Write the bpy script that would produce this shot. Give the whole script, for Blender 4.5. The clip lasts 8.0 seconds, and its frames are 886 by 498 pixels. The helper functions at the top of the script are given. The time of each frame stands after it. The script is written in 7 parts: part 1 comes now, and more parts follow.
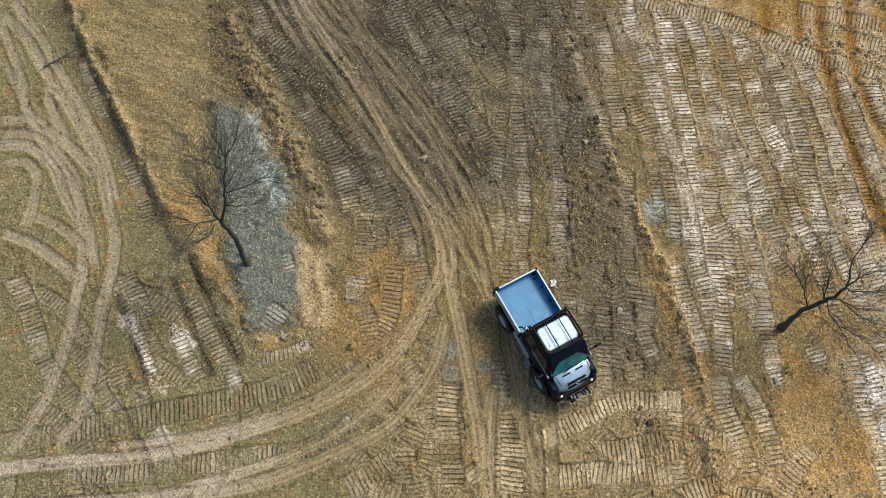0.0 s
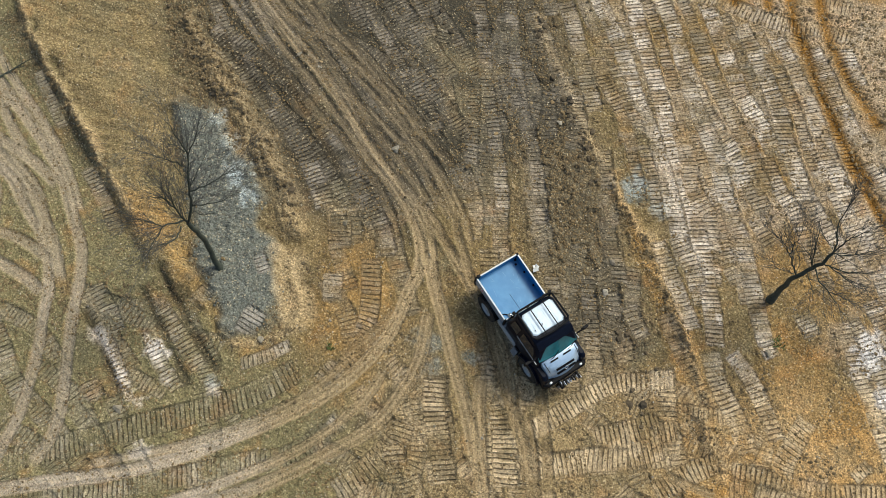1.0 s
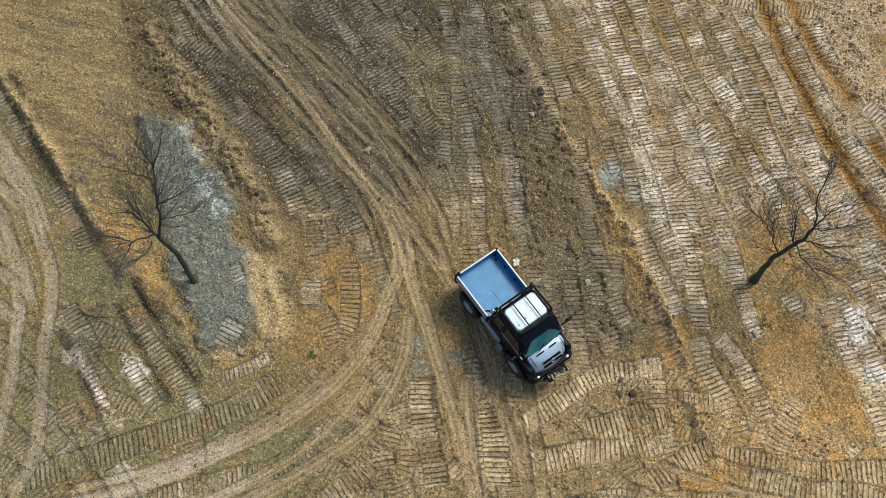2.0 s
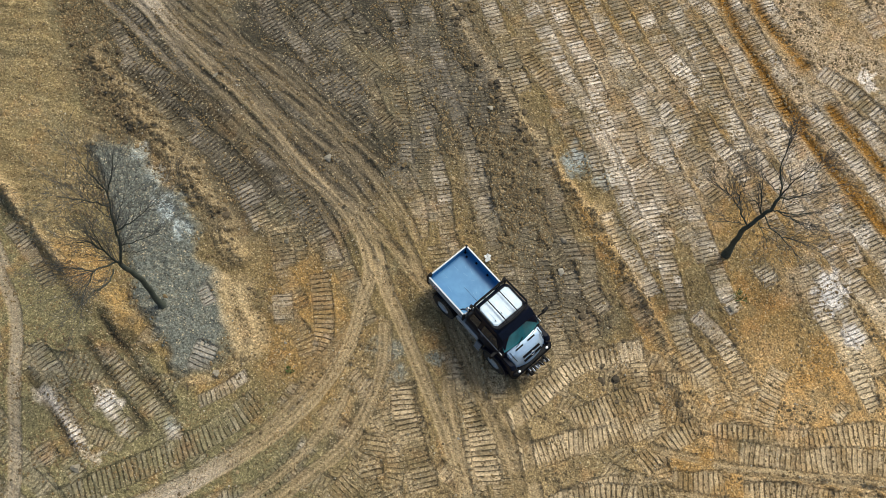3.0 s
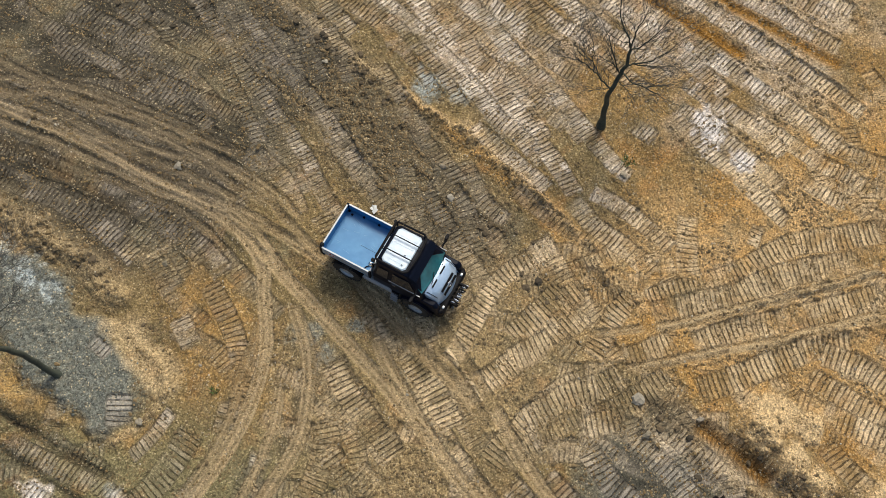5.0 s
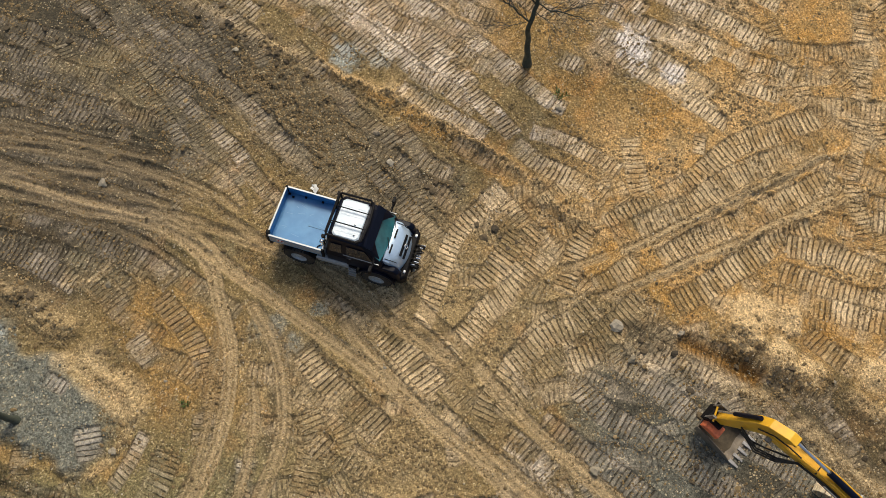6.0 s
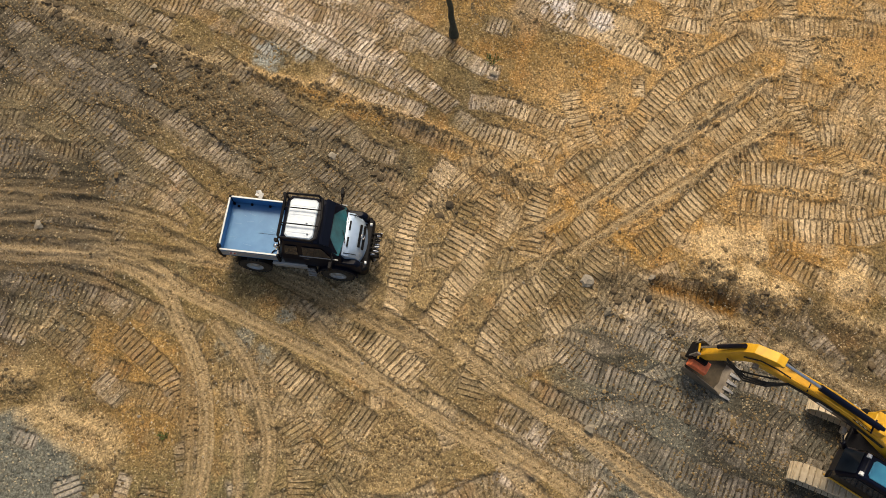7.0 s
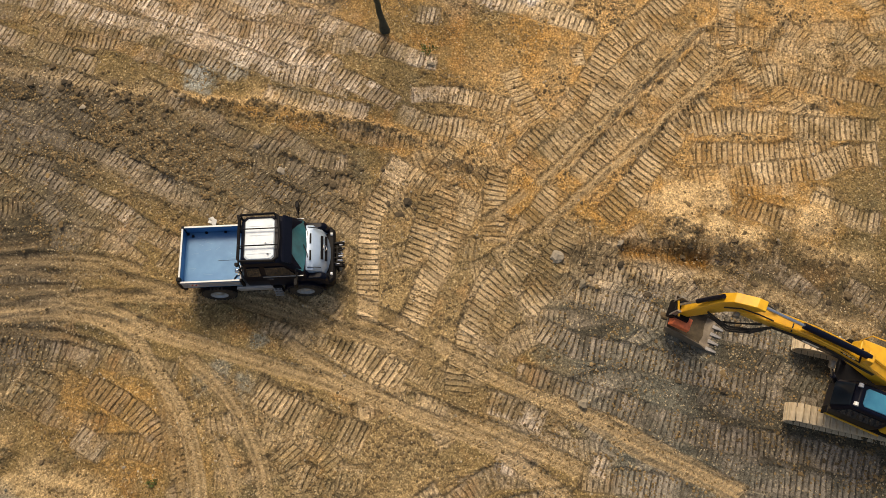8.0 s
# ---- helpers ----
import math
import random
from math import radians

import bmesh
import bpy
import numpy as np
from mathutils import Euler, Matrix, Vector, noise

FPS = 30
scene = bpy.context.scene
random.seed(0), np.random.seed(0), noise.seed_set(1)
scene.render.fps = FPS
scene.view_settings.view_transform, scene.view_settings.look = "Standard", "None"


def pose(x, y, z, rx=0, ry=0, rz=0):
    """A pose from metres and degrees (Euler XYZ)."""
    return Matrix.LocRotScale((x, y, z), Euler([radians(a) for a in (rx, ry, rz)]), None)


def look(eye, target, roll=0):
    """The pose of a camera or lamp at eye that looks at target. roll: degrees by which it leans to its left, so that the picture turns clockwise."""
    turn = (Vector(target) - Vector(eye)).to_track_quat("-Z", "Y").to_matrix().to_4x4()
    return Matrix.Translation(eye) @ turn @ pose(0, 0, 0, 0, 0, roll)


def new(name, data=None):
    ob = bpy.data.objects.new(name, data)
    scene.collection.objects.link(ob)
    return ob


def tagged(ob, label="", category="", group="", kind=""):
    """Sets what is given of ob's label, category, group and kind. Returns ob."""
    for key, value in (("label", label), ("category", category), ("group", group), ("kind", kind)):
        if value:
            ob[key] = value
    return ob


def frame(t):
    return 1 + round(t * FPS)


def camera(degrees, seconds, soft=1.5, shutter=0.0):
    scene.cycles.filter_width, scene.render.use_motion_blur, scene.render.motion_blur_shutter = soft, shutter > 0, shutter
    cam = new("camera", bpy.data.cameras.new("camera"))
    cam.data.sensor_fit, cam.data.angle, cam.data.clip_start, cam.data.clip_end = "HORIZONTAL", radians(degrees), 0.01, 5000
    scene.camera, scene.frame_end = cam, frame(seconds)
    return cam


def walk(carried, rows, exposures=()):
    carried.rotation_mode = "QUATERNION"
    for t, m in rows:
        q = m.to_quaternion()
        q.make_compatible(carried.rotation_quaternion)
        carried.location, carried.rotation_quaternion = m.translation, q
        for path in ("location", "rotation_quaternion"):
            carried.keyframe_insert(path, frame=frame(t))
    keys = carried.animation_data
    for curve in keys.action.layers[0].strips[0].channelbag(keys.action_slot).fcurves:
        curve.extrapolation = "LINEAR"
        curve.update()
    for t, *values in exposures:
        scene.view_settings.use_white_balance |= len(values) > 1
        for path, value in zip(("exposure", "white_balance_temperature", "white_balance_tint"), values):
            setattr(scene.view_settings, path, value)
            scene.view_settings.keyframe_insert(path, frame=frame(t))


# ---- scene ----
# A bare-earth building site seen from the air: a flatbed truck, two leafless trees, an excavator.
cam = camera(56.0, 8.0, soft=0.25)
PATH = [
    (0.0, (-5.626, -6.211, 34.667), (-5.707, 4.628, 0.0), 0.14),
    (0.5, (-5.529, -6.555, 33.935), (-5.232, 4.358, 0.0), 0.34),
    (1.0, (-5.403, -6.688, 33.475), (-4.782, 4.190, 0.0), 0.29),
    (1.5, (-5.256, -6.720, 33.157), (-4.354, 4.117, 0.0), 0.11),
    (3.0, (-4.906, -6.711, 32.510), (-2.656, 3.893, 0.0), 0.09),
    (3.5, (-4.699, -6.763, 32.219), (-1.780, 3.673, 0.0), -0.09),
    (4.0, (-4.533, -6.932, 31.851), (-0.759, 2.949, 0.0), -0.12),
    (4.5, (-4.497, -7.314, 31.372), (-0.030, 1.636, 0.0), -0.13),
    (5.0, (-4.571, -7.580, 30.881), (0.460, 0.315, 0.0), 0.03),
    (5.2, (-4.702, -7.773, 30.656), (0.573, -0.179, 0.0), 0.02),
    (6.3, (-5.502, -8.531, 29.348), (1.016, -2.517, 0.0), 0.28),
    (6.5, (-5.526, -8.589, 29.211), (1.102, -2.835, 0.0), 0.11),
    (7.0, (-5.528, -8.569, 28.873), (1.343, -3.537, 0.0), -0.14),
    (7.5, (-5.511, -8.513, 28.576), (1.613, -4.165, 0.0), -0.29),
    (8.0, (-5.470, -8.441, 28.356), (1.851, -4.672, 0.0), -0.46),
]
EXPO = 0.7
walk(cam, [(t, look(e, g, r)) for t, e, g, r in PATH], [(0.0, EXPO, 6300, 0), (4.0, EXPO, 6450, 2), (5.0, EXPO, 6600, 4), (6.5, EXPO - 0.05, 7450, 7), (8.0, EXPO - 0.05, 8300, 11)])

# ---- sky and sun: thin overcast ----
world = bpy.data.worlds.new("world")
scene.world = world
world.use_nodes = True
wn = world.node_tree.nodes
sky = wn.new("ShaderNodeTexSky")
sky.sky_type = "NISHITA"
sky.sun_disc = False
sky.sun_elevation, sky.sun_rotation = radians(50), radians(53)
sky.dust_density, sky.air_density = 4.0, 1.0
wn["Background"].inputs["Strength"].default_value = 0.085
world.node_tree.links.new(sky.outputs[0], wn["Background"].inputs["Color"])
sun_data = bpy.data.lights.new("sun", "SUN")
sun_data.energy, sun_data.angle, sun_data.color = 1.5, radians(19), (1.0, 0.93, 0.82)
sun = new("sun", sun_data)
sun.matrix_world = look((0, 0, 60), (Vector((0, 0, 60)) - Vector((math.sin(radians(53)) * math.cos(radians(50)), math.cos(radians(53)) * math.cos(radians(50)), math.sin(radians(50))))))

# ---- materials ----
def node(nt, kind, **sets):
    n = nt.nodes.new(kind)
    for k, v in sets.items():
        if k in n.inputs:
            n.inputs[k].default_value = v
    return n


def mat(name, colour, rough=0.6, metal=0.0, grain=0.0, scale=20.0, second=None, bump=0.0, coat=0.0):
    """A surface with mottling at two scales, an optional second tone and fine relief."""
    m = bpy.data.materials.new(name)
    m.use_nodes = True
    nt = m.node_tree
    bsdf = nt.nodes["Principled BSDF"]
    bsdf.inputs["Roughness"].default_value, bsdf.inputs["Metallic"].default_value = rough, metal
    bsdf.inputs["Coat Weight"].default_value = coat
    tc = nt.nodes.new("ShaderNodeTexCoord")
    n1 = node(nt, "ShaderNodeTexNoise", Scale=scale, Detail=5.0)
    n2 = node(nt, "ShaderNodeTexNoise", Scale=scale * 0.13, Detail=4.0)
    for n in (n1, n2):
        nt.links.new(tc.outputs["Object"], n.inputs["Vector"])
    mix = nt.nodes.new("ShaderNodeMix")
    mix.data_type = "RGBA"
    dark = second or tuple(c * (1 - grain) for c in colour)
    mix.inputs["A"].default_value, mix.inputs["B"].default_value = (*colour, 1), (*dark, 1)
    add = nt.nodes.new("ShaderNodeMath")
    add.operation = "MULTIPLY_ADD"
    add.inputs[1].default_value = 0.5
    half = nt.nodes.new("ShaderNodeMath")
    half.operation = "MULTIPLY"
    half.inputs[1].default_value = 0.5
    nt.links.new(n2.outputs["Fac"], half.inputs[0])
    nt.links.new(n1.outputs["Fac"], add.inputs[0])
    nt.links.new(half.outputs[0], add.inputs[2])
    ramp = nt.nodes.new("ShaderNodeMapRange")
    ramp.inputs["From Min"].default_value, ramp.inputs["From Max"].default_value = 0.42, 0.66
    nt.links.new(add.outputs[0], ramp.inputs["Value"])
    nt.links.new(ramp.outputs[0], mix.inputs["Factor"])
    nt.links.new(mix.outputs["Result"], bsdf.inputs["Base Color"])
    if bump:
        b = node(nt, "ShaderNodeBump", Strength=bump, Distance=0.01)
        nt.links.new(n1.outputs["Fac"], b.inputs["Height"])
        nt.links.new(b.outputs[0], bsdf.inputs["Normal"])
    return m


def soil_material():
    """Churned loam: layers of soil laid by the ground's own fields, each mottled at several scales."""
    m = bpy.data.materials.new("soil")
    m.use_nodes = True
    nt = m.node_tree
    ln = nt.links.new
    bsdf = nt.nodes["Principled BSDF"]
    geo = nt.nodes.new("ShaderNodeNewGeometry")

    def noise_at(scale, detail=6.0, rough=0.6):
        n = node(nt, "ShaderNodeTexNoise", Scale=scale, Detail=detail, Roughness=rough)
        ln(geo.outputs["Position"], n.inputs["Vector"])
        return n.outputs["Fac"]

    def ranged(value, lo, hi, a=0.0, b=1.0):
        r = node(nt, "ShaderNodeMapRange")
        for key, v in (("From Min", lo), ("From Max", hi), ("To Min", a), ("To Max", b)):
            r.inputs[key].default_value = v
        ln(value, r.inputs["Value"])
        return r.outputs[0]

    def times(a, b):
        n = nt.nodes.new("ShaderNodeMath")
        n.operation, n.use_clamp = "MULTIPLY", True
        ln(a, n.inputs[0])
        if isinstance(b, float):
            n.inputs[1].default_value = b
        else:
            ln(b, n.inputs[1])
        return n.outputs[0]

    def layer(under, colour, factor):
        n = nt.nodes.new("ShaderNodeMix")
        n.data_type = "RGBA"
        if isinstance(under, tuple):
            n.inputs["A"].default_value = (*under, 1)
        else:
            ln(under, n.inputs["A"])
        n.inputs["B"].default_value = (*colour, 1)
        ln(factor, n.inputs["Factor"])
        return n.outputs["Result"]

    def field(name):
        n = nt.nodes.new("ShaderNodeAttribute")
        n.attribute_name = name
        return n.outputs["Fac"]

    big, mid, fine, crumb = noise_at(0.35), noise_at(1.7), noise_at(6.0, 8.0, 0.75), noise_at(11.0, 8.0, 0.85)
    cells = []
    for scale in (9.0, 19.0, 34.0):
        v = node(nt, "ShaderNodeTexVoronoi", Scale=scale, Randomness=1.0)
        ln(geo.outputs["Position"], v.inputs["Vector"])
        sep = nt.nodes.new("ShaderNodeSeparateColor")
        ln(v.outputs["Color"], sep.inputs[0])
        cells.append((v.outputs["Distance"], sep.outputs[0], sep.outputs[1]))
    def graded(under, value):
        n = nt.nodes.new("ShaderNodeVectorMath")
        n.operation = "SCALE"
        ln(under, n.inputs[0])
        ln(value, n.inputs["Scale"])
        return n.outputs[0]

    c = layer((0.215, 0.152, 0.068), (0.145, 0.108, 0.05), ranged(big, 0.4, 0.62))
    c = layer(c, (0.32, 0.23, 0.11), times(ranged(mid, 0.48, 0.7), 0.5))
    c = layer(c, (0.2, 0.172, 0.086), times(field("olive"), ranged(mid, 0.0, 0.45)))
    c = layer(c, (0.4, 0.215, 0.06), times(field("orange"), ranged(mid, 0.2, 0.6)))
    c = layer(c, (0.33, 0.165, 0.055), times(ranged(noise_at(0.62, 5.0, 0.65), 0.54, 0.7), 0.6))
    c = layer(c, (0.16, 0.14, 0.085), times(ranged(noise_at(0.47, 5.0, 0.65), 0.54, 0.68), 0.55))
    c = layer(c, (0.148, 0.154, 0.132), times(field("grey"), ranged(mid, 0.05, 0.4)))
    c = layer(c, (0.05, 0.041, 0.025), times(field("damp"), ranged(mid, 0.1, 0.42)))
    c = layer(c, (0.58, 0.425, 0.24), times(field("beige"), ranged(fine, 0.12, 0.36)))
    c = layer(c, (0.72, 0.61, 0.5), times(field("pale"), ranged(fine, 0.2, 0.48)))
    c = layer(c, (0.42, 0.46, 0.45), times(field("chalk"), ranged(fine, 0.25, 0.55)))
    c = layer(c, (0.8, 0.73, 0.69), times(field("crust"), ranged(fine, 0.2, 0.5)))
    c = layer(c, (0.25, 0.12, 0.022), times(field("wet"), ranged(mid, 0.1, 0.45)))
    def math_node(kind, a, b=0.0):
        n = nt.nodes.new("ShaderNodeMath")
        n.operation = kind
        for k, v in enumerate((a, b)):
            if isinstance(v, float):
                n.inputs[k].default_value = v
            else:
                ln(v, n.inputs[k])
        return n.outputs[0]

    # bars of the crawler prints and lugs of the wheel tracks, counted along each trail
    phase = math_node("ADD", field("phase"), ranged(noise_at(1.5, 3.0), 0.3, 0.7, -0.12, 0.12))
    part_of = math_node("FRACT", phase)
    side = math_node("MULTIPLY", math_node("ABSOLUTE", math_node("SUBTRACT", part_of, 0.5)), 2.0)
    rnd = nt.nodes.new("ShaderNodeTexWhiteNoise")
    rnd.noise_dimensions = "1D"
    ln(math_node("FLOOR", phase), rnd.inputs["W"])
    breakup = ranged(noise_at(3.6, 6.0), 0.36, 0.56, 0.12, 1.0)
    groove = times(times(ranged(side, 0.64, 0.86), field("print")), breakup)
    lug = times(math_node("ADD", times(ranged(side, 0.35, 0.75), 0.25), times(ranged(cells[1][0], 0.2, 0.5), 0.75)), field("lug"))
    c = graded(c, math_node("ADD", math_node("MULTIPLY", math_node("SUBTRACT", rnd.outputs["Value"], 0.5), math_node("MULTIPLY", field("print"), 0.4)), 1.0))
    # shade of the cuts put into the colour; lug gaps darkened likewise
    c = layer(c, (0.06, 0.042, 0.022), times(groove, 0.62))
    c = graded(c, math_node("SUBTRACT", 1.12, math_node("MULTIPLY", lug, 0.3)))
    c = graded(c, ranged(fine, 0.34, 0.66, 0.8, 1.2))
    loose = math_node("SUBTRACT", 1.0, math_node("MULTIPLY", math_node("MAXIMUM", field("print"), field("lug")), 0.6))
    for cell, amount in ((cells[1][1], 0.75), (cells[2][1], 0.65)):
        c = graded(c, math_node("ADD", math_node("MULTIPLY", math_node("SUBTRACT", cell, 0.5), math_node("MULTIPLY", loose, amount)), 1.0))
    swing = nt.nodes.new("ShaderNodeMath")
    swing.operation = "MULTIPLY_ADD"
    ln(times(times(ranged(field("rough"), 0.0, 1.0, 0.65, 1.0), ranged(noise_at(0.9), 0.35, 0.6, 0.5, 1.0)), loose), swing.inputs[0])
    ln(ranged(crumb, 0.4, 0.6, -0.42, 0.42), swing.inputs[1])
    swing.inputs[2].default_value = 1.0
    c = graded(c, swing.outputs[0])
    c = layer(c, (0.06, 0.042, 0.024), times(times(ranged(cells[0][1], 0.7, 1.0), field("rough")), 0.15))
    c = layer(c, (0.5, 0.38, 0.21), times(times(ranged(cells[0][2], 0.72, 1.0), field("rough")), 0.22))
    c = layer(c, (0.7, 0.56, 0.34), times(ranged(cells[1][1], 0.93, 1.0), 0.6))
    c = layer(c, (0.05, 0.035, 0.02), times(ranged(cells[1][2], 0.92, 1.0), 0.6))
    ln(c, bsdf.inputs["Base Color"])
    bsdf.inputs["Roughness"].default_value = 0.9
    bsdf.inputs["Specular IOR Level"].default_value = 0.25
    rough = ranged(field("damp"), 0.0, 1.0, 0.92, 0.6)
    ln(rough, bsdf.inputs["Roughness"])
    b1 = node(nt, "ShaderNodeBump", Strength=0.8, Distance=0.05)
    ln(fine, b1.inputs["Height"])
    b2 = node(nt, "ShaderNodeBump", Strength=0.8, Distance=0.055)
    ln(crumb, b2.inputs["Height"])
    ln(b1.outputs[0], b2.inputs["Normal"])
    b3 = node(nt, "ShaderNodeBump", Strength=0.8, Distance=0.03)
    b3.invert = True
    ln(cells[0][0], b3.inputs["Height"])
    ln(b2.outputs[0], b3.inputs["Normal"])
    b4 = node(nt, "ShaderNodeBump", Strength=1.0, Distance=0.11)
    b4.invert = True
    ln(math_node("ADD", groove, math_node("MULTIPLY", lug, 0.3)), b4.inputs["Height"])
    ln(b3.outputs[0], b4.inputs["Normal"])
    ln(b4.outputs[0], bsdf.inputs["Normal"])
    return m


SOIL = soil_material()

# ---- the ground: one sheet, fine where the machines worked, coarse out to the horizon ----
STEP = 0.052
core_x, core_y = np.arange(-26.8, 21.5, STEP), np.arange(-21.8, 20.5, STEP)
grow = np.cumsum(0.09 * 1.42 ** np.arange(28))


def stretched(core):
    return np.concatenate([core[0] - grow[::-1], core, core[-1] + grow])


GX, GY = stretched(core_x), stretched(core_y)
XX, YY = np.meshgrid(GX, GY, indexing="ij")


def lattice(x, y, scale, seed):
    """Smooth value noise, 0 to 1."""
    table = np.random.default_rng(seed).random((256, 256))
    u, v = x / scale, y / scale
    i, j = np.floor(u).astype(int), np.floor(v).astype(int)
    fu, fv = u - i, v - j
    fu, fv = fu * fu * (3 - 2 * fu), fv * fv * (3 - 2 * fv)
    i, j, k, l = i & 255, j & 255, (i + 1) & 255, (j + 1) & 255
    return (table[i, j] * (1 - fu) + table[k, j] * fu) * (1 - fv) + (table[i, l] * (1 - fu) + table[k, l] * fu) * fv


def fbm(x, y, scale, octaves, seed):
    total, amp, norm = 0, 1.0, 0.0
    for n in range(octaves):
        c, s = math.cos(0.7 * n + 0.3), math.sin(0.7 * n + 0.3)
        total = total + amp * lattice(c * x + s * y, c * y - s * x, scale / 2.1**n, seed + n)
        norm, amp = norm + amp, amp * 0.55
    return total / norm


def smooth(a, b, v):
    t = np.clip((v - a) / (b - a), 0, 1)
    return t * t * (3 - 2 * t)


NEAR = smooth(60, 25, np.hypot(XX, YY))
WAVE = fbm(XX, YY, 1.3, 3, 11)          # breaks up edges
CRUMB = fbm(XX, YY, 0.26, 3, 21)        # lumps
PATCH = fbm(XX, YY, 2.2, 3, 31)
COMBED = fbm((0.95 * XX - 0.31 * YY) * 0.2, 0.31 * XX + 0.95 * YY, 0.32, 4, 61)  # drawn out by a bucket
Z = (fbm(XX, YY, 9.0, 3, 1) - 0.5) * 0.5 * NEAR + (fbm(XX, YY, 1.1, 2, 5) - 0.5) * 0.10
rough_amp = 0.025 + 0.04 * smooth(0.5, 0.72, PATCH)
FIELDS = {k: np.zeros_like(XX) for k in ("orange", "grey", "beige", "pale", "damp", "rough", "olive", "wet", "print", "lug", "chalk", "crust")}
PHASE = np.zeros_like(XX)


def zone(points):
    """Signed distance in metres into a polygon, with a ragged edge."""
    p = np.array(points)
    inside, dist = np.zeros(XX.shape, bool), np.full(XX.shape, 1e9)
    for (x0, y0), (x1, y1) in zip(p, np.roll(p, -1, 0)):
        t = np.clip(((XX - x0) * (x1 - x0) + (YY - y0) * (y1 - y0)) / ((x1 - x0) ** 2 + (y1 - y0) ** 2), 0, 1)
        dist = np.minimum(dist, np.hypot(XX - x0 - t * (x1 - x0), YY - y0 - t * (y1 - y0)))
        inside ^= ((y0 > YY) != (y1 > YY)) & (XX < (x1 - x0) * (YY - y0) / ((y1 - y0) or 1e-9) + x0)
    return np.where(inside, dist, -dist) + (WAVE - 0.5) * 1.2


def lay(name, amount, mask):
    FIELDS[name][:] = np.maximum(FIELDS[name], amount * mask)


def spot(name, x, y, radius, amount=1.0):
    d = np.hypot(XX - x, YY - y) / radius + (WAVE - 0.5) * 1.5 + (CRUMB - 0.5) * 1.3
    lay(name, amount, smooth(1.0, 0.2, d))


def trail(points, width):
    """A window of the grid round a smooth line through the points, with each node's distance across and along it."""
    p = [np.array(q, float) for q in points]
    p = [2 * p[0] - p[1], *p, 2 * p[-1] - p[-2]]
    line = []
    for a, b, c, d in zip(p, p[1:], p[2:], p[3:]):
        n = max(2, int(np.linalg.norm(c - b) / 0.35))
        for t in np.arange(n) / n:
            line.append(0.5 * (2 * b + (c - a) * t + (2 * a - 5 * b + 4 * c - d) * t * t + (3 * b - a - 3 * c + d) * t**3))
    line = np.array([*line, p[-2]])
    r = width / 2 + 0.35
    lo, hi = line.min(0) - r, line.max(0) + r
    i0, i1 = np.searchsorted(GX, (lo[0], hi[0]))
    j0, j1 = np.searchsorted(GY, (lo[1], hi[1]))
    across, along = np.full((i1 - i0, j1 - j0), 9.0), np.zeros((i1 - i0, j1 - j0))
    run = 0.0
    for a, b in zip(line, line[1:]):
        q0, q1 = np.minimum(a, b) - r, np.maximum(a, b) + r
        u0, u1 = np.searchsorted(GX, (q0[0], q1[0]))
        v0, v1 = np.searchsorted(GY, (q0[1], q1[1]))
        length = np.linalg.norm(b - a)
        way = (b - a) / length
        dx, dy = XX[u0:u1, v0:v1] - a[0], YY[u0:u1, v0:v1] - a[1]
        s = np.clip(dx * way[0] + dy * way[1], 0, length)
        side = np.where(dx * way[1] - dy * way[0] >= 0, 1, -1)
        d = side * np.hypot(dx - s * way[0], dy - s * way[1])
        view = across[u0 - i0 : u1 - i0, v0 - j0 : v1 - j0]
        better = np.abs(d) < np.abs(view)
        view[better] = d[better]
        along[u0 - i0 : u1 - i0, v0 - j0 : v1 - j0][better] = (run + s)[better]
        run += length
    return (slice(i0, i1), slice(j0, j1)), across, along, run


HASH = np.random.default_rng(77).random(4096)
count = [0]


def ends(along, run):
    return smooth(-0.02, 0.45, along) * smooth(run + 0.02, run - 0.45, along)


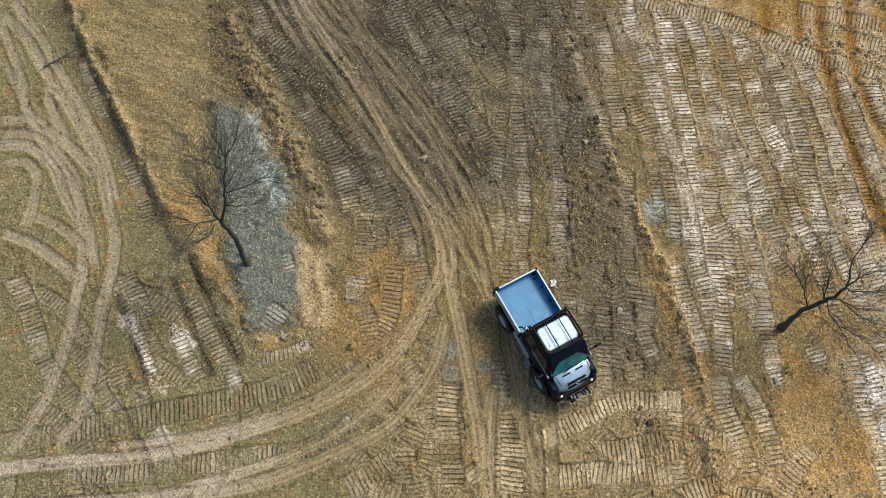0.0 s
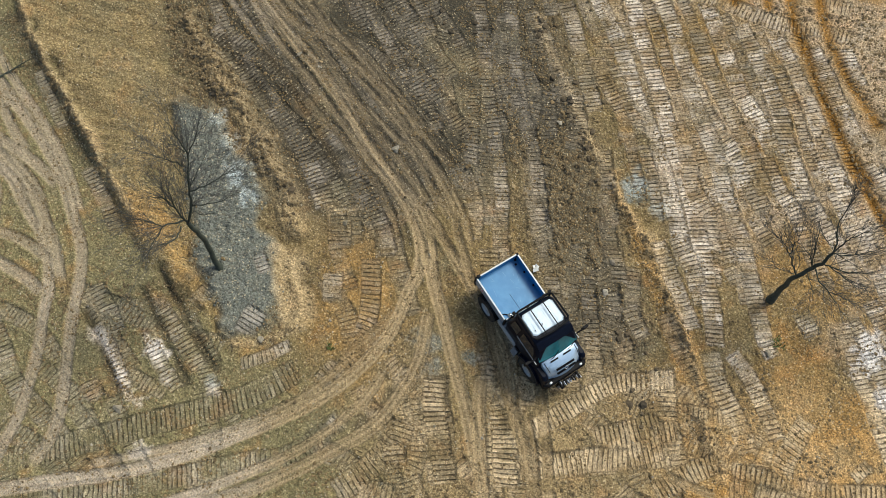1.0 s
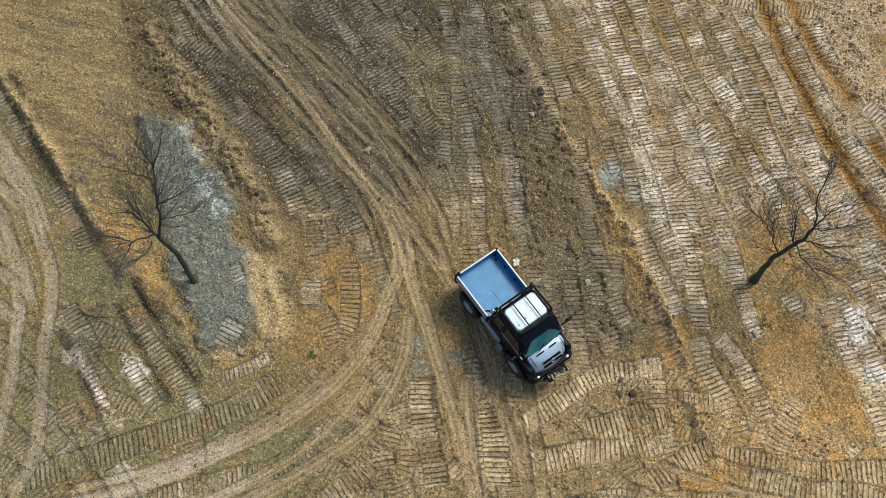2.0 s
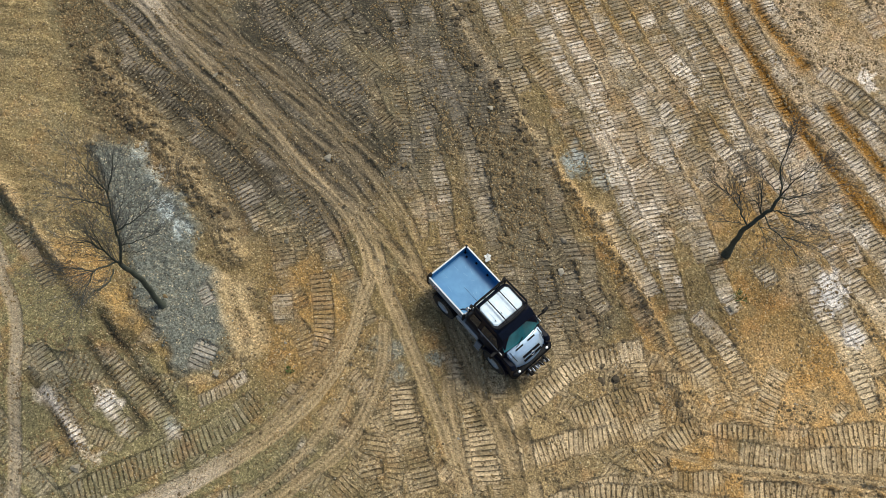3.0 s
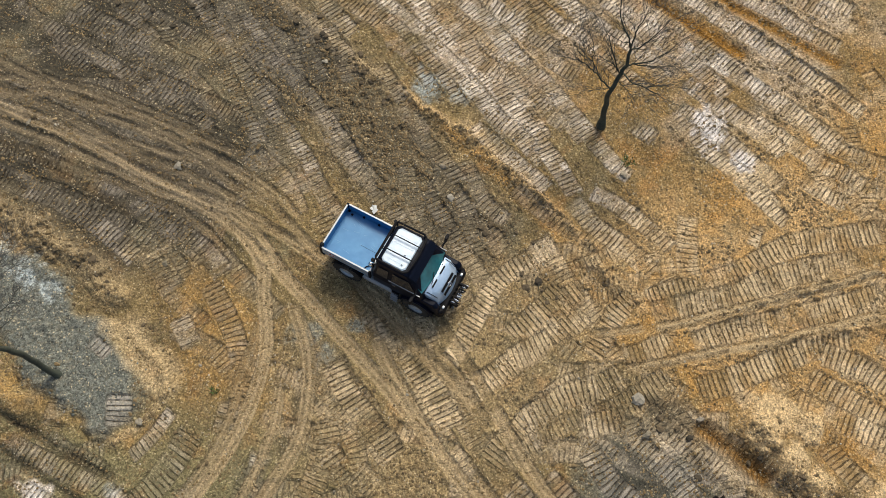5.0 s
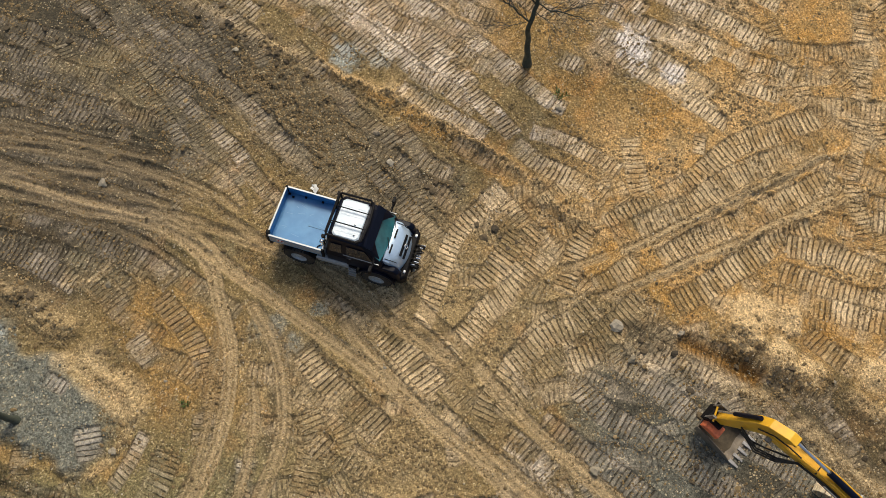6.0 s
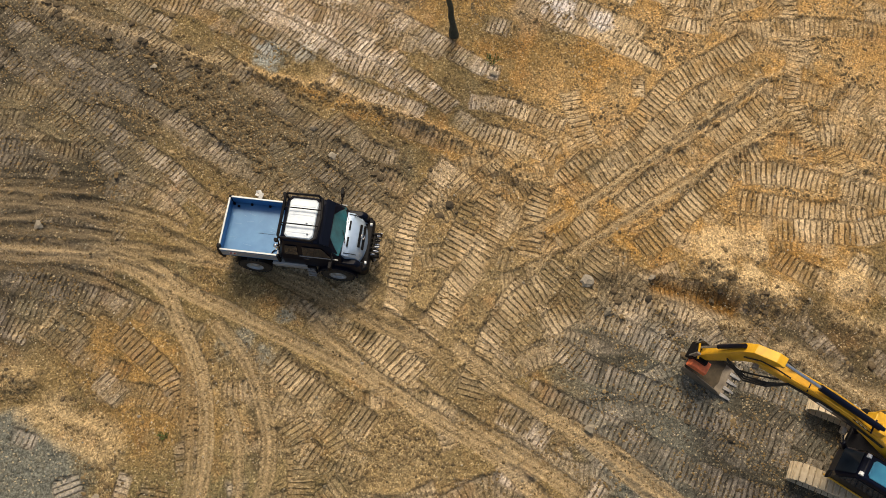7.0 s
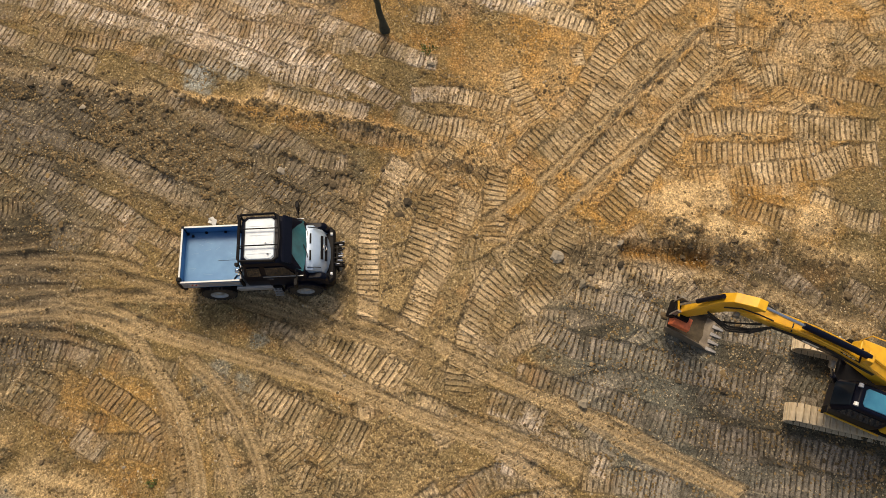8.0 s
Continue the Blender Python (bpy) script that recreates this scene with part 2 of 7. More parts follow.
def crawler(points, width, pitch, depth, pale, fresh=1.0):
    """The print of one crawler track: plates pressed flat between the cuts of the grousers."""
    w, d, s, run = trail(points, width)
    count[0] += 1
    edge = d + (WAVE[w] - 0.5) * 0.12
    m = smooth(width / 2 + 0.05, width / 2 - 0.04, np.abs(edge)) * smooth(0.3, 0.6, ends(s, run) + (CRUMB[w] - 0.5) * 0.7)
    worn = (smooth(0.22, 0.42, lattice(XX[w], YY[w], 0.9, 300 + count[0])) * 0.75 + 0.25) * fresh
    s = s + (WAVE[w] - 0.5) * 0.05 + d * 0.06
    bar = np.floor(s / pitch).astype(int)
    f = s / pitch - bar
    h = HASH[(bar * 7 + count[0] * 131) & 4095]
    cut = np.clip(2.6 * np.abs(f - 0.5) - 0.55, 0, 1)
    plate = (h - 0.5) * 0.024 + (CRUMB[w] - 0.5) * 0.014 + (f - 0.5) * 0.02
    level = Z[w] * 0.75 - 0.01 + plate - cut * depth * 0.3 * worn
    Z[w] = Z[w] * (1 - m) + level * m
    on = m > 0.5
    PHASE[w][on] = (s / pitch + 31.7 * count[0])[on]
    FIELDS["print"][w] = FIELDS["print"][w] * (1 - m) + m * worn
    FIELDS["lug"][w] *= 1 - m
    lip = np.exp(-(((np.abs(edge) - width / 2 - 0.09) / 0.07) ** 2)) * (0.012 + 0.03 * CRUMB[w]) * ends(s, run)
    Z[w] += lip
    tone = m * (0.5 + 0.5 * worn) * (0.35 + 0.65 * smooth(0.25, 0.5, PATCH[w] + 0.2 * (h - 0.5))) * (0.55 + 0.9 * smooth(0.3, 0.6, lattice(XX[w], YY[w], 0.55, 700)))
    FIELDS["pale"][w] = FIELDS["pale"][w] * (1 - 0.75 * m) + (0.1 + 0.52 * pale) * tone * DRY[w] * (0.75 + 0.5 * h)
    FIELDS["beige"][w] = FIELDS["beige"][w] * (1 - 0.8 * m * OCHRE[w]) + (0.28 + 0.8 * pale) * tone * OCHRE[w]
    tint = HASH[(count[0] * 53) & 4095] - 0.5
    FIELDS["orange"][w] = np.clip(FIELDS["orange"][w] * (1 - 0.15 * m) + 0.4 * tint * m, 0, 1)
    FIELDS["damp"][w] = np.clip(FIELDS["damp"][w] - 0.3 * (HASH[(count[0] * 91) & 4095] - 0.45) * m, 0, 1)
    FIELDS["damp"][w] *= 1 - 0.12 * m
    rough_amp[w] *= 1 - 0.75 * m


NOTED = []


def note(*print_of):
    """Keep a print for later, so that older ones can be laid under it."""
    NOTED.append(print_of)


def between(a, b, f):
    """A line part of the way from one line to another."""
    out = []
    for line in (a, b):
        p = np.array(line, float)
        run = np.r_[0, np.cumsum(np.linalg.norm(np.diff(p, axis=0), axis=1))]
        at = np.linspace(0, run[-1], 9)
        out.append(np.stack([np.interp(at, run, p[:, k]) for k in (0, 1)], -1))
    return (out[0] * (1 - f) + out[1] * f).tolist()


def tyre(points, width, beige):
    """A rolled wheel track with fine lugs."""
    w, d, s, run = trail(points, width)
    edge = d + (WAVE[w] - 0.5) * 0.14
    m = smooth(width / 2 + 0.07, width / 2 - 0.05, np.abs(edge)) * ends(s, run)
    lug = 0.5 + 0.5 * np.sin((s + np.abs(d) * 0.9) * 2 * np.pi / 0.17)
    Z[w] = Z[w] * (1 - m) + m * (Z[w] * 0.85 - 0.04 + lug * 0.03 + (CRUMB[w] - 0.5) * 0.012)
    Z[w] += np.exp(-(((np.abs(edge) - width / 2 - 0.1) / 0.08) ** 2)) * (0.015 + 0.04 * CRUMB[w]) * ends(s, run)
    FIELDS["beige"][w] = np.maximum(FIELDS["beige"][w], 1.25 * m * beige * (1 - 0.4 * upper[w]) * (0.65 + 0.9 * PATCH[w]) * (0.7 + 0.3 * np.cos(2 * np.pi * d / (0.5 * width))))
    FIELDS["pale"][w] = FIELDS["pale"][w] * (1 - 0.8 * m) + 0.7 * beige * m * (0.7 + 0.4 * lug) * np.maximum(smooth(-11, -14, XX[w]), 0.15 * upper[w]) * (0.6 + 0.8 * PATCH[w])
    rough_amp[w] *= 1 - 0.8 * m
    on = m > 0.5
    PHASE[w][on] = ((s + np.abs(d) * 0.8) / 0.12)[on]
    FIELDS["print"][w] *= 1 - m
    FIELDS["lug"][w] = np.maximum(FIELDS["lug"][w] * (1 - m), m)


def rut(points, width, depth, soil="damp", amount=0.6):
    w, d, s, run = trail(points, width * 2.2)
    g = np.exp(-((d / (width * 0.6)) ** 2)) * ends(s, run) * (0.6 + 0.8 * WAVE[w])
    Z[w] -= depth * g
    FIELDS[soil][w] = np.maximum(FIELDS[soil][w], amount * np.clip(g, 0, 1))
    FIELDS["pale"][w] *= 1 - 0.9 * np.clip(g, 0, 1)
    FIELDS["beige"][w] *= 1 - 0.8 * np.clip(g, 0, 1)


def ridge(points, width, height, soil="beige", amount=0.45):
    w, d, s, run = trail(points, width * 2.4)
    g = np.exp(-(((d + (WAVE[w] - 0.5) * width) / (width * 0.55)) ** 2)) * ends(s, run)
    Z[w] += 0.6 * height * g * (0.45 + 1.1 * CRUMB[w])
    FIELDS[soil][w] = np.maximum(FIELDS[soil][w], amount * g)
    rough_amp[w] += 0.025 * g


# kinds of soil, area by area
grey_island = smooth(-0.3, 0.4, zone([(-16.3, 11.4), (-14.7, 11.7), (-13.6, 9.7), (-12.6, 7.5), (-12.1, 5.1), (-11.8, 1.6), (-12.5, 0.8), (-13.6, 0.8), (-14.5, 2.5), (-15.4, 4.3), (-15.4, 6.9), (-16.1, 9.4)]))
lay("grey", 0.95, grey_island)
Z += 0.25 * grey_island
lay("orange", 0.65, smooth(-0.5, 0.8, zone([(-18.9, 8.4), (-16.6, 6.8), (-15.1, 4.5), (-13.9, 2.2), (-12.2, 0.0), (-13.3, 0.0), (-15.5, 2.8), (-17.4, 5.1), (-19.3, 6.6)])))
lay("olive", 0.85, smooth(-3.0, 2.0, zone([(-30.0, 24.0), (-17.0, 22.0), (-17.0, 8.0), (-12.5, 0.0), (-9.0, -3.0), (-8.0, -12.0), (-30.0, -12.0)])))
spoil = smooth(-0.2, 0.5, zone([(-25.5, 20.0), (-18.0, 20.0), (-17.0, 14.0), (-15.9, 11.6), (-16.5, 11.0), (-17.2, 7.4), (-15.3, 3.8), (-14.2, 1.5), (-17.4, 4.3), (-19.9, 9.3)]))
lay("beige", 0.1, spoil * (0.45 + 0.55 * smooth(0.4, 0.66, COMBED)))
lay("damp", 0.3, spoil * smooth(0.48, 0.3, COMBED))
Z += (COMBED - 0.5) * 0.16 * spoil
lay("orange", 0.15, spoil)
FIELDS["olive"] *= 1 - 0.4 * spoil
brink = smooth(-0.6, 0.6, zone([(-18.0, 21.0), (-14.5, 21.0), (-13.2, 12.0), (-14.5, 11.4), (-16.0, 11.6), (-17.0, 14.0)]))
lay("damp", 0.65, brink)
rough_amp += 0.05 * brink
Z += 0.35 * spoil
rough_amp *= 1 - 0.6 * spoil
rough_amp += 0.03 * grey_island
lay("beige", 0.45, smooth(-0.15, 0.3, zone([(-11.9, 4.6), (-10.4, 4.3), (-10.1, 1.6), (-11.5, 0.9)])))
lay("grey", 0.9, smooth(-0.8, 1.0, zone([(3.1, -9.3), (4.7, -12.6), (6.4, -19.7), (6.0, -24.0), (0.0, -24.0), (-3.3, -13.7), (-1.1, -10.7), (1.2, -8.8)])))
lay("damp", 0.8, smooth(-0.8, 1.0, zone([(3.1, -9.3), (4.7, -12.6), (6.4, -19.7), (6.0, -24.0), (1.0, -24.0), (-1.6, -13.7), (1.2, -9.2)])) * smooth(0.15, 0.5, PATCH))
lay("damp", 0.65, smooth(-0.6, 0.6, zone([(3.2, -8.8), (4.4, -9.2), (7.8, -15.5), (8.3, -23.0), (5.5, -23.0), (5.0, -13.0)])))
lay("orange", 0.5, smooth(-0.5, 0.5, zone([(8.5, 0.8), (10.8, -0.1), (11.0, -2.0), (11.6, -4.3), (9.5, -4.9), (6.8, -5.0), (7.2, -3.0)])))
flat = smooth(-0.2, 0.6, zone([(8.3, 0.4), (10.8, -0.4), (11.0, -2.0), (11.4, -4.1), (9.5, -4.9), (8.4, -4.0)]))
Z -= 0.12 * flat
rough_amp *= 1 - 0.7 * flat
middle = smooth(-1.0, 1.2, zone([(-3.2, 20.0), (0.3, 20.0), (2.5, 7.6), (3.2, -0.2), (1.2, -2.1), (-0.6, -0.2), (-1.3, 8.4)]))
lay("damp", 0.7, middle * smooth(0.15, 0.5, PATCH))
lay("grey", 0.45, middle)
upper = smooth(-1.5, 1.5, zone([(-16.8, 21.0), (-13.0, 10.0), (-11.5, 7.0), (-8.0, 4.5), (-3.5, 7.5), (2.0, 8.0), (0.5, 21.0)]))
lay("damp", 1.0, upper * smooth(0.15, 0.5, PATCH))
lay("grey", 0.3, upper)
rough_amp += 0.06 * middle
lay("orange", 1.0, smooth(-1.5, 1.5, zone([(2.0, -1.5), (7.0, -3.0), (20.0, -2.0), (24.0, -16.0), (9.0, -16.0), (4.5, -9.0)])))
lay("beige", 0.35, smooth(-1.5, 1.5, zone([(2.0, -1.5), (7.0, -3.0), (20.0, -2.0), (24.0, -16.0), (9.0, -16.0), (4.5, -9.0)])) * smooth(0.4, 0.65, PATCH))
lay("orange", 0.55, smooth(-1.0, 1.0, zone([(-9.5, 5.5), (-7.0, 5.5), (-6.5, 1.0), (-8.5, -1.5), (-10.5, 0.5)])))
lay("orange", 0.8, smooth(-0.4, 0.4, zone([(3.6, 3.8), (4.4, 3.6), (5.2, 0.0), (5.8, -5.0), (4.8, -5.0), (4.2, 0.0)])))
dusty = smooth(-1.5, 1.5, zone([(3.0, 19.0), (6.0, 3.0), (8.5, 2.0), (11.5, -1.0), (21.0, -4.0), (23.0, 12.0), (14.0, 20.0)]))
lay("pale", 0.3, dusty * smooth(0.35, 0.65, PATCH))
lay("orange", 0.45, dusty)
lay("beige", 0.22, smooth(-1.5, 1.5, zone([(-9.0, 1.0), (1.5, -1.0), (8.0, -3.0), (21.0, -4.0), (20.0, -15.0), (8.0, -14.0), (4.0, -8.0), (-2.0, -8.0), (-8.0, -9.0)])) * smooth(0.15, 0.55, PATCH))
for x, y, r in ((-5.6, 0.3, 0.9), (-5.4, -0.8, 0.8), (0.3, -10.9, 0.6), (-0.5, -12.0, 0.6), (-3.9, -0.5, 0.4)):
    spot("grey", x, y, r, 0.9)
spot("grey", 4.0, 6.6, 0.9, 0.7)

OCHRE = smooth(-2.0, 1.5, zone([(2.5, -1.0), (7.0, -2.5), (13.0, -2.5), (24.0, 1.0), (24.0, -18.0), (9.0, -18.0), (4.5, -10.0), (-1.0, -7.5), (-8.0, -7.0), (-8.0, -1.0)]))
DRY = np.clip(1 - 0.68 * OCHRE - 0.5 * np.maximum(middle, upper), 0.25, 1)
rusty = smooth(-0.3, 0.6, zone([(4.6, 17.2), (8.3, 15.5), (11.6, 14.2), (16.5, 12.2), (23.0, 9.0), (23.0, 23.0), (4.0, 23.0)]))
lay("orange", 0.8, rusty)
OCHRE = np.maximum(OCHRE, 0.7 * rusty)
DRY *= 1 - 0.5 * rusty
# wheel ruts, windrows and the prints of the crawlers, oldest first
rut([(-13.1, 13.6), (-11.7, 11.5), (-10.4, 9.5), (-9.2, 7.9), (-8.3, 6.6)], .5, .06)
rut([(-5.8, 0.0), (-6.6, -1.2), (-7.7, -2.3), (-8.9, -3.3)], .4, .05)
rut([(-24.7, 17.0), (-22.9, 13.9), (-21.7, 11.7), (-19.8, 8.5), (-18.0, 5.6)], .9, .05)
rut([(-19.8, 2.5), (-18.7, 0.3), (-17.9, -1.6)], .4, .08)

rut([(-13.3, 13.1), (-11.5, 10.3), (-9.4, 7.5)], .5, .1)
rut([(-12.2, 12.3), (-10.5, 9.7), (-9.1, 7.3)], .5, .1)
note([(11.7, 8.5), (13.4, 4.0), (14.9, -0.6), (16.3, -5.2)], .7, 0.19, .05, .7)
note([(13.9, 2.5), (15.2, -1.1), (16.4, -4.8)], .7, 0.19, .05, .85)
note([(12.7, 1.2), (13.9, -2.1), (14.4, -3.8)], .7, 0.19, .05, .7)
note([(15.5, 3.2), (16.7, -0.1), (17.8, -3.2)], .7, 0.19, .05, .75)
note([(15.8, 6.5), (17.3, 2.9), (19.1, -1.4)], .7, 0.19, .05, .6)
note([(18.2, 5.2), (19.4, 2.6), (20.8, -0.4)], .7, 0.19, .05, .75)
note([(20.4, 4.1), (21.9, 1.2)], .7, 0.19, .05, .75)
note([(11.9, -1.5), (12.3, -3.7), (12.4, -5.5)], .7, 0.19, .05, .55)
note([(14.0, -1.6), (15.0, -4.4), (15.9, -6.3)], .7, 0.19, .05, .65)
note([(14.1, 7.3), (15.6, 3.4), (17.0, -0.8), (18.0, -4.2)], .7, 0.19, .05, .6)
note([(17.1, 5.8), (18.8, 2.2), (20.3, -1.0)], .7, 0.19, .05, .6)
note([(-15.2, 17.7), (-13.3, 13.7), (-11.6, 10.8), (-10.2, 8.3), (-9.1, 6.2)], .6, 0.19, .05, .2)
note([(-14.5, 18.4), (-12.3, 14.7), (-10.6, 11.4), (-8.9, 8.3), (-8.1, 6.2)], .6, 0.19, .05, .15)
note([(-8.7, 18.1), (-7.0, 14.7), (-5.6, 12.1), (-4.6, 9.5)], .55, 0.19, .05, .2)
note([(-7.6, 17.8), (-5.9, 15.3), (-4.8, 12.9), (-4.1, 10.6)], .55, 0.19, .05, .15)
note([(-5.7, 18.5), (-4.8, 14.7), (-4.3, 12.4), (-3.9, 9.5)], .55, 0.19, .05, .15)
note([(-9.1, 19.6), (-7.3, 15.5), (-5.0, 12.0), (-3.2, 9.0)], .6, 0.19, .05, .2)
note([(-7.8, 19.6), (-5.5, 15.3), (-3.7, 12.2)], .6, 0.19, .05, .2)
note([(-13.0, 19.7), (-10.1, 15.4), (-7.7, 11.6), (-5.9, 8.7)], .6, 0.19, .05, .15)
note([(-14.6, 14.5), (-12.1, 11.8), (-10.0, 8.8), (-8.6, 6.2)], .6, 0.19, .05, .15)
note([(-14.3, 15.5), (-11.3, 12.5), (-8.7, 9.0), (-7.4, 6.2)], .6, 0.19, .05, .15)
note([(-5.4, 17.8), (-3.6, 14.3), (-2.3, 11.2)], .6, 0.19, .05, .15)
note([(8.0, 8.4), (8.4, 6.5), (8.7, 4.8), (9.3, 3.5)], 0.7, 0.18, 0.06, 0.5)
note([(9.5, 8.2), (9.8, 6.3), (10.4, 5.0), (10.8, 3.1), (11.2, 1.4)], 0.7, 0.18, 0.06, 0.55)
note([(10.6, 7.8), (11.2, 5.3), (12.1, 3.2), (12.2, 1.4)], 0.7, 0.18, 0.06, 0.5)
note([(11.7, 7.3), (12.3, 5.8), (13.0, 3.2), (13.5, 1.6), (13.9, -0.6)], 0.7, 0.18, 0.06, 0.6)
note([(13.3, 6.1), (13.8, 4.3), (14.4, 2.4), (15.0, -0.1)], 0.7, 0.18, 0.06, 0.55)
note([(16.3, 5.9), (16.8, 4.0), (17.3, 2.7)], 0.7, 0.18, 0.06, 0.6)
note([(6.9, 6.5), (7.4, 4.4), (7.7, 3.0), (7.8, 0.9)], 0.7, 0.18, 0.06, 0.55)
note([(6.3, 7.1), (6.7, 4.8), (6.4, 1.8)], 0.7, 0.18, 0.06, 0.5)
note([(9.8, 0.9), (10.3, -0.5)], 0.7, 0.18, 0.06, 0.3)
note([(11.8, 0.4), (12.4, -1.3), (12.9, -3.4), (13.2, -4.9)], 0.7, 0.18, 0.06, 0.45)
note([(13.3, -0.3), (13.8, -2.0), (14.2, -3.8)], 0.7, 0.18, 0.06, 0.5)
note([(15.3, 8.7), (16.6, 6.9), (17.6, 5.1), (18.8, 3.4)], 0.7, 0.185, 0.06, 0.4)
note([(16.2, 6.1), (17.0, 4.1), (17.7, 2.4), (18.3, 0.7)], 0.7, 0.185, 0.06, 0.5)
note([(18.1, 7.6), (19.3, 5.6), (20.3, 4.0)], 0.7, 0.185, 0.06, 0.25)
note([(19.9, 7.2), (21.2, 5.5)], 0.7, 0.185, 0.06, 0.25)
FIELD_START = len(NOTED)
note([(1.5, 16.3), (1.8, 15.1), (2.0, 13.3), (2.2, 11.5), (2.4, 10.1)], 0.74, 0.18, 0.06, 0.3)
note([(2.9, 17.9), (3.1, 16.2), (3.9, 13.6), (4.2, 11.4), (4.6, 9.7), (4.9, 8.0), (5.2, 5.9), (5.3, 4.0), (5.3, 2.7)], 0.74, 0.18, 0.06, 0.7)
note([(4.5, 17.3), (4.7, 16.0), (4.9, 14.2), (5.2, 12.2), (5.4, 10.6), (5.6, 8.6), (5.9, 6.8), (6.1, 5.0), (6.1, 4.1), (6.2, 2.7), (6.2, 1.0), (6.1, -0.7)], 0.74, 0.18, 0.06, 0.8)
note([(5.8, 16.7), (6.0, 16.2), (6.5, 14.2), (6.7, 12.6), (7.1, 11.0), (7.4, 9.7), (7.9, 8.6), (8.4, 7.7), (8.7, 6.4), (9.1, 5.0)], 0.74, 0.18, 0.06, 0.6)
note([(6.7, 11.9), (6.9, 10.3), (7.3, 8.6), (7.5, 6.4), (7.7, 4.8), (7.9, 4.1), (8.0, 2.7), (8.1, 1.1), (8.2, -0.4), (8.5, -1.3)], 0.74, 0.18, 0.06, 0.6)
note([(8.0, 15.9), (8.2, 15.4), (8.5, 13.8), (8.8, 12.2), (9.0, 10.9), (9.5, 9.8), (9.8, 8.8), (10.0, 7.7)], 0.74, 0.18, 0.06, 0.85)
note([(9.5, 14.6), (9.8, 13.6), (10.1, 12.4), (10.3, 11.3), (10.6, 9.9), (10.6, 8.4), (10.8, 7.0), (10.9, 5.4)], 0.74, 0.18, 0.06, 0.55)
note([(11.0, 13.8), (11.5, 12.3), (11.8, 11.1), (12.1, 9.8), (12.3, 8.1), (12.6, 6.3), (12.8, 5.2)], 0.74, 0.18, 0.06, 0.6)
note([(12.6, 13.2), (13.0, 11.9), (13.3, 10.3), (13.6, 9.0), (14.0, 7.9)], 0.74, 0.18, 0.06, 0.7)
note([(14.1, 13.1), (14.2, 11.9), (14.5, 10.8)], 0.8, 0.185, 0.06, 0.9)
note([(7.5, 14.5), (7.7, 13.0), (8.0, 11.4), (8.4, 9.9), (8.8, 8.4), (9.1, 7.0), (9.3, 5.8)], 0.74, 0.18, 0.06, 0.25)
note([(5.9, 9.9), (6.2, 8.0), (6.2, 6.4), (6.8, 5.0)], 0.74, 0.18, 0.06, 0.2)
note([(2.7, 13.3), (3.0, 11.8), (3.6, 10.2), (3.6, 8.6)], 0.74, 0.18, 0.06, 0.25)
note([(3.4, 12.7), (4.0, 10.2), (4.3, 8.6), (4.5, 6.4), (4.5, 5.0)], 0.5, 0.185, 0.06, 0.2)
note([(4.2, 4.2), (4.7, 2.5), (5.1, 0.9), (5.3, 0.0)], 0.74, 0.18, 0.06, 0.4)
note([(5.1, 4.4), (5.6, 2.9), (5.8, 1.7)], 0.74, 0.18, 0.06, 0.4)
note([(7.0, 4.2), (7.2, 3.0), (7.6, 1.9)], 0.74, 0.18, 0.06, 0.35)
note([(3.7, 17.2), (5.8, 16.7), (8.0, 16.1), (9.7, 15.2), (11.4, 14.4), (13.1, 14.0), (14.8, 13.3)], 0.75, 0.185, 0.06, 0.35)
note([(10.9, 16.9), (13.1, 16.5), (15.3, 16.0)], 0.75, 0.185, 0.06, 0.25)
note([(12.2, 15.8), (15.1, 14.9)], 0.75, 0.185, 0.06, 0.25)
note([(-2.4, 16.8), (-2.4, 14.1), (-2.4, 11.3), (-2.2, 9.3), (-2.1, 7.4), (-2.2, 5.6)], 0.6, 0.185, 0.06, 0.4)
note([(-1.0, 16.6), (-1.0, 14.1), (-1.0, 11.4), (-0.7, 9.3), (-0.5, 7.8), (-0.5, 4.9)], 0.6, 0.185, 0.06, 0.35)
note([(-3.0, 12.1), (-3.2, 9.6), (-3.4, 7.8)], 0.6, 0.185, 0.06, 0.2)
note([(-4.1, 15.1), (-4.4, 13.9)], 0.6, 0.185, 0.06, 0.2)
note([(2.5, 8.6), (2.5, 6.4), (2.5, 4.7)], 0.6, 0.185, 0.06, 0.2)
note([(1.6, 11.4), (1.6, 9.1)], 0.6, 0.185, 0.06, 0.25)
note([(-2.3, 3.6), (-2.3, 0.7)], 0.6, 0.185, 0.06, 0.15)
note([(-0.3, 3.0), (-0.4, 0.2), (-0.5, -2.2)], 0.65, 0.185, 0.06, 0.25)
note([(1.2, 3.0), (1.1, -0.7)], 0.65, 0.185, 0.06, 0.2)
note([(-1.4, 2.7), (-1.5, -0.3)], 0.6, 0.185, 0.06, 0.2)
note([(2.5, 4.0), (2.5, 2.1)], 0.65, 0.185, 0.06, 0.35)
note([(2.7, 1.5), (3.0, 0.5), (3.3, -0.2)], 0.65, 0.185, 0.06, 0.45)
note([(11.4, 0.4), (11.6, -0.7), (11.7, -1.8), (11.9, -3.0), (12.0, -4.2)], 0.62, 0.19, 0.06, 0.55)
note([(-1.9, -3.6), (-0.8, -3.1), (0.5, -2.4), (1.7, -1.9), (3.0, -1.8), (4.4, -1.8)], 0.75, 0.19, 0.08, 0.6)
note([(1.6, -3.9), (3.0, -3.9), (4.2, -3.8)], 0.8, 0.19, 0.07, 0.3)
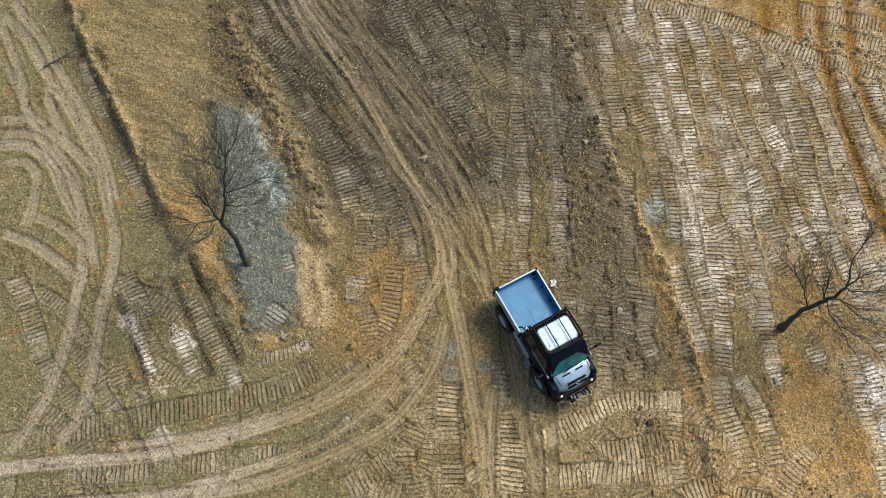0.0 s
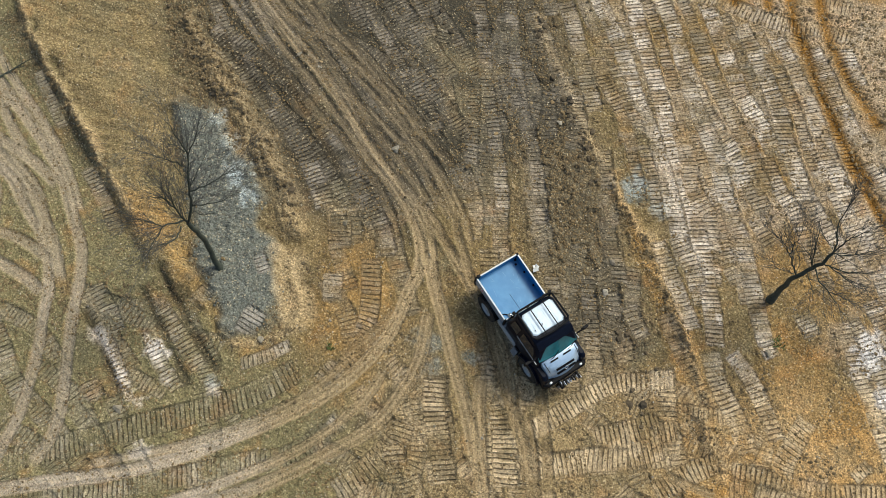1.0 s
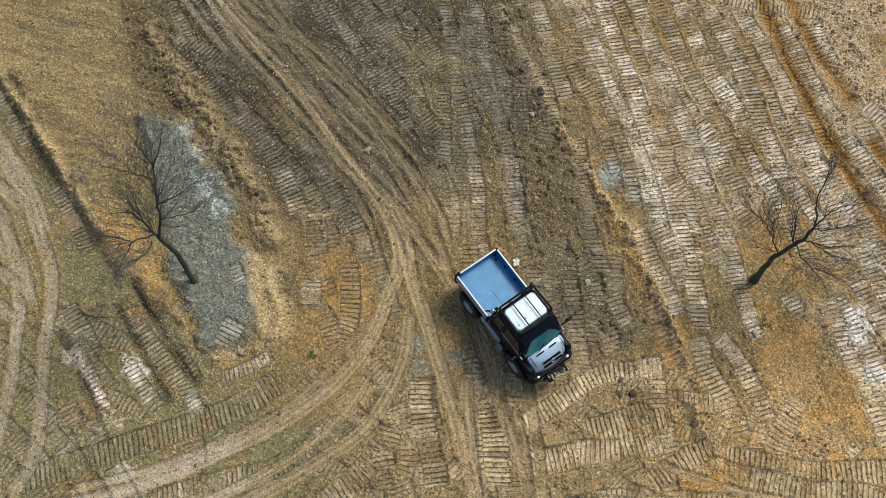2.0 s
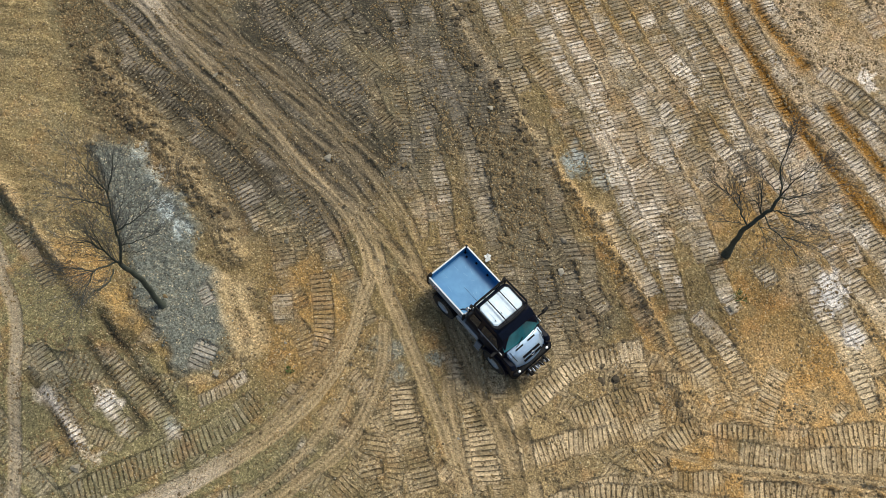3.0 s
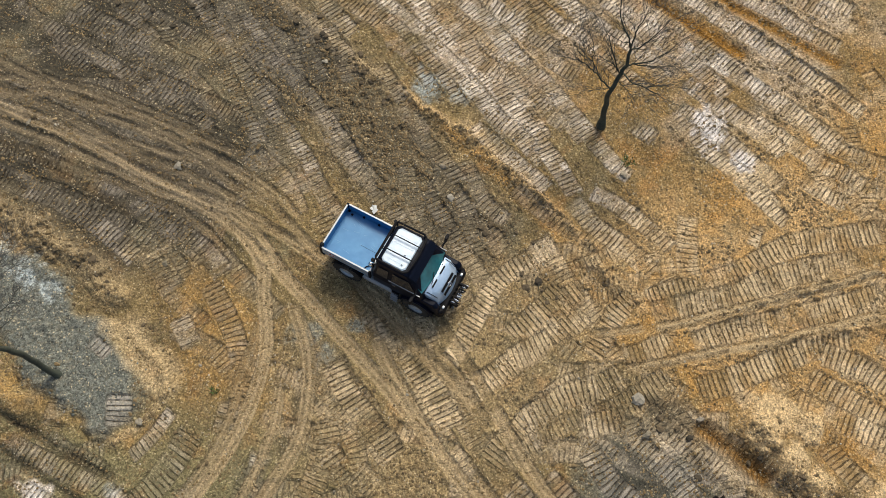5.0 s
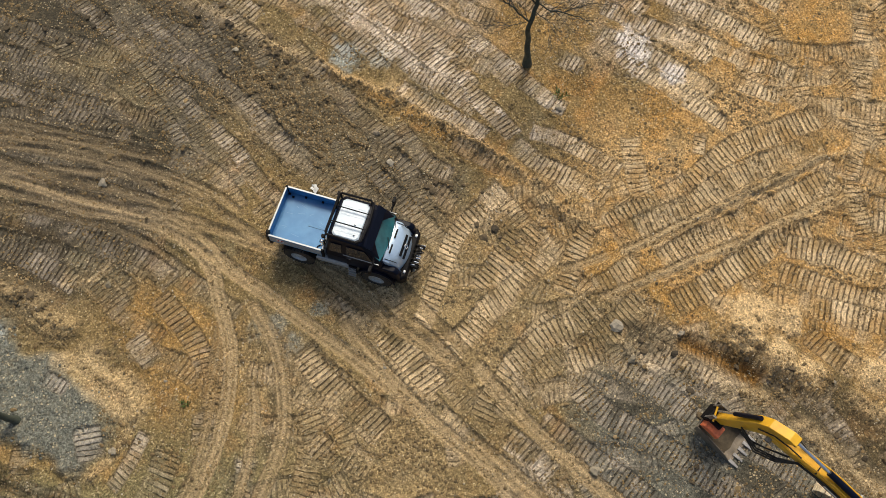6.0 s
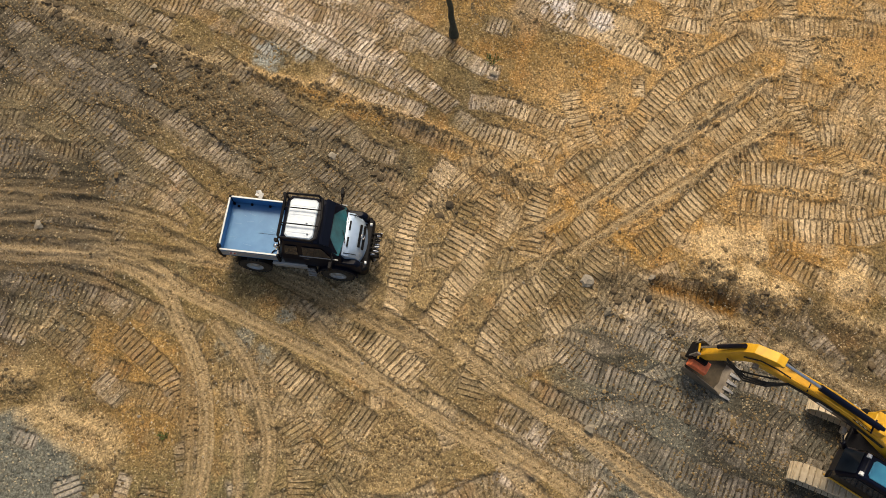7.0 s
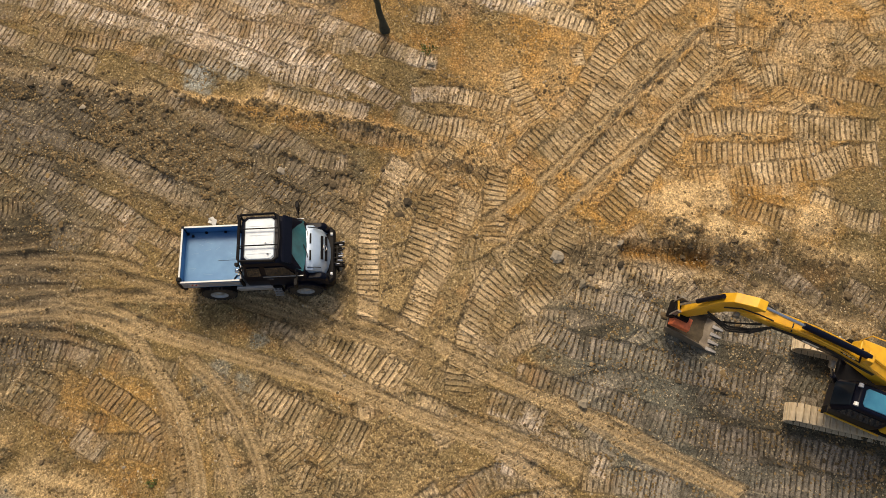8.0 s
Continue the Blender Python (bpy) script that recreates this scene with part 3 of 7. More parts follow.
note([(-2.6, -4.9), (-0.6, -4.9), (1.5, -4.9), (3.8, -4.7)], 0.95, 0.19, 0.08, 0.2)
note([(-3.3, -1.0), (-3.2, -3.3), (-3.2, -5.5)], 0.95, 0.22, 0.08, 0.2)
note([(-5.3, -1.9), (-5.4, -3.8), (-5.4, -5.6)], 0.95, 0.22, 0.08, 0.15)
note([(-24.2, 3.4), (-23.2, 1.4), (-22.5, -0.1), (-21.8, -1.2)], 0.85, 0.19, 0.07, 0.35)
note([(-19.0, 1.4), (-18.3, 0.1), (-17.7, -1.3)], 0.6, 0.19, 0.07, 0.4)
note([(-17.0, 1.0), (-16.2, -0.5), (-15.6, -1.3)], 0.6, 0.19, 0.07, 0.4)
note([(-19.4, 3.5), (-18.7, 2.2), (-18.2, 1.1)], 0.7, 0.19, 0.07, 0.1)
note([(-16.9, 2.8), (-15.9, 1.3), (-14.8, -0.5)], 0.7, 0.19, 0.07, 0.12)
note([(-19.4, -0.5), (-18.8, -1.6)], 0.8, 0.19, 0.07, 0.1)
note([(-15.6, 2.3), (-14.8, 0.8), (-14.1, -0.4)], 0.5, 0.19, 0.07, 0.12)
note([(-13.4, -0.3), (-12.1, 0.0), (-11.0, 0.5)], 0.5, 0.19, 0.07, 0.45)
note([(-21.3, -3.5), (-19.1, -3.0), (-16.8, -2.5), (-14.5, -2.0), (-12.6, -1.5), (-10.8, -0.6)], 0.95, 0.19, 0.07, 0.06)
note([(-23.7, -3.9), (-22.5, -3.7), (-21.3, -3.5)], 0.9, 0.19, 0.07, 0.06)
note([(-21.9, -5.1), (-19.6, -5.0), (-17.3, -4.8), (-15.0, -4.5), (-13.1, -4.2), (-11.2, -4.0), (-9.7, -3.1), (-9.0, -2.5)], 0.8, 0.19, 0.07, 0.12)
note([(-9.6, -5.6), (-8.1, -4.6), (-6.9, -3.5)], 0.95, 0.195, 0.07, 0.12)
note([(-7.8, 4.1), (-7.9, 2.1), (-8.3, 0.4)], 0.8, 0.19, 0.07, 0.1)
note([(-9.1, -0.3), (-10.2, -1.5)], 0.8, 0.19, 0.07, 0.08)
note([(-9.4, 3.6), (-9.5, 2.0)], 0.8, 0.19, 0.07, 0.3)
note([(-20.2, 8.9), (-19.1, 6.9), (-18.5, 5.4)], 0.6, 0.19, 0.07, 0.1)
note([(-22.9, 13.9), (-22.1, 12.3), (-21.3, 10.7)], 0.5, 0.19, 0.07, 0.08)
note([(-15.0, 15.8), (-14.1, 14.6)], 0.7, 0.19, 0.07, 0.35)
note([(-13.3, 13.2), (-12.1, 11.4), (-11.0, 9.7), (-10.2, 7.9), (-9.7, 6.2)], 0.8, 0.19, 0.07, 0.4)
note([(-10.4, 11.1), (-9.3, 9.2), (-8.5, 7.7), (-7.8, 5.9), (-7.4, 4.7)], 0.7, 0.19, 0.07, 0.35)
note([(-7.5, 15.9), (-6.7, 14.1), (-5.8, 12.0)], 0.6, 0.19, 0.07, 0.2)
note([(-8.4, 16.5), (-7.5, 14.7)], 0.6, 0.19, 0.07, 0.15)
note([(-12.4, 2.1), (-13.2, 0.8)], 0.9, 0.19, 0.07, 0.25)
note([(-12.7, 4.6), (-12.2, 3.3)], 0.5, 0.19, 0.07, 0.45)
note([(-2.5, -0.1), (-2.9, -1.5), (-2.8, -2.7), (-2.8, -4.2), (-2.9, -5.8)], 1, 0.19, 0.08, 0.22)
note([(-5.2, -1.0), (-5.4, -2.1), (-5.2, -3.0), (-5.2, -4.3), (-5.3, -5.5)], 0.9, 0.19, 0.08, 0.2)
note([(-6.7, -2.7), (-7.1, -3.9), (-8.0, -4.7)], 0.9, 0.19, 0.08, 0.15)
note([(-6.7, -4.9), (-6.3, -6.1)], 0.9, 0.19, 0.08, 0.12)
note([(-7.6, 1.4), (-8.3, 0.1), (-9.2, -0.8)], 0.8, 0.19, 0.08, 0.1)
note([(-9.2, -2.6), (-10.1, -3.4)], 0.5, 0.19, 0.08, 0.4)
note([(-1.3, -5.0), (0.5, -4.8), (2.0, -4.7), (3.6, -4.4)], 0.95, 0.19, 0.08, 0.28)
note([(-1.3, -7.1), (0.6, -6.7), (2.3, -6.8)], 0.95, 0.19, 0.08, 0.25)
note([(0.6, -4.0), (2.0, -3.8), (3.6, -3.4)], 0.9, 0.19, 0.08, 0.2)
note([(-2.7, -7.5), (-1.7, -7.1), (-0.9, -7.0)], 0.9, 0.195, 0.08, 0.2)
note([(0.1, -4.7), (1.1, -4.8), (2.2, -4.9)], 0.9, 0.19, 0.08, 0.2)
note([(5.8, -0.6), (6.0, -2.1), (6.5, -3.6), (6.8, -5.0)], 0.8, 0.19, 0.08, 0.5)
note([(5.8, -5.6), (7.1, -5.9), (9.3, -6.6), (11.9, -6.8), (13.7, -7.6), (15.4, -8.3)], 0.95, 0.195, 0.08, 0.15)
note([(5.6, -6.2), (6.7, -6.4), (8.8, -7.2), (11.2, -7.7), (14.7, -9.1)], 0.95, 0.195, 0.08, 0.12)
note([(6.2, -7.9), (8.0, -8.3), (10.1, -9.1), (13.7, -10.3)], 0.9, 0.195, 0.08, 0.14)
note([(5.3, -9.3), (6.8, -9.7), (8.8, -10.1), (10.1, -10.4), (11.5, -11.1)], 0.95, 0.195, 0.08, 0.18)
note([(0.9, -8.0), (2.4, -8.3), (3.7, -8.4), (5.0, -8.4)], 0.95, 0.195, 0.08, 0.22)
note([(3.7, -6.9), (4.8, -7.2), (6.0, -7.4)], 0.95, 0.195, 0.08, 0.15)
note([(2.7, -6.3), (4.5, -5.4), (5.6, -5.1)], 0.8, 0.195, 0.08, 0.2)
note([(1.0, -7.2), (2.4, -7.3), (3.6, -7.4)], 0.9, 0.195, 0.08, 0.18)
note([(8.6, -11.0), (8.8, -12.0), (9.4, -13.1), (10.3, -14.2)], 0.8, 0.19, 0.08, 0.3)
note([(10.9, -11.3), (11.6, -12.7)], 0.8, 0.19, 0.08, 0.25)
note([(12.0, -3.9), (12.2, -4.9), (12.4, -6.2)], 0.6, 0.19, 0.08, 0.55)
note([(10.5, -6.1), (11.5, -5.4)], 0.45, 0.19, 0.08, 0.5)
note([(14.0, -4.8), (14.5, -6.1), (15.0, -6.8)], 0.6, 0.19, 0.08, 0.5)
note([(15.7, -5.9), (16.1, -6.9)], 0.6, 0.19, 0.08, 0.5)
note([(6.6, -0.7), (7.2, -1.7), (7.6, -2.9), (7.9, -4.1), (8.0, -4.6)], 0.68, 0.19, 0.08, 0.65)
note([(7.6, -10.6), (8.7, -10.9)], 0.5, 0.19, 0.08, 0.7)
note([(13.2, -12.2), (13.8, -13.1), (14.0, -14.5), (14.4, -15.9), (14.5, -16.8)], 0.9, 0.19, 0.08, 0.25)
note([(15.7, -13.2), (16.4, -14.3), (16.1, -15.4), (15.9, -16.3)], 0.9, 0.19, 0.08, 0.15)
note([(9.2, -11.0), (9.9, -12.5), (10.8, -14.2), (11.9, -15.7)], 0.8, 0.19, 0.08, 0.15)
note([(10.1, -10.6), (11.1, -12.0), (11.8, -13.8), (12.3, -15.1), (13.3, -17.2)], 0.9, 0.19, 0.08, 0.2)
note([(8.1, -13.2), (8.2, -14.6), (8.4, -15.6)], 0.8, 0.19, 0.08, 0.2)
note([(9.4, -15.4), (9.5, -17.2), (9.8, -18.4)], 0.8, 0.19, 0.08, 0.3)
note([(8.2, -11.4), (8.9, -12.6), (9.8, -14.0), (10.7, -15.4), (11.6, -16.2), (12.4, -17.5)], 0.9, 0.2, 0.08, 0.32)
note([(3.6, -9.5), (3.9, -10.6), (4.4, -12.3)], 0.85, 0.18, 0.08, 0.18)
note([(2.3, -9.3), (2.8, -11.1), (3.1, -13.0), (3.8, -15.0), (4.3, -17.1)], 0.85, 0.18, 0.08, 0.14)
note([(0.8, -8.7), (0.8, -10.2), (1.3, -11.9), (1.7, -13.7), (2.2, -15.5), (2.8, -17.4)], 0.85, 0.19, 0.08, 0.2)
note([(-1.1, -8.7), (-0.8, -10.3), (-0.4, -12.5), (-0.1, -14.5), (0.3, -16.2), (1.0, -18.4), (1.6, -21.1)], 0.9, 0.19, 0.08, 0.2)
note([(-3.2, -12.0), (-2.6, -13.5), (-2.0, -15.5)], 0.85, 0.19, 0.08, 0.15)
note([(-0.7, -16.7), (0.0, -18.8), (0.8, -21.2)], 0.85, 0.19, 0.08, 0.12)
note([(-2.5, -12.2), (-2.4, -13.1)], 0.7, 0.19, 0.08, 0.45)
note([(-2.3, -8.2), (-2.1, -9.2), (-2.0, -10.6)], 0.8, 0.19, 0.08, 0.75)
note([(-3.9, -9.3), (-3.7, -10.3), (-3.7, -10.9)], 0.65, 0.19, 0.08, 0.75)
note([(-0.7, -6.8), (1.3, -6.9), (2.6, -7.3)], 0.9, 0.2, 0.08, 0.3)
note([(1.0, -8.1), (2.6, -8.7)], 0.9, 0.2, 0.08, 0.2)
note([(-2.1, -7.8), (-1.3, -7.7), (-0.4, -7.7)], 0.9, 0.2, 0.08, 0.25)
note([(-5.4, -1.1), (-5.5, -2.6), (-5.3, -4.3), (-5.2, -5.6)], 0.9, 0.19, 0.08, 0.22)
note([(-7.2, -3.6), (-7.1, -4.7)], 0.9, 0.19, 0.08, 0.15)
note([(-7.9, 6.7), (-7.3, 5.3), (-7.0, 3.9)], 0.7, 0.19, 0.08, 0.2)
note([(-1.2, -4.0), (-1.8, -4.7), (-2.3, -5.3)], 0.8, 0.19, 0.08, 0.25)
for a, b in ((0, 1), (1, 2), (2, 3), (3, 5), (5, 6), (6, 7), (7, 8)):
    crawler(between(NOTED[FIELD_START + a][0], NOTED[FIELD_START + b][0], 0.5), 0.5, 0.185, 0.05, 0.15)
old = random.Random(41)
for x0, x1, y0, y1, turn, spread, tone, n in ((-9, 5, -13, -1, -62, 26, 0.2, 60), (3, 21, -16, -3.5, -70, 30, 0.25, 56), (-3, 7, -21, -10, -85, 8, 0.1, 14), (-24, -14, -8, 3, -60, 25, 0.1, 22),
                                              (-4, 4, -2, 18, -88, 4, 0.15, 34), (-11.5, -5, 6, 18, -57, 5, 0.12, 16), (-9.5, -6.5, -1, 7, -78, 8, 0.05, 9), (8, 20, 4, 17, -75, 5, 0.3, 8)):
    for _ in range(n):
        x, y, a, r = old.uniform(x0, x1), old.uniform(y0, y1), radians(turn + old.gauss(0, spread)), old.uniform(1.2, 3.0)
        bend = old.uniform(-0.3, 0.3)
        crawler([(x - r * math.cos(a - bend), y - r * math.sin(a - bend)), (x, y), (x + r * math.cos(a + bend), y + r * math.sin(a + bend))], old.choice((0.65, 0.8)), old.choice((0.18, 0.19, 0.2)), 0.05, tone * old.uniform(0.5, 1.4), 0.55)
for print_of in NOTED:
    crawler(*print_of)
# damp ground worked up round the excavator, and along the edge of the dug bank
lay("damp", 0.42, smooth(-0.8, 1.2, zone([(1.2, -8.6), (3.3, -8.9), (4.7, -12.0), (6.2, -16.0), (6.6, -24.0), (-2.0, -24.0), (-2.5, -15.0), (-1.2, -11.0)])) * (0.5 + 0.5 * smooth(0.2, 0.5, PATCH)))
lay("damp", 0.85, smooth(-0.3, 0.5, zone([(3.6, -8.4), (5.2, -10.2), (6.0, -12.5), (6.6, -15.5), (6.9, -22.0), (5.4, -22.0), (5.2, -15.0), (4.6, -12.0), (3.4, -9.6)])))
lay("damp", 0.85, upper * smooth(0.2, 0.5, PATCH))
lay("damp", 0.3, middle * smooth(0.2, 0.5, PATCH))
lay("orange", 0.22, middle)
rut([(13.1, 7.8), (13.9, 5.2), (14.6, 3.2), (15.6, 0.4)], .45, .1, "wet", 1.0)
rut([(15.1, 7.2), (16.2, 3.9), (17.5, 0.7), (18.6, -2.1)], .45, .1, "wet", 1.0)
rut([(12.4, 18.0), (12.1, 14.9), (12.4, 12.8), (12.7, 10.5), (13.3, 7.8), (14.1, 5.9)], .5, .12, "wet", 1.0)
rut([(13.8, 18.0), (13.5, 14.3), (13.8, 12.0), (14.4, 10.3), (15.0, 8.6)], .5, .12, "wet", 1.0)
rut([(9.6, 17.3), (9.5, 15.2)], .4, .08, "wet", 1.0)
rut([(11.2, 17.4), (11.0, 14.9)], .4, .08, "wet", 1.0)
tyre([(-15.2, 21.7), (-14.2, 19.6), (-13.2, 17.4), (-12.3, 15.5), (-11.3, 13.9), (-10.3, 12.5), (-9.3, 11.0), (-8.4, 9.5), (-7.5, 8.0), (-6.6, 6.7), (-6.0, 5.4), (-5.6, 4.0), (-5.3, 3.2)], .3, .6)
tyre([(-14.4, 21.5), (-13.3, 19.3), (-12.5, 17.4), (-11.5, 15.5), (-10.6, 13.7), (-9.5, 12.6), (-8.6, 11.1), (-7.7, 9.4), (-6.8, 8.0), (-5.9, 6.5), (-5.5, 5.5), (-5.1, 4.1)], .28, .55)
tyre([(-14.0, 21.1), (-12.9, 18.7), (-11.8, 16.7), (-10.8, 15.4), (-9.4, 14.6), (-8.4, 13.4), (-7.2, 12.1), (-6.0, 10.3), (-5.2, 8.6), (-4.4, 7.0), (-3.8, 5.5), (-3.6, 4.2)], .3, .55)
tyre([(-12.1, 19.6), (-10.9, 17.7), (-9.9, 16.1), (-8.7, 14.2), (-7.7, 12.8), (-6.8, 11.5)], .28, .4)
tyre([(-9.1, 12.1), (-7.9, 11.0), (-6.7, 9.6), (-5.7, 8.5), (-5.1, 7.0), (-4.3, 5.4)], .28, .5)
tyre([(-5.7, 5.6), (-4.7, 4.5), (-3.9, 3.3), (-3.2, 2.1)], .28, .55)
tyre([(-8.4, 10.4), (-7.4, 8.7), (-6.3, 7.1), (-5.1, 5.4), (-4.3, 3.6), (-3.4, 1.8), (-2.5, -0.1), (-2.4, -1.4), (-2.4, -2.8), (-2.0, -4.4)], .35, .65)
tyre([(-6.8, 11.3), (-6.1, 9.8), (-5.1, 8.0), (-4.3, 6.1), (-4.1, 4.7), (-3.9, 3.8), (-3.5, 2.2)], .3, .5)
tyre([(-24.3, -5.0), (-23.4, -4.8), (-20.1, -4.5), (-16.7, -4.1), (-13.8, -3.3), (-10.8, -2.2), (-8.8, -1.0), (-7.2, 0.6), (-6.3, 2.4), (-5.7, 3.6), (-5.8, 5.2), (-6.5, 7.0), (-7.5, 8.6), (-8.5, 10.6), (-9.6, 12.6), (-11.0, 14.7), (-12.5, 17.1), (-14.3, 20.3), (-16.9, 24.4), (-20.2, 28.6)], .5, .95)
tyre([(-23.2, -6.3), (-18.7, -6.0), (-13.6, -5.4), (-10.7, -4.4), (-8.0, -3.1), (-6.7, -1.7), (-5.9, -0.3), (-5.5, 1.6)], .5, .65)
tyre([(-5.4, 4.7), (-5.3, 3.1), (-4.9, 0.9), (-4.5, -1.2), (-4.1, -3.3), (-3.8, -5.8)], .5, .95)
tyre([(-17.1, 27.2), (-13.9, 21.6), (-10.8, 17.1), (-9.7, 15.3), (-8.3, 13.2), (-6.9, 11.2), (-5.6, 9.2), (-4.6, 7.3)], .4, .3)
tyre([(-18.7, 27.9), (-15.0, 22.0), (-11.9, 17.1), (-10.7, 15.3), (-9.3, 13.2), (-7.9, 10.6), (-6.3, 8.1), (-5.3, 6.2)], .4, .35)
tyre([(-10.0, 15.9), (-8.0, 13.8), (-6.4, 11.5), (-5.3, 9.8), (-4.1, 7.8)], .4, .25)
tyre([(-3.1, 1.7), (-2.8, -0.3), (-2.5, -2.1), (-2.2, -3.7)], .45, .4)
tyre([(-26.3, 17.0), (-25.1, 14.2), (-23.4, 11.9), (-21.7, 9.3), (-20.7, 7.1), (-20.0, 4.8), (-20.1, 2.5), (-20.2, 0.0), (-20.4, -2.3), (-21.3, -3.9)], .45, .5)
tyre([(-26.1, 10.6), (-24.8, 10.8), (-23.7, 10.1), (-22.5, 9.2), (-21.3, 7.9)], .45, .45)
tyre([(-26.3, 9.2), (-25.9, 9.4), (-24.6, 9.4), (-23.4, 8.5), (-22.6, 7.1), (-21.8, 5.8), (-21.3, 4.2), (-21.3, 2.5), (-21.5, 0.0), (-21.8, -1.4), (-22.4, -3.0), (-23.3, -4.4)], .45, .55)
tyre([(-25.1, 5.2), (-23.6, 4.7), (-22.2, 3.8), (-21.4, 3.0)], .45, .45)
tyre([(-27.0, 16.3), (-25.7, 15.1), (-24.4, 13.3), (-23.8, 11.3), (-22.8, 9.6)], .4, .4)
tyre([(-25.7, 8.5), (-24.7, 8.7), (-24.0, 8.1), (-23.9, 6.8), (-24.0, 5.4)], .4, .4)
tyre([(-23.8, 6.0), (-22.5, 5.5), (-21.3, 4.5)], .4, .4)
tyre([(-9.1, -0.3), (-7.9, 0.6), (-6.7, 1.6)], .5, .4)
tyre([(-3.5, -1.2), (-3.7, -2.6), (-3.8, -5.7), (-3.5, -8.8), (-3.7, -11.1), (-4.0, -12.3)], .5, .9)
tyre([(-1.2, -5.7), (-1.4, -8.8), (-1.1, -11.8), (-1.1, -14.8), (-1.1, -17.4)], .5, .9)
tyre([(-2.2, 3.5), (-1.4, 0.5), (-1.2, -2.2), (-1.2, -5.7)], .4, .3)
tyre([(-21.4, 28.6), (-16.1, 21.6), (-13.0, 17.1), (-11.5, 15.0), (-9.8, 12.6), (-8.2, 10.0), (-6.9, 7.8), (-5.9, 5.7)], .28, .5)
tyre([(-17.7, 26.8), (-14.1, 21.0), (-11.5, 17.1), (-10.2, 15.6), (-8.8, 13.5), (-7.4, 11.5), (-6.1, 9.5), (-5.0, 7.3)], .28, .45)
tyre([(-9.3, 15.3), (-8.0, 13.5), (-6.8, 11.7), (-5.6, 10.0), (-4.4, 8.1)], .28, .4)
tyre([(-21.5, 27.2), (-17.2, 21.6), (-14.1, 17.1), (-12.3, 14.3), (-10.6, 11.7), (-8.9, 9.5), (-7.5, 7.3), (-6.6, 5.2)], .28, .35)
tyre([(-15.5, 25.1), (-12.9, 20.7), (-10.6, 17.1), (-9.1, 14.4), (-7.2, 12.0)], .25, .4)
tyre([(-26.6, 13.9), (-25.6, 12.4), (-24.5, 10.7)], .3, .35)
tyre([(-27.0, 16.0), (-25.7, 13.3), (-24.8, 11.0), (-23.5, 9.0), (-22.2, 7.4), (-21.2, 5.5), (-20.7, 3.5)], .35, .45)
tyre([(-26.6, 17.0), (-24.9, 15.1), (-23.6, 13.0), (-22.2, 11.0), (-21.0, 8.8), (-20.2, 6.6)], .35, .45)
tyre([(-25.9, 10.0), (-24.4, 9.9), (-22.9, 8.8), (-21.9, 7.1), (-21.3, 5.0)], .4, .35)
tyre([(-17.6, -6.0), (-13.2, -4.7), (-10.5, -3.6), (-8.5, -2.2), (-7.2, -0.6)], .35, .75)
tyre([(-19.0, -3.9), (-15.6, -3.4), (-12.7, -2.6), (-10.4, -1.5), (-8.6, -0.1)], .3, .6)
tyre([(5.4, -6.5), (6.5, -7.0), (8.3, -7.6), (10.9, -8.5), (14.3, -9.6)], 0.32, 0.9)
tyre([(3.3, -5.5), (4.4, -6.0), (5.4, -6.4)], 0.3, 0.6)
tyre([(3.5, -7.2), (5.5, -8.0), (7.6, -8.8), (9.4, -9.6), (10.5, -9.9), (13.2, -10.9)], 0.32, 0.85)
tyre([(-3.2, -7.2), (-3.1, -8.6), (-2.9, -11.0), (-2.9, -12.4)], 0.55, 0.7)
tyre([(-1.2, -10.4), (-1.2, -11.9), (-1.4, -13.6), (-1.3, -15.2), (-1.2, -17.0)], 0.6, 0.65)
tyre([(-3.1, 1.4), (-2.7, -1.1), (-2.1, -3.7), (-2.0, -5.5)], 0.42, 0.6)
tyre([(-1.9, -2.6), (-1.8, -4.7), (-1.7, -6.5)], 0.45, 0.35)
ridge([(5.4, -6.5), (6.5, -7.0), (8.3, -7.6), (10.9, -8.5), (14.3, -9.6)], .2, .1, "beige", 1.0)
ridge([(4.1, -7.4), (5.5, -8.0), (7.6, -8.8), (9.4, -9.6), (10.5, -9.9), (13.2, -10.9)], .2, .1, "beige", 1.0)
rut([(-17.5, 3.3), (-17.0, 2.3), (-16.1, 0.5), (-15.2, -1.3)], .32, .16, "damp", 0.75)
rut([(-16.8, 4.2), (-16.2, 3.0), (-15.1, 1.0), (-14.0, -0.8)], .32, .16, "damp", 0.75)
rut([(-19.8, 2.5), (-18.9, 0.6), (-18.0, -1.3)], .3, .12, "damp", 0.6)
ridge([(-23.9, 17.6), (-22.8, 14.8), (-21.4, 12.5), (-20.2, 10.2), (-19.0, 8.2), (-17.8, 6.1)], .35, .25)
ridge([(-23.9, 17.0), (-22.4, 13.9), (-21.0, 11.6), (-19.9, 9.9), (-19.2, 8.2)], .5, .2)
# light and shade of the bank put into the colour: tan crest, dark trench
ridge([(-16.4, 16.4), (-15.6, 15.0), (-14.0, 12.4), (-12.8, 10.3), (-12.0, 8.4), (-11.4, 6.6), (-10.9, 4.8)], 1.0, .5, "beige", 0.35)
rut([(-15.7, 16.6), (-15.2, 15.4), (-13.5, 13.4), (-12.1, 11.0)], .45, .16, "damp", 0.9)
ridge([(2.7, 7.6), (3.3, 4.7), (4.1, 2.5), (4.7, 0.5), (5.3, -2.2), (6.0, -4.9)], .55, .2, "orange", 0.9)
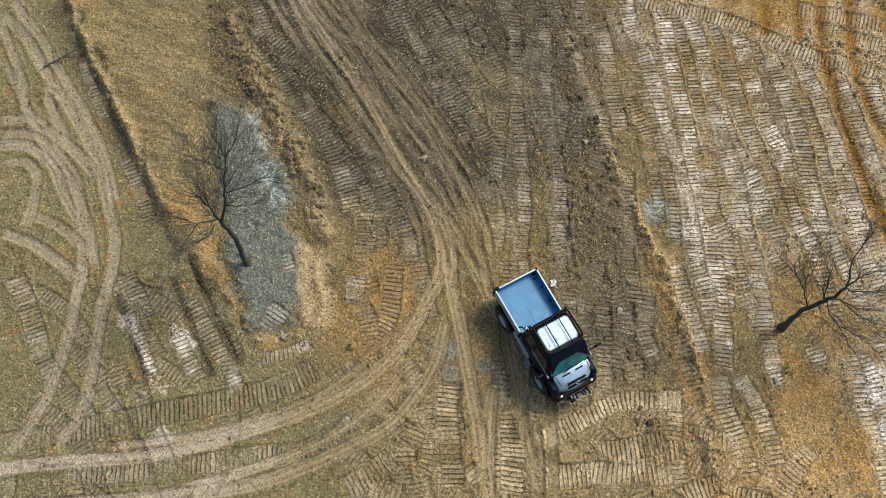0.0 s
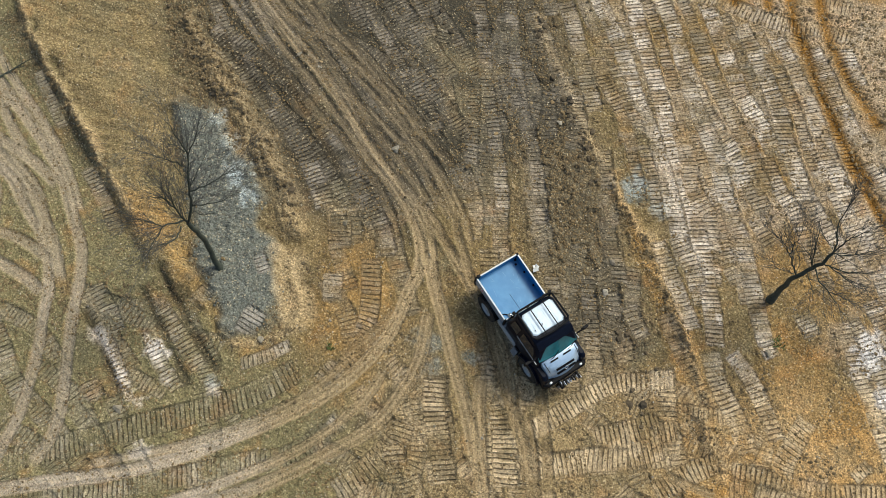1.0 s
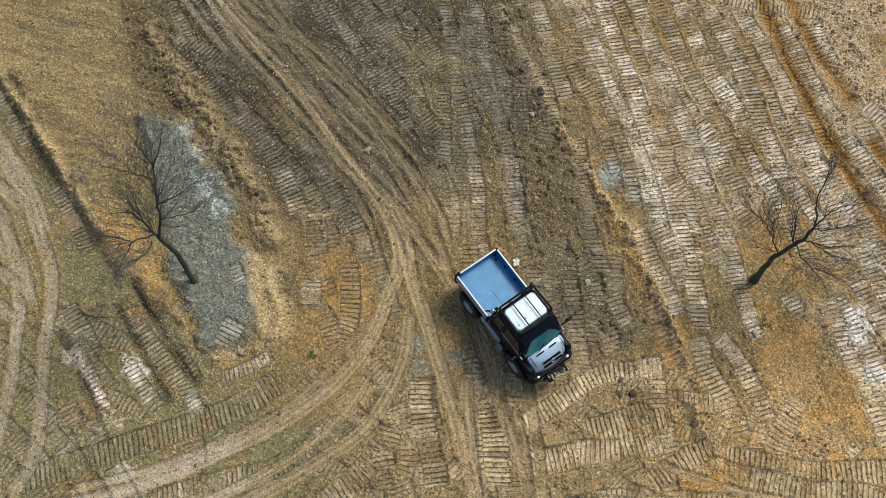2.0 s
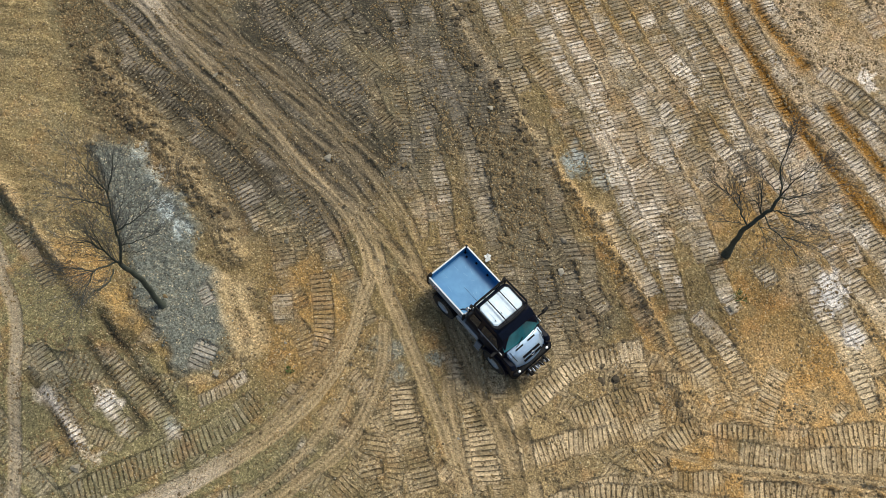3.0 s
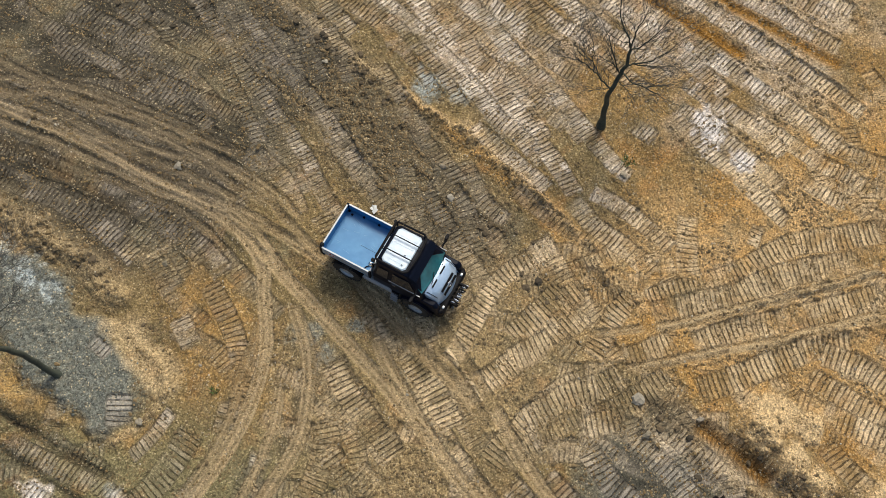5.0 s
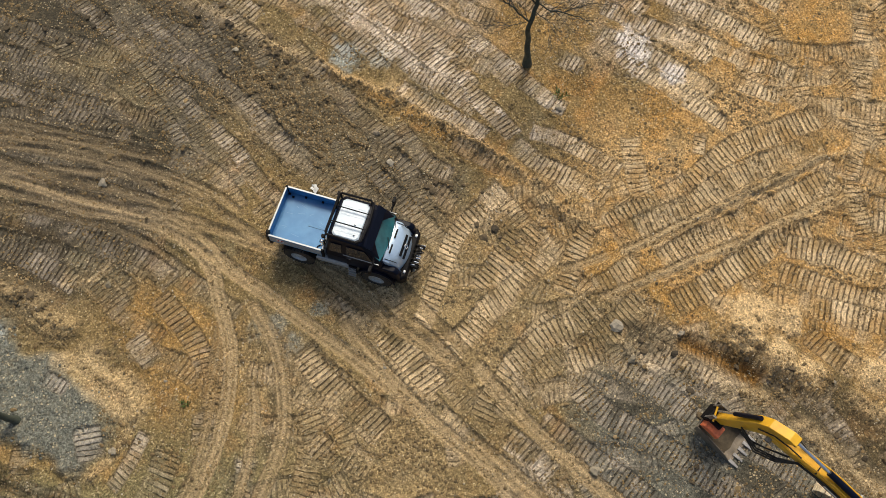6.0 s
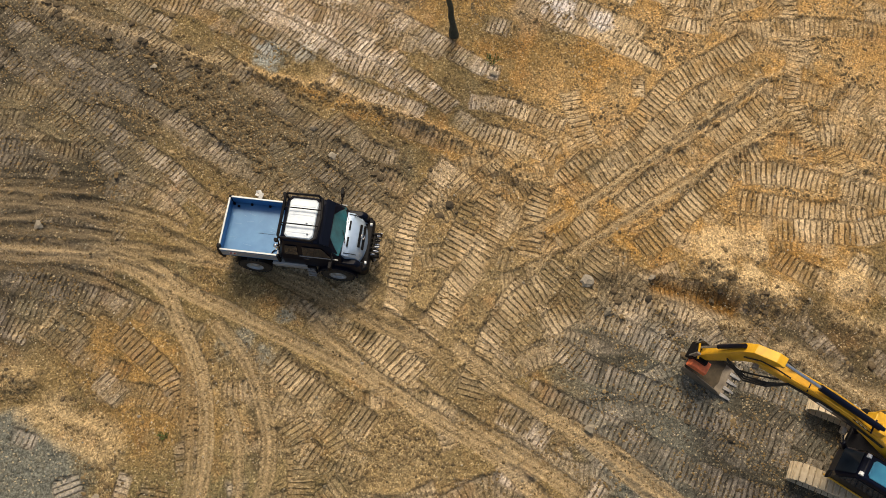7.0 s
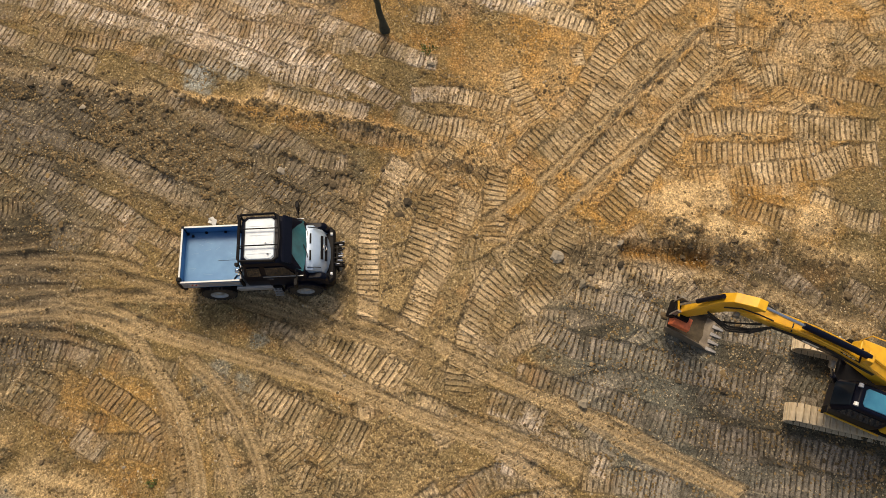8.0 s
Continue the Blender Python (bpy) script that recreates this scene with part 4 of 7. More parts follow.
rut([(-12.7, 14.6), (-11.1, 12.0), (-10.0, 9.9), (-9.0, 7.9)], .4, .08, "orange", 0.8)
rut([(4.5, -10.2), (4.9, -10.9), (5.3, -12.0), (5.7, -13.5)], .55, .3, "wet", 0.9)
ridge([(-11.2, 3.6), (-10.9, 1.6), (-11.5, 0.8)], .5, .2)
ridge([(-13.9, 0.6), (-12.4, 0.6), (-11.3, 1.0), (-10.3, 1.3)], .35, .12)
ridge([(-0.0, 15.7), (0.9, 12.4), (1.7, 9.6), (2.5, 7.4)], .5, .15)
ridge([(3.8, 4.7), (4.4, 2.2), (4.8, -0.2), (5.2, -2.5), (5.2, -5.2)], .5, .15)
ridge([(2.6, 7.4), (3.3, 5.3), (4.1, 3.2)], .3, .1)
ridge([(-10.4, 7.0), (-9.1, 6.1), (-8.1, 6.2)], .3, .1)
ridge([(6.8, -7.4), (9.8, -8.1), (12.9, -9.1), (16.0, -10.4)], .4, .12)
ridge([(7.0, -8.7), (10.5, -10.1), (13.4, -11.2), (16.8, -12.5)], .4, .12)
ridge([(4.5, -1.8), (5.0, -3.5), (5.6, -5.0), (5.5, -6.2)], .5, .2)
ridge([(4.7, -10.3), (4.4, -11.5), (4.9, -13.0), (5.4, -14.3)], .6, .25)
ridge([(6.4, -10.9), (6.5, -12.8), (6.8, -14.4)], .9, .3)
ridge([(7.6, -15.6), (7.9, -17.2), (8.3, -18.7)], .7, .2)
ridge([(5.3, -14.8), (5.5, -17.2), (6.0, -19.6)], .7, .22)
ridge([(12.5, -13.8), (13.6, -15.2)], .3, .1)
ridge([(10.5, -12.3), (11.5, -14.2)], .3, .1)
# loose tan heaps beside the ditch
for x, y, r, h in ((7.2, -11.4, 1.0, 0.4), (6.6, -13.1, 0.7, 0.45), (7.1, -14.3, 0.7, 0.35), (8.6, -16.1, 0.9, 0.35), (6.3, -11.9, 0.6, 0.3), (7.9, -12.6, 0.7, 0.25)):
    heap = np.exp(-(((XX - x + (WAVE - 0.5) * 0.9) ** 2 + (YY - y + (CRUMB - 0.5) * 0.5) ** 2) / r**2))
    Z += h * heap
    lay("beige", 0.75, smooth(0.25, 0.75, heap))
    lay("orange", 0.5, smooth(0.1, 0.5, heap))
    for key in ("pale", "print", "damp"):
        FIELDS[key] *= 1 - smooth(0.2, 0.6, heap)
ridge([(-19.1, 1.7), (-18.7, 0.8), (-18.1, -0.4), (-17.6, -1.4)], .3, .02, "pale", 0.95)
ridge([(-17.2, 1.4), (-16.8, 0.5), (-16.2, -0.5)], .25, .02, "pale", 0.9)
strip = smooth(-0.1, 0.3, zone([(-11.7, 4.4), (-10.6, 4.3), (-10.4, 1.6), (-11.5, 1.0)]) - (WAVE - 0.5) * 0.7)
lay("beige", 0.5, strip)
FIELDS["print"] *= 1 - strip
rough_amp *= 1 - 0.85 * strip
# dried crusts left by puddles
for x, y, r, a in ((17.0, 7.8, 0.9, 0.8), (-14.3, -1.2, 0.4, 0.7), (-17.0, -3.6, 0.5, 0.9), (-18.8, 1.3, 0.6, 0.8), (-18.1, -0.3, 0.5, 0.6), (-17.3, -1.5, 0.6, 1.0),
                   (-16.8, 0.5, 0.5, 0.8), (-16.1, -0.7, 0.5, 0.7), (-1.2, 0.8, 0.9, 0.6)):
    spot("pale", x, y, r, a)
for x, y, r, a in ((-13.5, 8.0, 0.9, 1.0), (-13.1, 7.1, 0.7, 0.8), (-14.4, 10.8, 0.5, 0.5), (-13.8, 9.6, 0.5, 0.45), (3.9, 6.8, 0.7, 0.55), (-14.3, -0.9, 0.4, 0.4), (4.6, 5.4, 0.5, 0.4)):
    spot("chalk", x, y, r, a)
for x, y, r, a in ((12.3, -1.1, 0.95, 0.9), (12.5, -3.0, 0.6, 0.85), (17.0, 7.8, 0.7, 0.5), (-18.1, -0.5, 0.5, 0.5), (-16.7, 0.3, 0.45, 0.45)):
    spot("crust", x, y, r, a)
Z += (CRUMB - 0.5) * rough_amp * 2.0 * smooth(120, 60, np.hypot(XX, YY))
lump = fbm(XX, YY, 0.5, 2, 41)
grit = np.random.default_rng(5).random(XX.shape) - 0.5
Z += grit * (0.006 + 0.3 * rough_amp) * smooth(40, 30, np.hypot(XX, YY))
Z += smooth(0.62, 0.82, lump) * rough_amp * 1.1


def sheet(name, z, fields, material):
    nx, ny = z.shape
    mesh = bpy.data.meshes.new(name)
    co = np.stack([XX, YY, z], -1).reshape(-1, 3)
    i = np.arange(nx * ny).reshape(nx, ny)
    quads = np.stack([i[:-1, :-1], i[1:, :-1], i[1:, 1:], i[:-1, 1:]], -1).reshape(-1, 4)
    mesh.vertices.add(len(co))
    mesh.vertices.foreach_set("co", co.ravel().astype(np.float32))
    mesh.loops.add(quads.size)
    mesh.loops.foreach_set("vertex_index", quads.ravel().astype(np.int32))
    mesh.polygons.add(len(quads))
    mesh.polygons.foreach_set("loop_start", np.arange(0, quads.size, 4, dtype=np.int32))
    mesh.update(calc_edges=True)
    for key, v in fields.items():
        mesh.attributes.new(key, "FLOAT", "POINT").data.foreach_set("value", np.clip(v, 0, 1).ravel().astype(np.float32))
    mesh.attributes.new("phase", "FLOAT", "POINT").data.foreach_set("value", PHASE.ravel().astype(np.float32))
    mesh.materials.append(material)
    mesh.polygons.foreach_set("use_smooth", np.ones(len(quads), bool))
    return new(name, mesh)


FIELDS["rough"] = np.clip((rough_amp - 0.02) * 12, 0, 1)
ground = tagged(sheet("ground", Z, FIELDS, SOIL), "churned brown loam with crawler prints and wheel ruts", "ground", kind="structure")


def height(x, y):
    """The ground's height at a place in the worked area."""
    i, j = int(np.clip(np.searchsorted(GX, x), 1, len(GX) - 1)), int(np.clip(np.searchsorted(GY, y), 1, len(GY) - 1))
    return float(Z[i, j])


# ---- helpers for things ----
def part(name, bm, material, parent=None, label="", bevel=0.0, flat=True):
    mesh = bpy.data.meshes.new(name)
    bm.normal_update()
    bm.to_mesh(mesh)
    bm.free()
    mesh.materials.append(material)
    if not flat:
        mesh.polygons.foreach_set("use_smooth", np.ones(len(mesh.polygons), bool))
    ob = new(name, mesh)
    ob.parent = parent
    if bevel:
        b = ob.modifiers.new("bevel", "BEVEL")
        b.width, b.segments, b.limit_method = bevel, 2, "ANGLE"
    return tagged(ob, label)


def thing(name, m, label, category, group=""):
    ob = new(name)
    ob.matrix_world = m
    return tagged(ob, label, category, group)


def tube(bm, points, radii, sides=6, cap=True):
    """A tapered tube through points."""
    points = [Vector(p) for p in points]
    rings = []
    for n, p in enumerate(points):
        way = (points[min(n + 1, len(points) - 1)] - points[max(n - 1, 0)]).normalized()
        u = way.orthogonal().normalized() if n == 0 else (rings_u - way * rings_u.dot(way)).normalized()
        rings_u = u
        v = way.cross(u)
        r = radii[n] if isinstance(radii, (list, tuple)) else radii
        rings.append([bm.verts.new(p + r * (math.cos(a) * u + math.sin(a) * v)) for a in [2 * math.pi * k / sides for k in range(sides)]])
    for a, b in zip(rings, rings[1:]):
        for k in range(sides):
            bm.faces.new((a[k], a[(k + 1) % sides], b[(k + 1) % sides], b[k]))
    if cap and sides > 2:
        bm.faces.new(rings[0][::-1])
        bm.faces.new(rings[-1])
    return bm


# ---- trees ----
BARK = mat("bark", (0.06, 0.068, 0.05), 0.9, grain=0.55, scale=18.0, bump=0.8)
TWIG = mat("twig_bark", (0.085, 0.083, 0.075), 0.9, grain=0.4, scale=12.0)


def bare_tree(base, limbs, seed, label, twigs):
    """A leafless tree: a trunk, its main limbs, and a crown of fine twigs grown from them."""
    rng = random.Random(seed)
    root = Vector((base[0], base[1], height(base[0], base[1]) - 0.1))
    tree = thing("tree", Matrix.Translation(root), label, "tree", "trees on the site")
    crown = bmesh.new()
    starts = []
    for n, (points, r0, r1) in enumerate(limbs):
        pts = [Vector(p) - root for p in points]
        if n == 0:
            pts = [Vector((0, 0, -0.1)), *pts]
        fine = []
        for a, b in zip(pts, pts[1:]):
            for k in range(3):
                q = a.lerp(b, k / 3)
                if fine:
                    q += Vector((rng.uniform(-1, 1), rng.uniform(-1, 1), rng.uniform(-1, 1))) * 0.035
                fine.append(q)
        fine.append(pts[-1])
        thin = 0.85 if n == 0 else 0.62
        radii = [thin * (r0 + (r1 - r0) * k / (len(fine) - 1)) for k in range(len(fine))]
        if n == 0:
            radii[0], radii[1] = r0 * 1.5, r0 * 1.2
        bm = tube(bmesh.new(), fine, radii, 8 if n == 0 else 6)
        part("trunk" if n == 0 else "limb", bm, BARK, tree, flat=False)
        if n:
            for k in range(1, len(fine)):
                starts.append((fine[k - 1], fine[k], radii[k], k / len(fine)))

    def sprout(p, way, length, r, depth):
        pts, radii = [p], [r]
        steps = 4 if depth else 3
        for k in range(steps):
            way = (way + Vector((rng.gauss(0, 0.09), rng.gauss(0, 0.09), rng.gauss(0.02, 0.09)))).normalized()
            pts.append(pts[-1] + way * length / steps)
            radii.append(r * (1 - 0.8 * (k + 1) / steps))
            if depth and k >= 0:
                for _ in range(rng.choice((0, 1, 1, 2))):
                    side = Vector((rng.gauss(0, 1), rng.gauss(0, 1), rng.gauss(0.15, 0.8))).normalized()
                    sprout(pts[-1], (way + side * 0.65).normalized(), length * rng.uniform(0.4, 0.65), max(radii[-1] * 0.75, 0.0055), depth - 1)
        tube(crown, pts, radii, 3, False)

    for _ in range(twigs):
        a, b, r, u = rng.choice(starts)
        p = a.lerp(b, rng.random())
        out = Vector((p.x, p.y, 0))
        out = out.normalized() if out.length > 0.2 else Vector((0, 0, 0))
        way = ((b - a).normalized() * 0.9 + out * 0.5 + Vector((rng.gauss(0, 0.5), rng.gauss(0, 0.5), rng.gauss(0.1, 0.35)))).normalized()
        sprout(p, way, rng.uniform(0.7, 1.5), min(r * 0.7, 0.014), 2)
    part("crown", crown, TWIG, tree, "fine leafless twigs")
    return tree


bare_tree((8.70, 1.27), [
    ([(8.72, 1.42, 0.9), (8.73, 1.52, 1.6), (8.69, 1.53, 2.7), (9.09, 1.64, 3.3), (9.26, 1.66, 3.8), (9.36, 1.83, 4.5)], 0.15, 0.065),
    ([(8.69, 1.53, 2.7), (8.33, 1.79, 3.4), (7.92, 1.98, 4.2), (7.92, 2.15, 4.6), (7.97, 2.32, 5.1), (7.92, 2.72, 5.8)], 0.06, 0.01),
    ([(7.92, 1.98, 4.2), (7.58, 2.20, 4.7), (7.27, 2.38, 5.0), (6.98, 2.48, 5.2)], 0.04, 0.01),
    ([(7.92, 2.15, 4.6), (7.46, 2.50, 5.1), (7.35, 2.80, 5.5)], 0.03, 0.01),
    ([(8.61, 1.62, 2.7), (8.14, 1.64, 3.1), (7.31, 1.64, 3.6), (6.80, 1.69, 3.9)], 0.03, 0.008),
    ([(9.07, 1.69, 3.3), (8.77, 1.90, 4.0), (8.32, 2.03, 4.5), (7.95, 2.21, 4.9)], 0.04, 0.01),
    ([(9.07, 1.69, 3.3), (8.83, 2.00, 4.2), (8.66, 2.46, 5.2), (8.51, 2.82, 5.8)], 0.04, 0.01),
    ([(9.36, 1.83, 4.5), (9.30, 2.03, 5.1), (9.12, 2.32, 5.6), (9.05, 2.64, 6.3), (9.05, 2.76, 6.8), (9.02, 2.96, 7.3)], 0.06, 0.01),
    ([(9.36, 1.83, 4.5), (9.51, 1.97, 5.1), (9.59, 2.03, 5.5), (9.71, 2.02, 6.1), (9.90, 1.95, 6.4)], 0.05, 0.01),
    ([(9.36, 1.83, 4.5), (9.52, 1.61, 4.8), (9.64, 1.50, 5.3), (9.95, 1.41, 5.8), (10.18, 1.39, 6.4)], 0.05, 0.01),
    ([(9.36, 2.04, 4.7), (9.02, 2.04, 5.0), (8.61, 2.24, 5.5), (8.40, 2.53, 5.9)], 0.03, 0.008),
    ([(9.26, 1.66, 3.8), (9.42, 1.44, 4.0), (9.72, 1.02, 4.6), (10.10, 0.88, 5.1), (10.42, 0.79, 5.5)], 0.05, 0.01),
    ([(9.42, 1.44, 4.0), (9.67, 0.98, 4.3), (9.83, 0.52, 4.6), (9.96, 0.10, 4.9)], 0.035, 0.01),
    ([(9.19, 1.59, 3.3), (9.12, 0.99, 3.6), (9.29, 0.39, 3.9), (9.40, -0.22, 4.1), (9.54, -0.57, 4.3)], 0.05, 0.01),
    ([(9.25, 0.55, 3.8), (9.51, 0.29, 4.1), (9.71, 0.03, 4.4), (9.90, -0.28, 4.7)], 0.03, 0.008),
    ([(9.00, 1.53, 3.0), (9.01, 1.09, 3.1), (8.95, 0.71, 3.2), (8.84, 0.15, 3.3)], 0.03, 0.008),
], 5, "bare dark-barked tree leaning slightly over the crawler prints", 130)
bare_tree((-14.10, 3.80), [
    ([(-14.24, 3.97, 0.5), (-14.17, 4.22, 1.9), (-14.18, 4.29, 3.0), (-14.29, 4.33, 4.2)], 0.16, 0.1),
    ([(-14.29, 4.33, 4.2), (-13.93, 4.77, 5.2), (-13.81, 4.93, 5.8), (-13.71, 5.15, 6.4), (-13.48, 5.58, 7.3), (-13.49, 5.72, 8.0), (-13.59, 5.93, 8.8), (-13.73, 6.07, 9.2)], 0.09, 0.012),
    ([(-13.48, 5.58, 7.3), (-13.07, 5.74, 8.1), (-12.87, 5.85, 8.4), (-12.64, 6.14, 9.0)], 0.04, 0.01),
    ([(-13.62, 5.37, 6.9), (-13.89, 5.32, 7.6), (-14.19, 5.19, 8.3), (-14.52, 5.18, 8.6)], 0.045, 0.01),
    ([(-13.52, 5.68, 7.5), (-13.83, 5.69, 8.2), (-14.03, 5.77, 8.5)], 0.03, 0.008),
    ([(-13.81, 4.93, 5.8), (-13.31, 4.84, 6.3), (-12.82, 4.83, 6.7), (-12.24, 4.86, 7.3), (-11.68, 4.89, 7.8)], 0.05, 0.01),
    ([(-13.99, 4.68, 5.0), (-13.15, 4.43, 5.8), (-12.50, 4.33, 6.3), (-11.93, 4.34, 6.8)], 0.04, 0.01),
    ([(-14.06, 4.57, 4.7), (-13.44, 4.27, 5.2), (-12.83, 4.14, 5.6)], 0.03, 0.008),
    ([(-14.29, 4.33, 4.2), (-14.49, 4.51, 4.5), (-14.58, 4.66, 5.0), (-14.83, 4.77, 5.6), (-15.12, 4.73, 6.0), (-15.40, 4.53, 6.3)], 0.07, 0.012),
    ([(-14.58, 4.66, 5.0), (-14.53, 4.90, 5.6), (-14.56, 5.09, 6.0)], 0.04, 0.01),
    ([(-14.42, 4.42, 4.3), (-14.69, 4.11, 4.8), (-14.93, 3.94, 5.1), (-15.23, 3.98, 5.4), (-15.60, 4.01, 5.7), (-15.77, 3.91, 5.9)], 0.06, 0.012),
    ([(-14.93, 3.91, 5.1), (-15.21, 3.46, 5.0), (-15.45, 3.01, 5.0), (-15.66, 2.57, 5.0)], 0.045, 0.01),
    ([(-14.56, 4.20, 4.2), (-14.63, 3.64, 4.5), (-14.89, 3.38, 4.7), (-15.11, 3.28, 4.8), (-15.41, 2.78, 5.0)], 0.05, 0.01),
    ([(-13.75, 5.02, 6.0), (-13.24, 5.28, 6.8), (-12.80, 5.56, 7.5)], 0.03, 0.008),
    ([(-13.71, 5.15, 6.4), (-13.83, 5.12, 6.9), (-13.93, 5.33, 7.3)], 0.03, 0.008),
], 9, "bare dark tree with low spreading limbs on grey soil", 210)


# ---- shapes for machines ----
def box(bm, x0, x1, y0, y1, z0, z1):
    v = [bm.verts.new((x, y, z)) for z in (z0, z1) for x, y in ((x0, y0), (x1, y0), (x1, y1), (x0, y1))]
    for f in ((3, 2, 1, 0), (4, 5, 6, 7), (0, 1, 5, 4), (1, 2, 6, 5), (2, 3, 7, 6), (3, 0, 4, 7)):
        bm.faces.new([v[k] for k in f])
    return bm


def loft(bm, rings, closed=True, caps=True):
    rows = [[bm.verts.new(p) for p in ring] for ring in rings]
    n = len(rows[0])
    for a, b in zip(rows, rows[1:]):
        for k in range(n if closed else n - 1):
            bm.faces.new((a[k], a[(k + 1) % n], b[(k + 1) % n], b[k]))
    if caps and closed:
        bm.faces.new(rows[0][::-1])
        bm.faces.new(rows[-1])
    return bm


def oct_ring(z, x0, x1, hw, c):
    """A level ring, a rectangle with cut corners."""
    return [(x0 + c, -hw, z), (x1 - c, -hw, z), (x1, -hw + c, z), (x1, hw - c, z), (x1 - c, hw, z), (x0 + c, hw, z), (x0, hw - c, z), (x0, -hw + c, z)]


def turned(bm, profile, centre, sides=32):
    """A solid of revolution round the y axis; profile: (radius, y)."""
    cx, cy, cz = centre
    rings = [[(cx + r * math.cos(2 * math.pi * k / sides), cy + y, cz + r * math.sin(2 * math.pi * k / sides)) for k in range(sides)] for r, y in profile]
    return loft(bm, rings, caps=False)


def plate(bm, profile, y0, y1):
    """A side profile of (x, z) points pulled from y0 to y1."""
    return loft(bm, [[(x, y0, z) for x, z in profile], [(x, y1, z) for x, z in profile]])


def panel(bm, corners, thick):
    """A flat or twisted slab on four corners, its thickness along their normal."""
    p = [Vector(c) for c in corners]
    n = (p[1] - p[0]).cross(p[3] - p[0]).normalized() * thick
    return loft(bm, [p, [q + n for q in p]])


BLACK = mat("black_paint", (0.0022, 0.004, 0.012), 0.28, scale=8.0, second=(0.004, 0.006, 0.015))
BLACK.node_tree.nodes["Principled BSDF"].inputs["Specular IOR Level"].default_value = 0.12
PLASTIC = mat("black_plastic", (0.004, 0.0045, 0.007), 0.55, scale=14.0, second=(0.01, 0.009, 0.009), bump=0.1)
PLASTIC.node_tree.nodes["Principled BSDF"].inputs["Specular IOR Level"].default_value = 0.12
WHITE = mat("white_roof_paint", (0.66, 0.76, 0.86), 0.32, scale=5.0, second=(0.46, 0.58, 0.7), coat=0.3)
SILVER = mat("silver_paint", (0.42, 0.55, 0.72), 0.28, metal=0.3, scale=6.0, second=(0.34, 0.46, 0.61), coat=0.4)
BED_BLUE = mat("bed_paint", (0.04, 0.195, 0.42), 0.42, scale=3.0, second=(0.08, 0.28, 0.52), bump=0.05)
WORN_BLUE = mat("worn_bed_paint", (0.14, 0.34, 0.54), 0.5, scale=9.0, second=(0.1, 0.28, 0.48))
ALU = mat("aluminium", (0.42, 0.45, 0.48), 0.45, metal=0.4, scale=9.0, second=(0.4, 0.41, 0.42))
RUBBER = mat("rubber", (0.012, 0.012, 0.012), 0.85, scale=12.0, second=(0.05, 0.04, 0.03), bump=0.3)
RIM = mat("rim_paint", (0.42, 0.46, 0.5), 0.45, metal=0.3, scale=10.0, second=(0.24, 0.22, 0.19))
STEEL = mat("worn_steel", (0.3, 0.29, 0.27), 0.5, metal=0.6, scale=11.0, second=(0.14, 0.115, 0.09), bump=0.2)
CHROME = mat("bright_steel", (0.75, 0.76, 0.78), 0.18, metal=1.0, scale=8.0, second=(0.6, 0.6, 0.62))
GLASS = mat("tinted_glass", (0.008, 0.07, 0.095), 0.06, scale=2.0, second=(0.02, 0.17, 0.21), coat=1.0)
DARK_GLASS = mat("dark_glass", (0.012, 0.02, 0.03), 0.06, scale=3.0, second=(0.012, 0.018, 0.03), coat=0.3)
DARK_GLASS.node_tree.nodes["Principled BSDF"].inputs["Specular IOR Level"].default_value = 0.2
RED = mat("red_mark", (0.55, 0.03, 0.03), 0.5, scale=10.0, grain=0.2)
WHITE_MARK = mat("white_mark", (0.75, 0.75, 0.73), 0.5, scale=10.0, grain=0.15)
LAMP = mat("lamp_lens", (0.8, 0.82, 0.84), 0.12, scale=10.0, grain=0.2, coat=0.8)


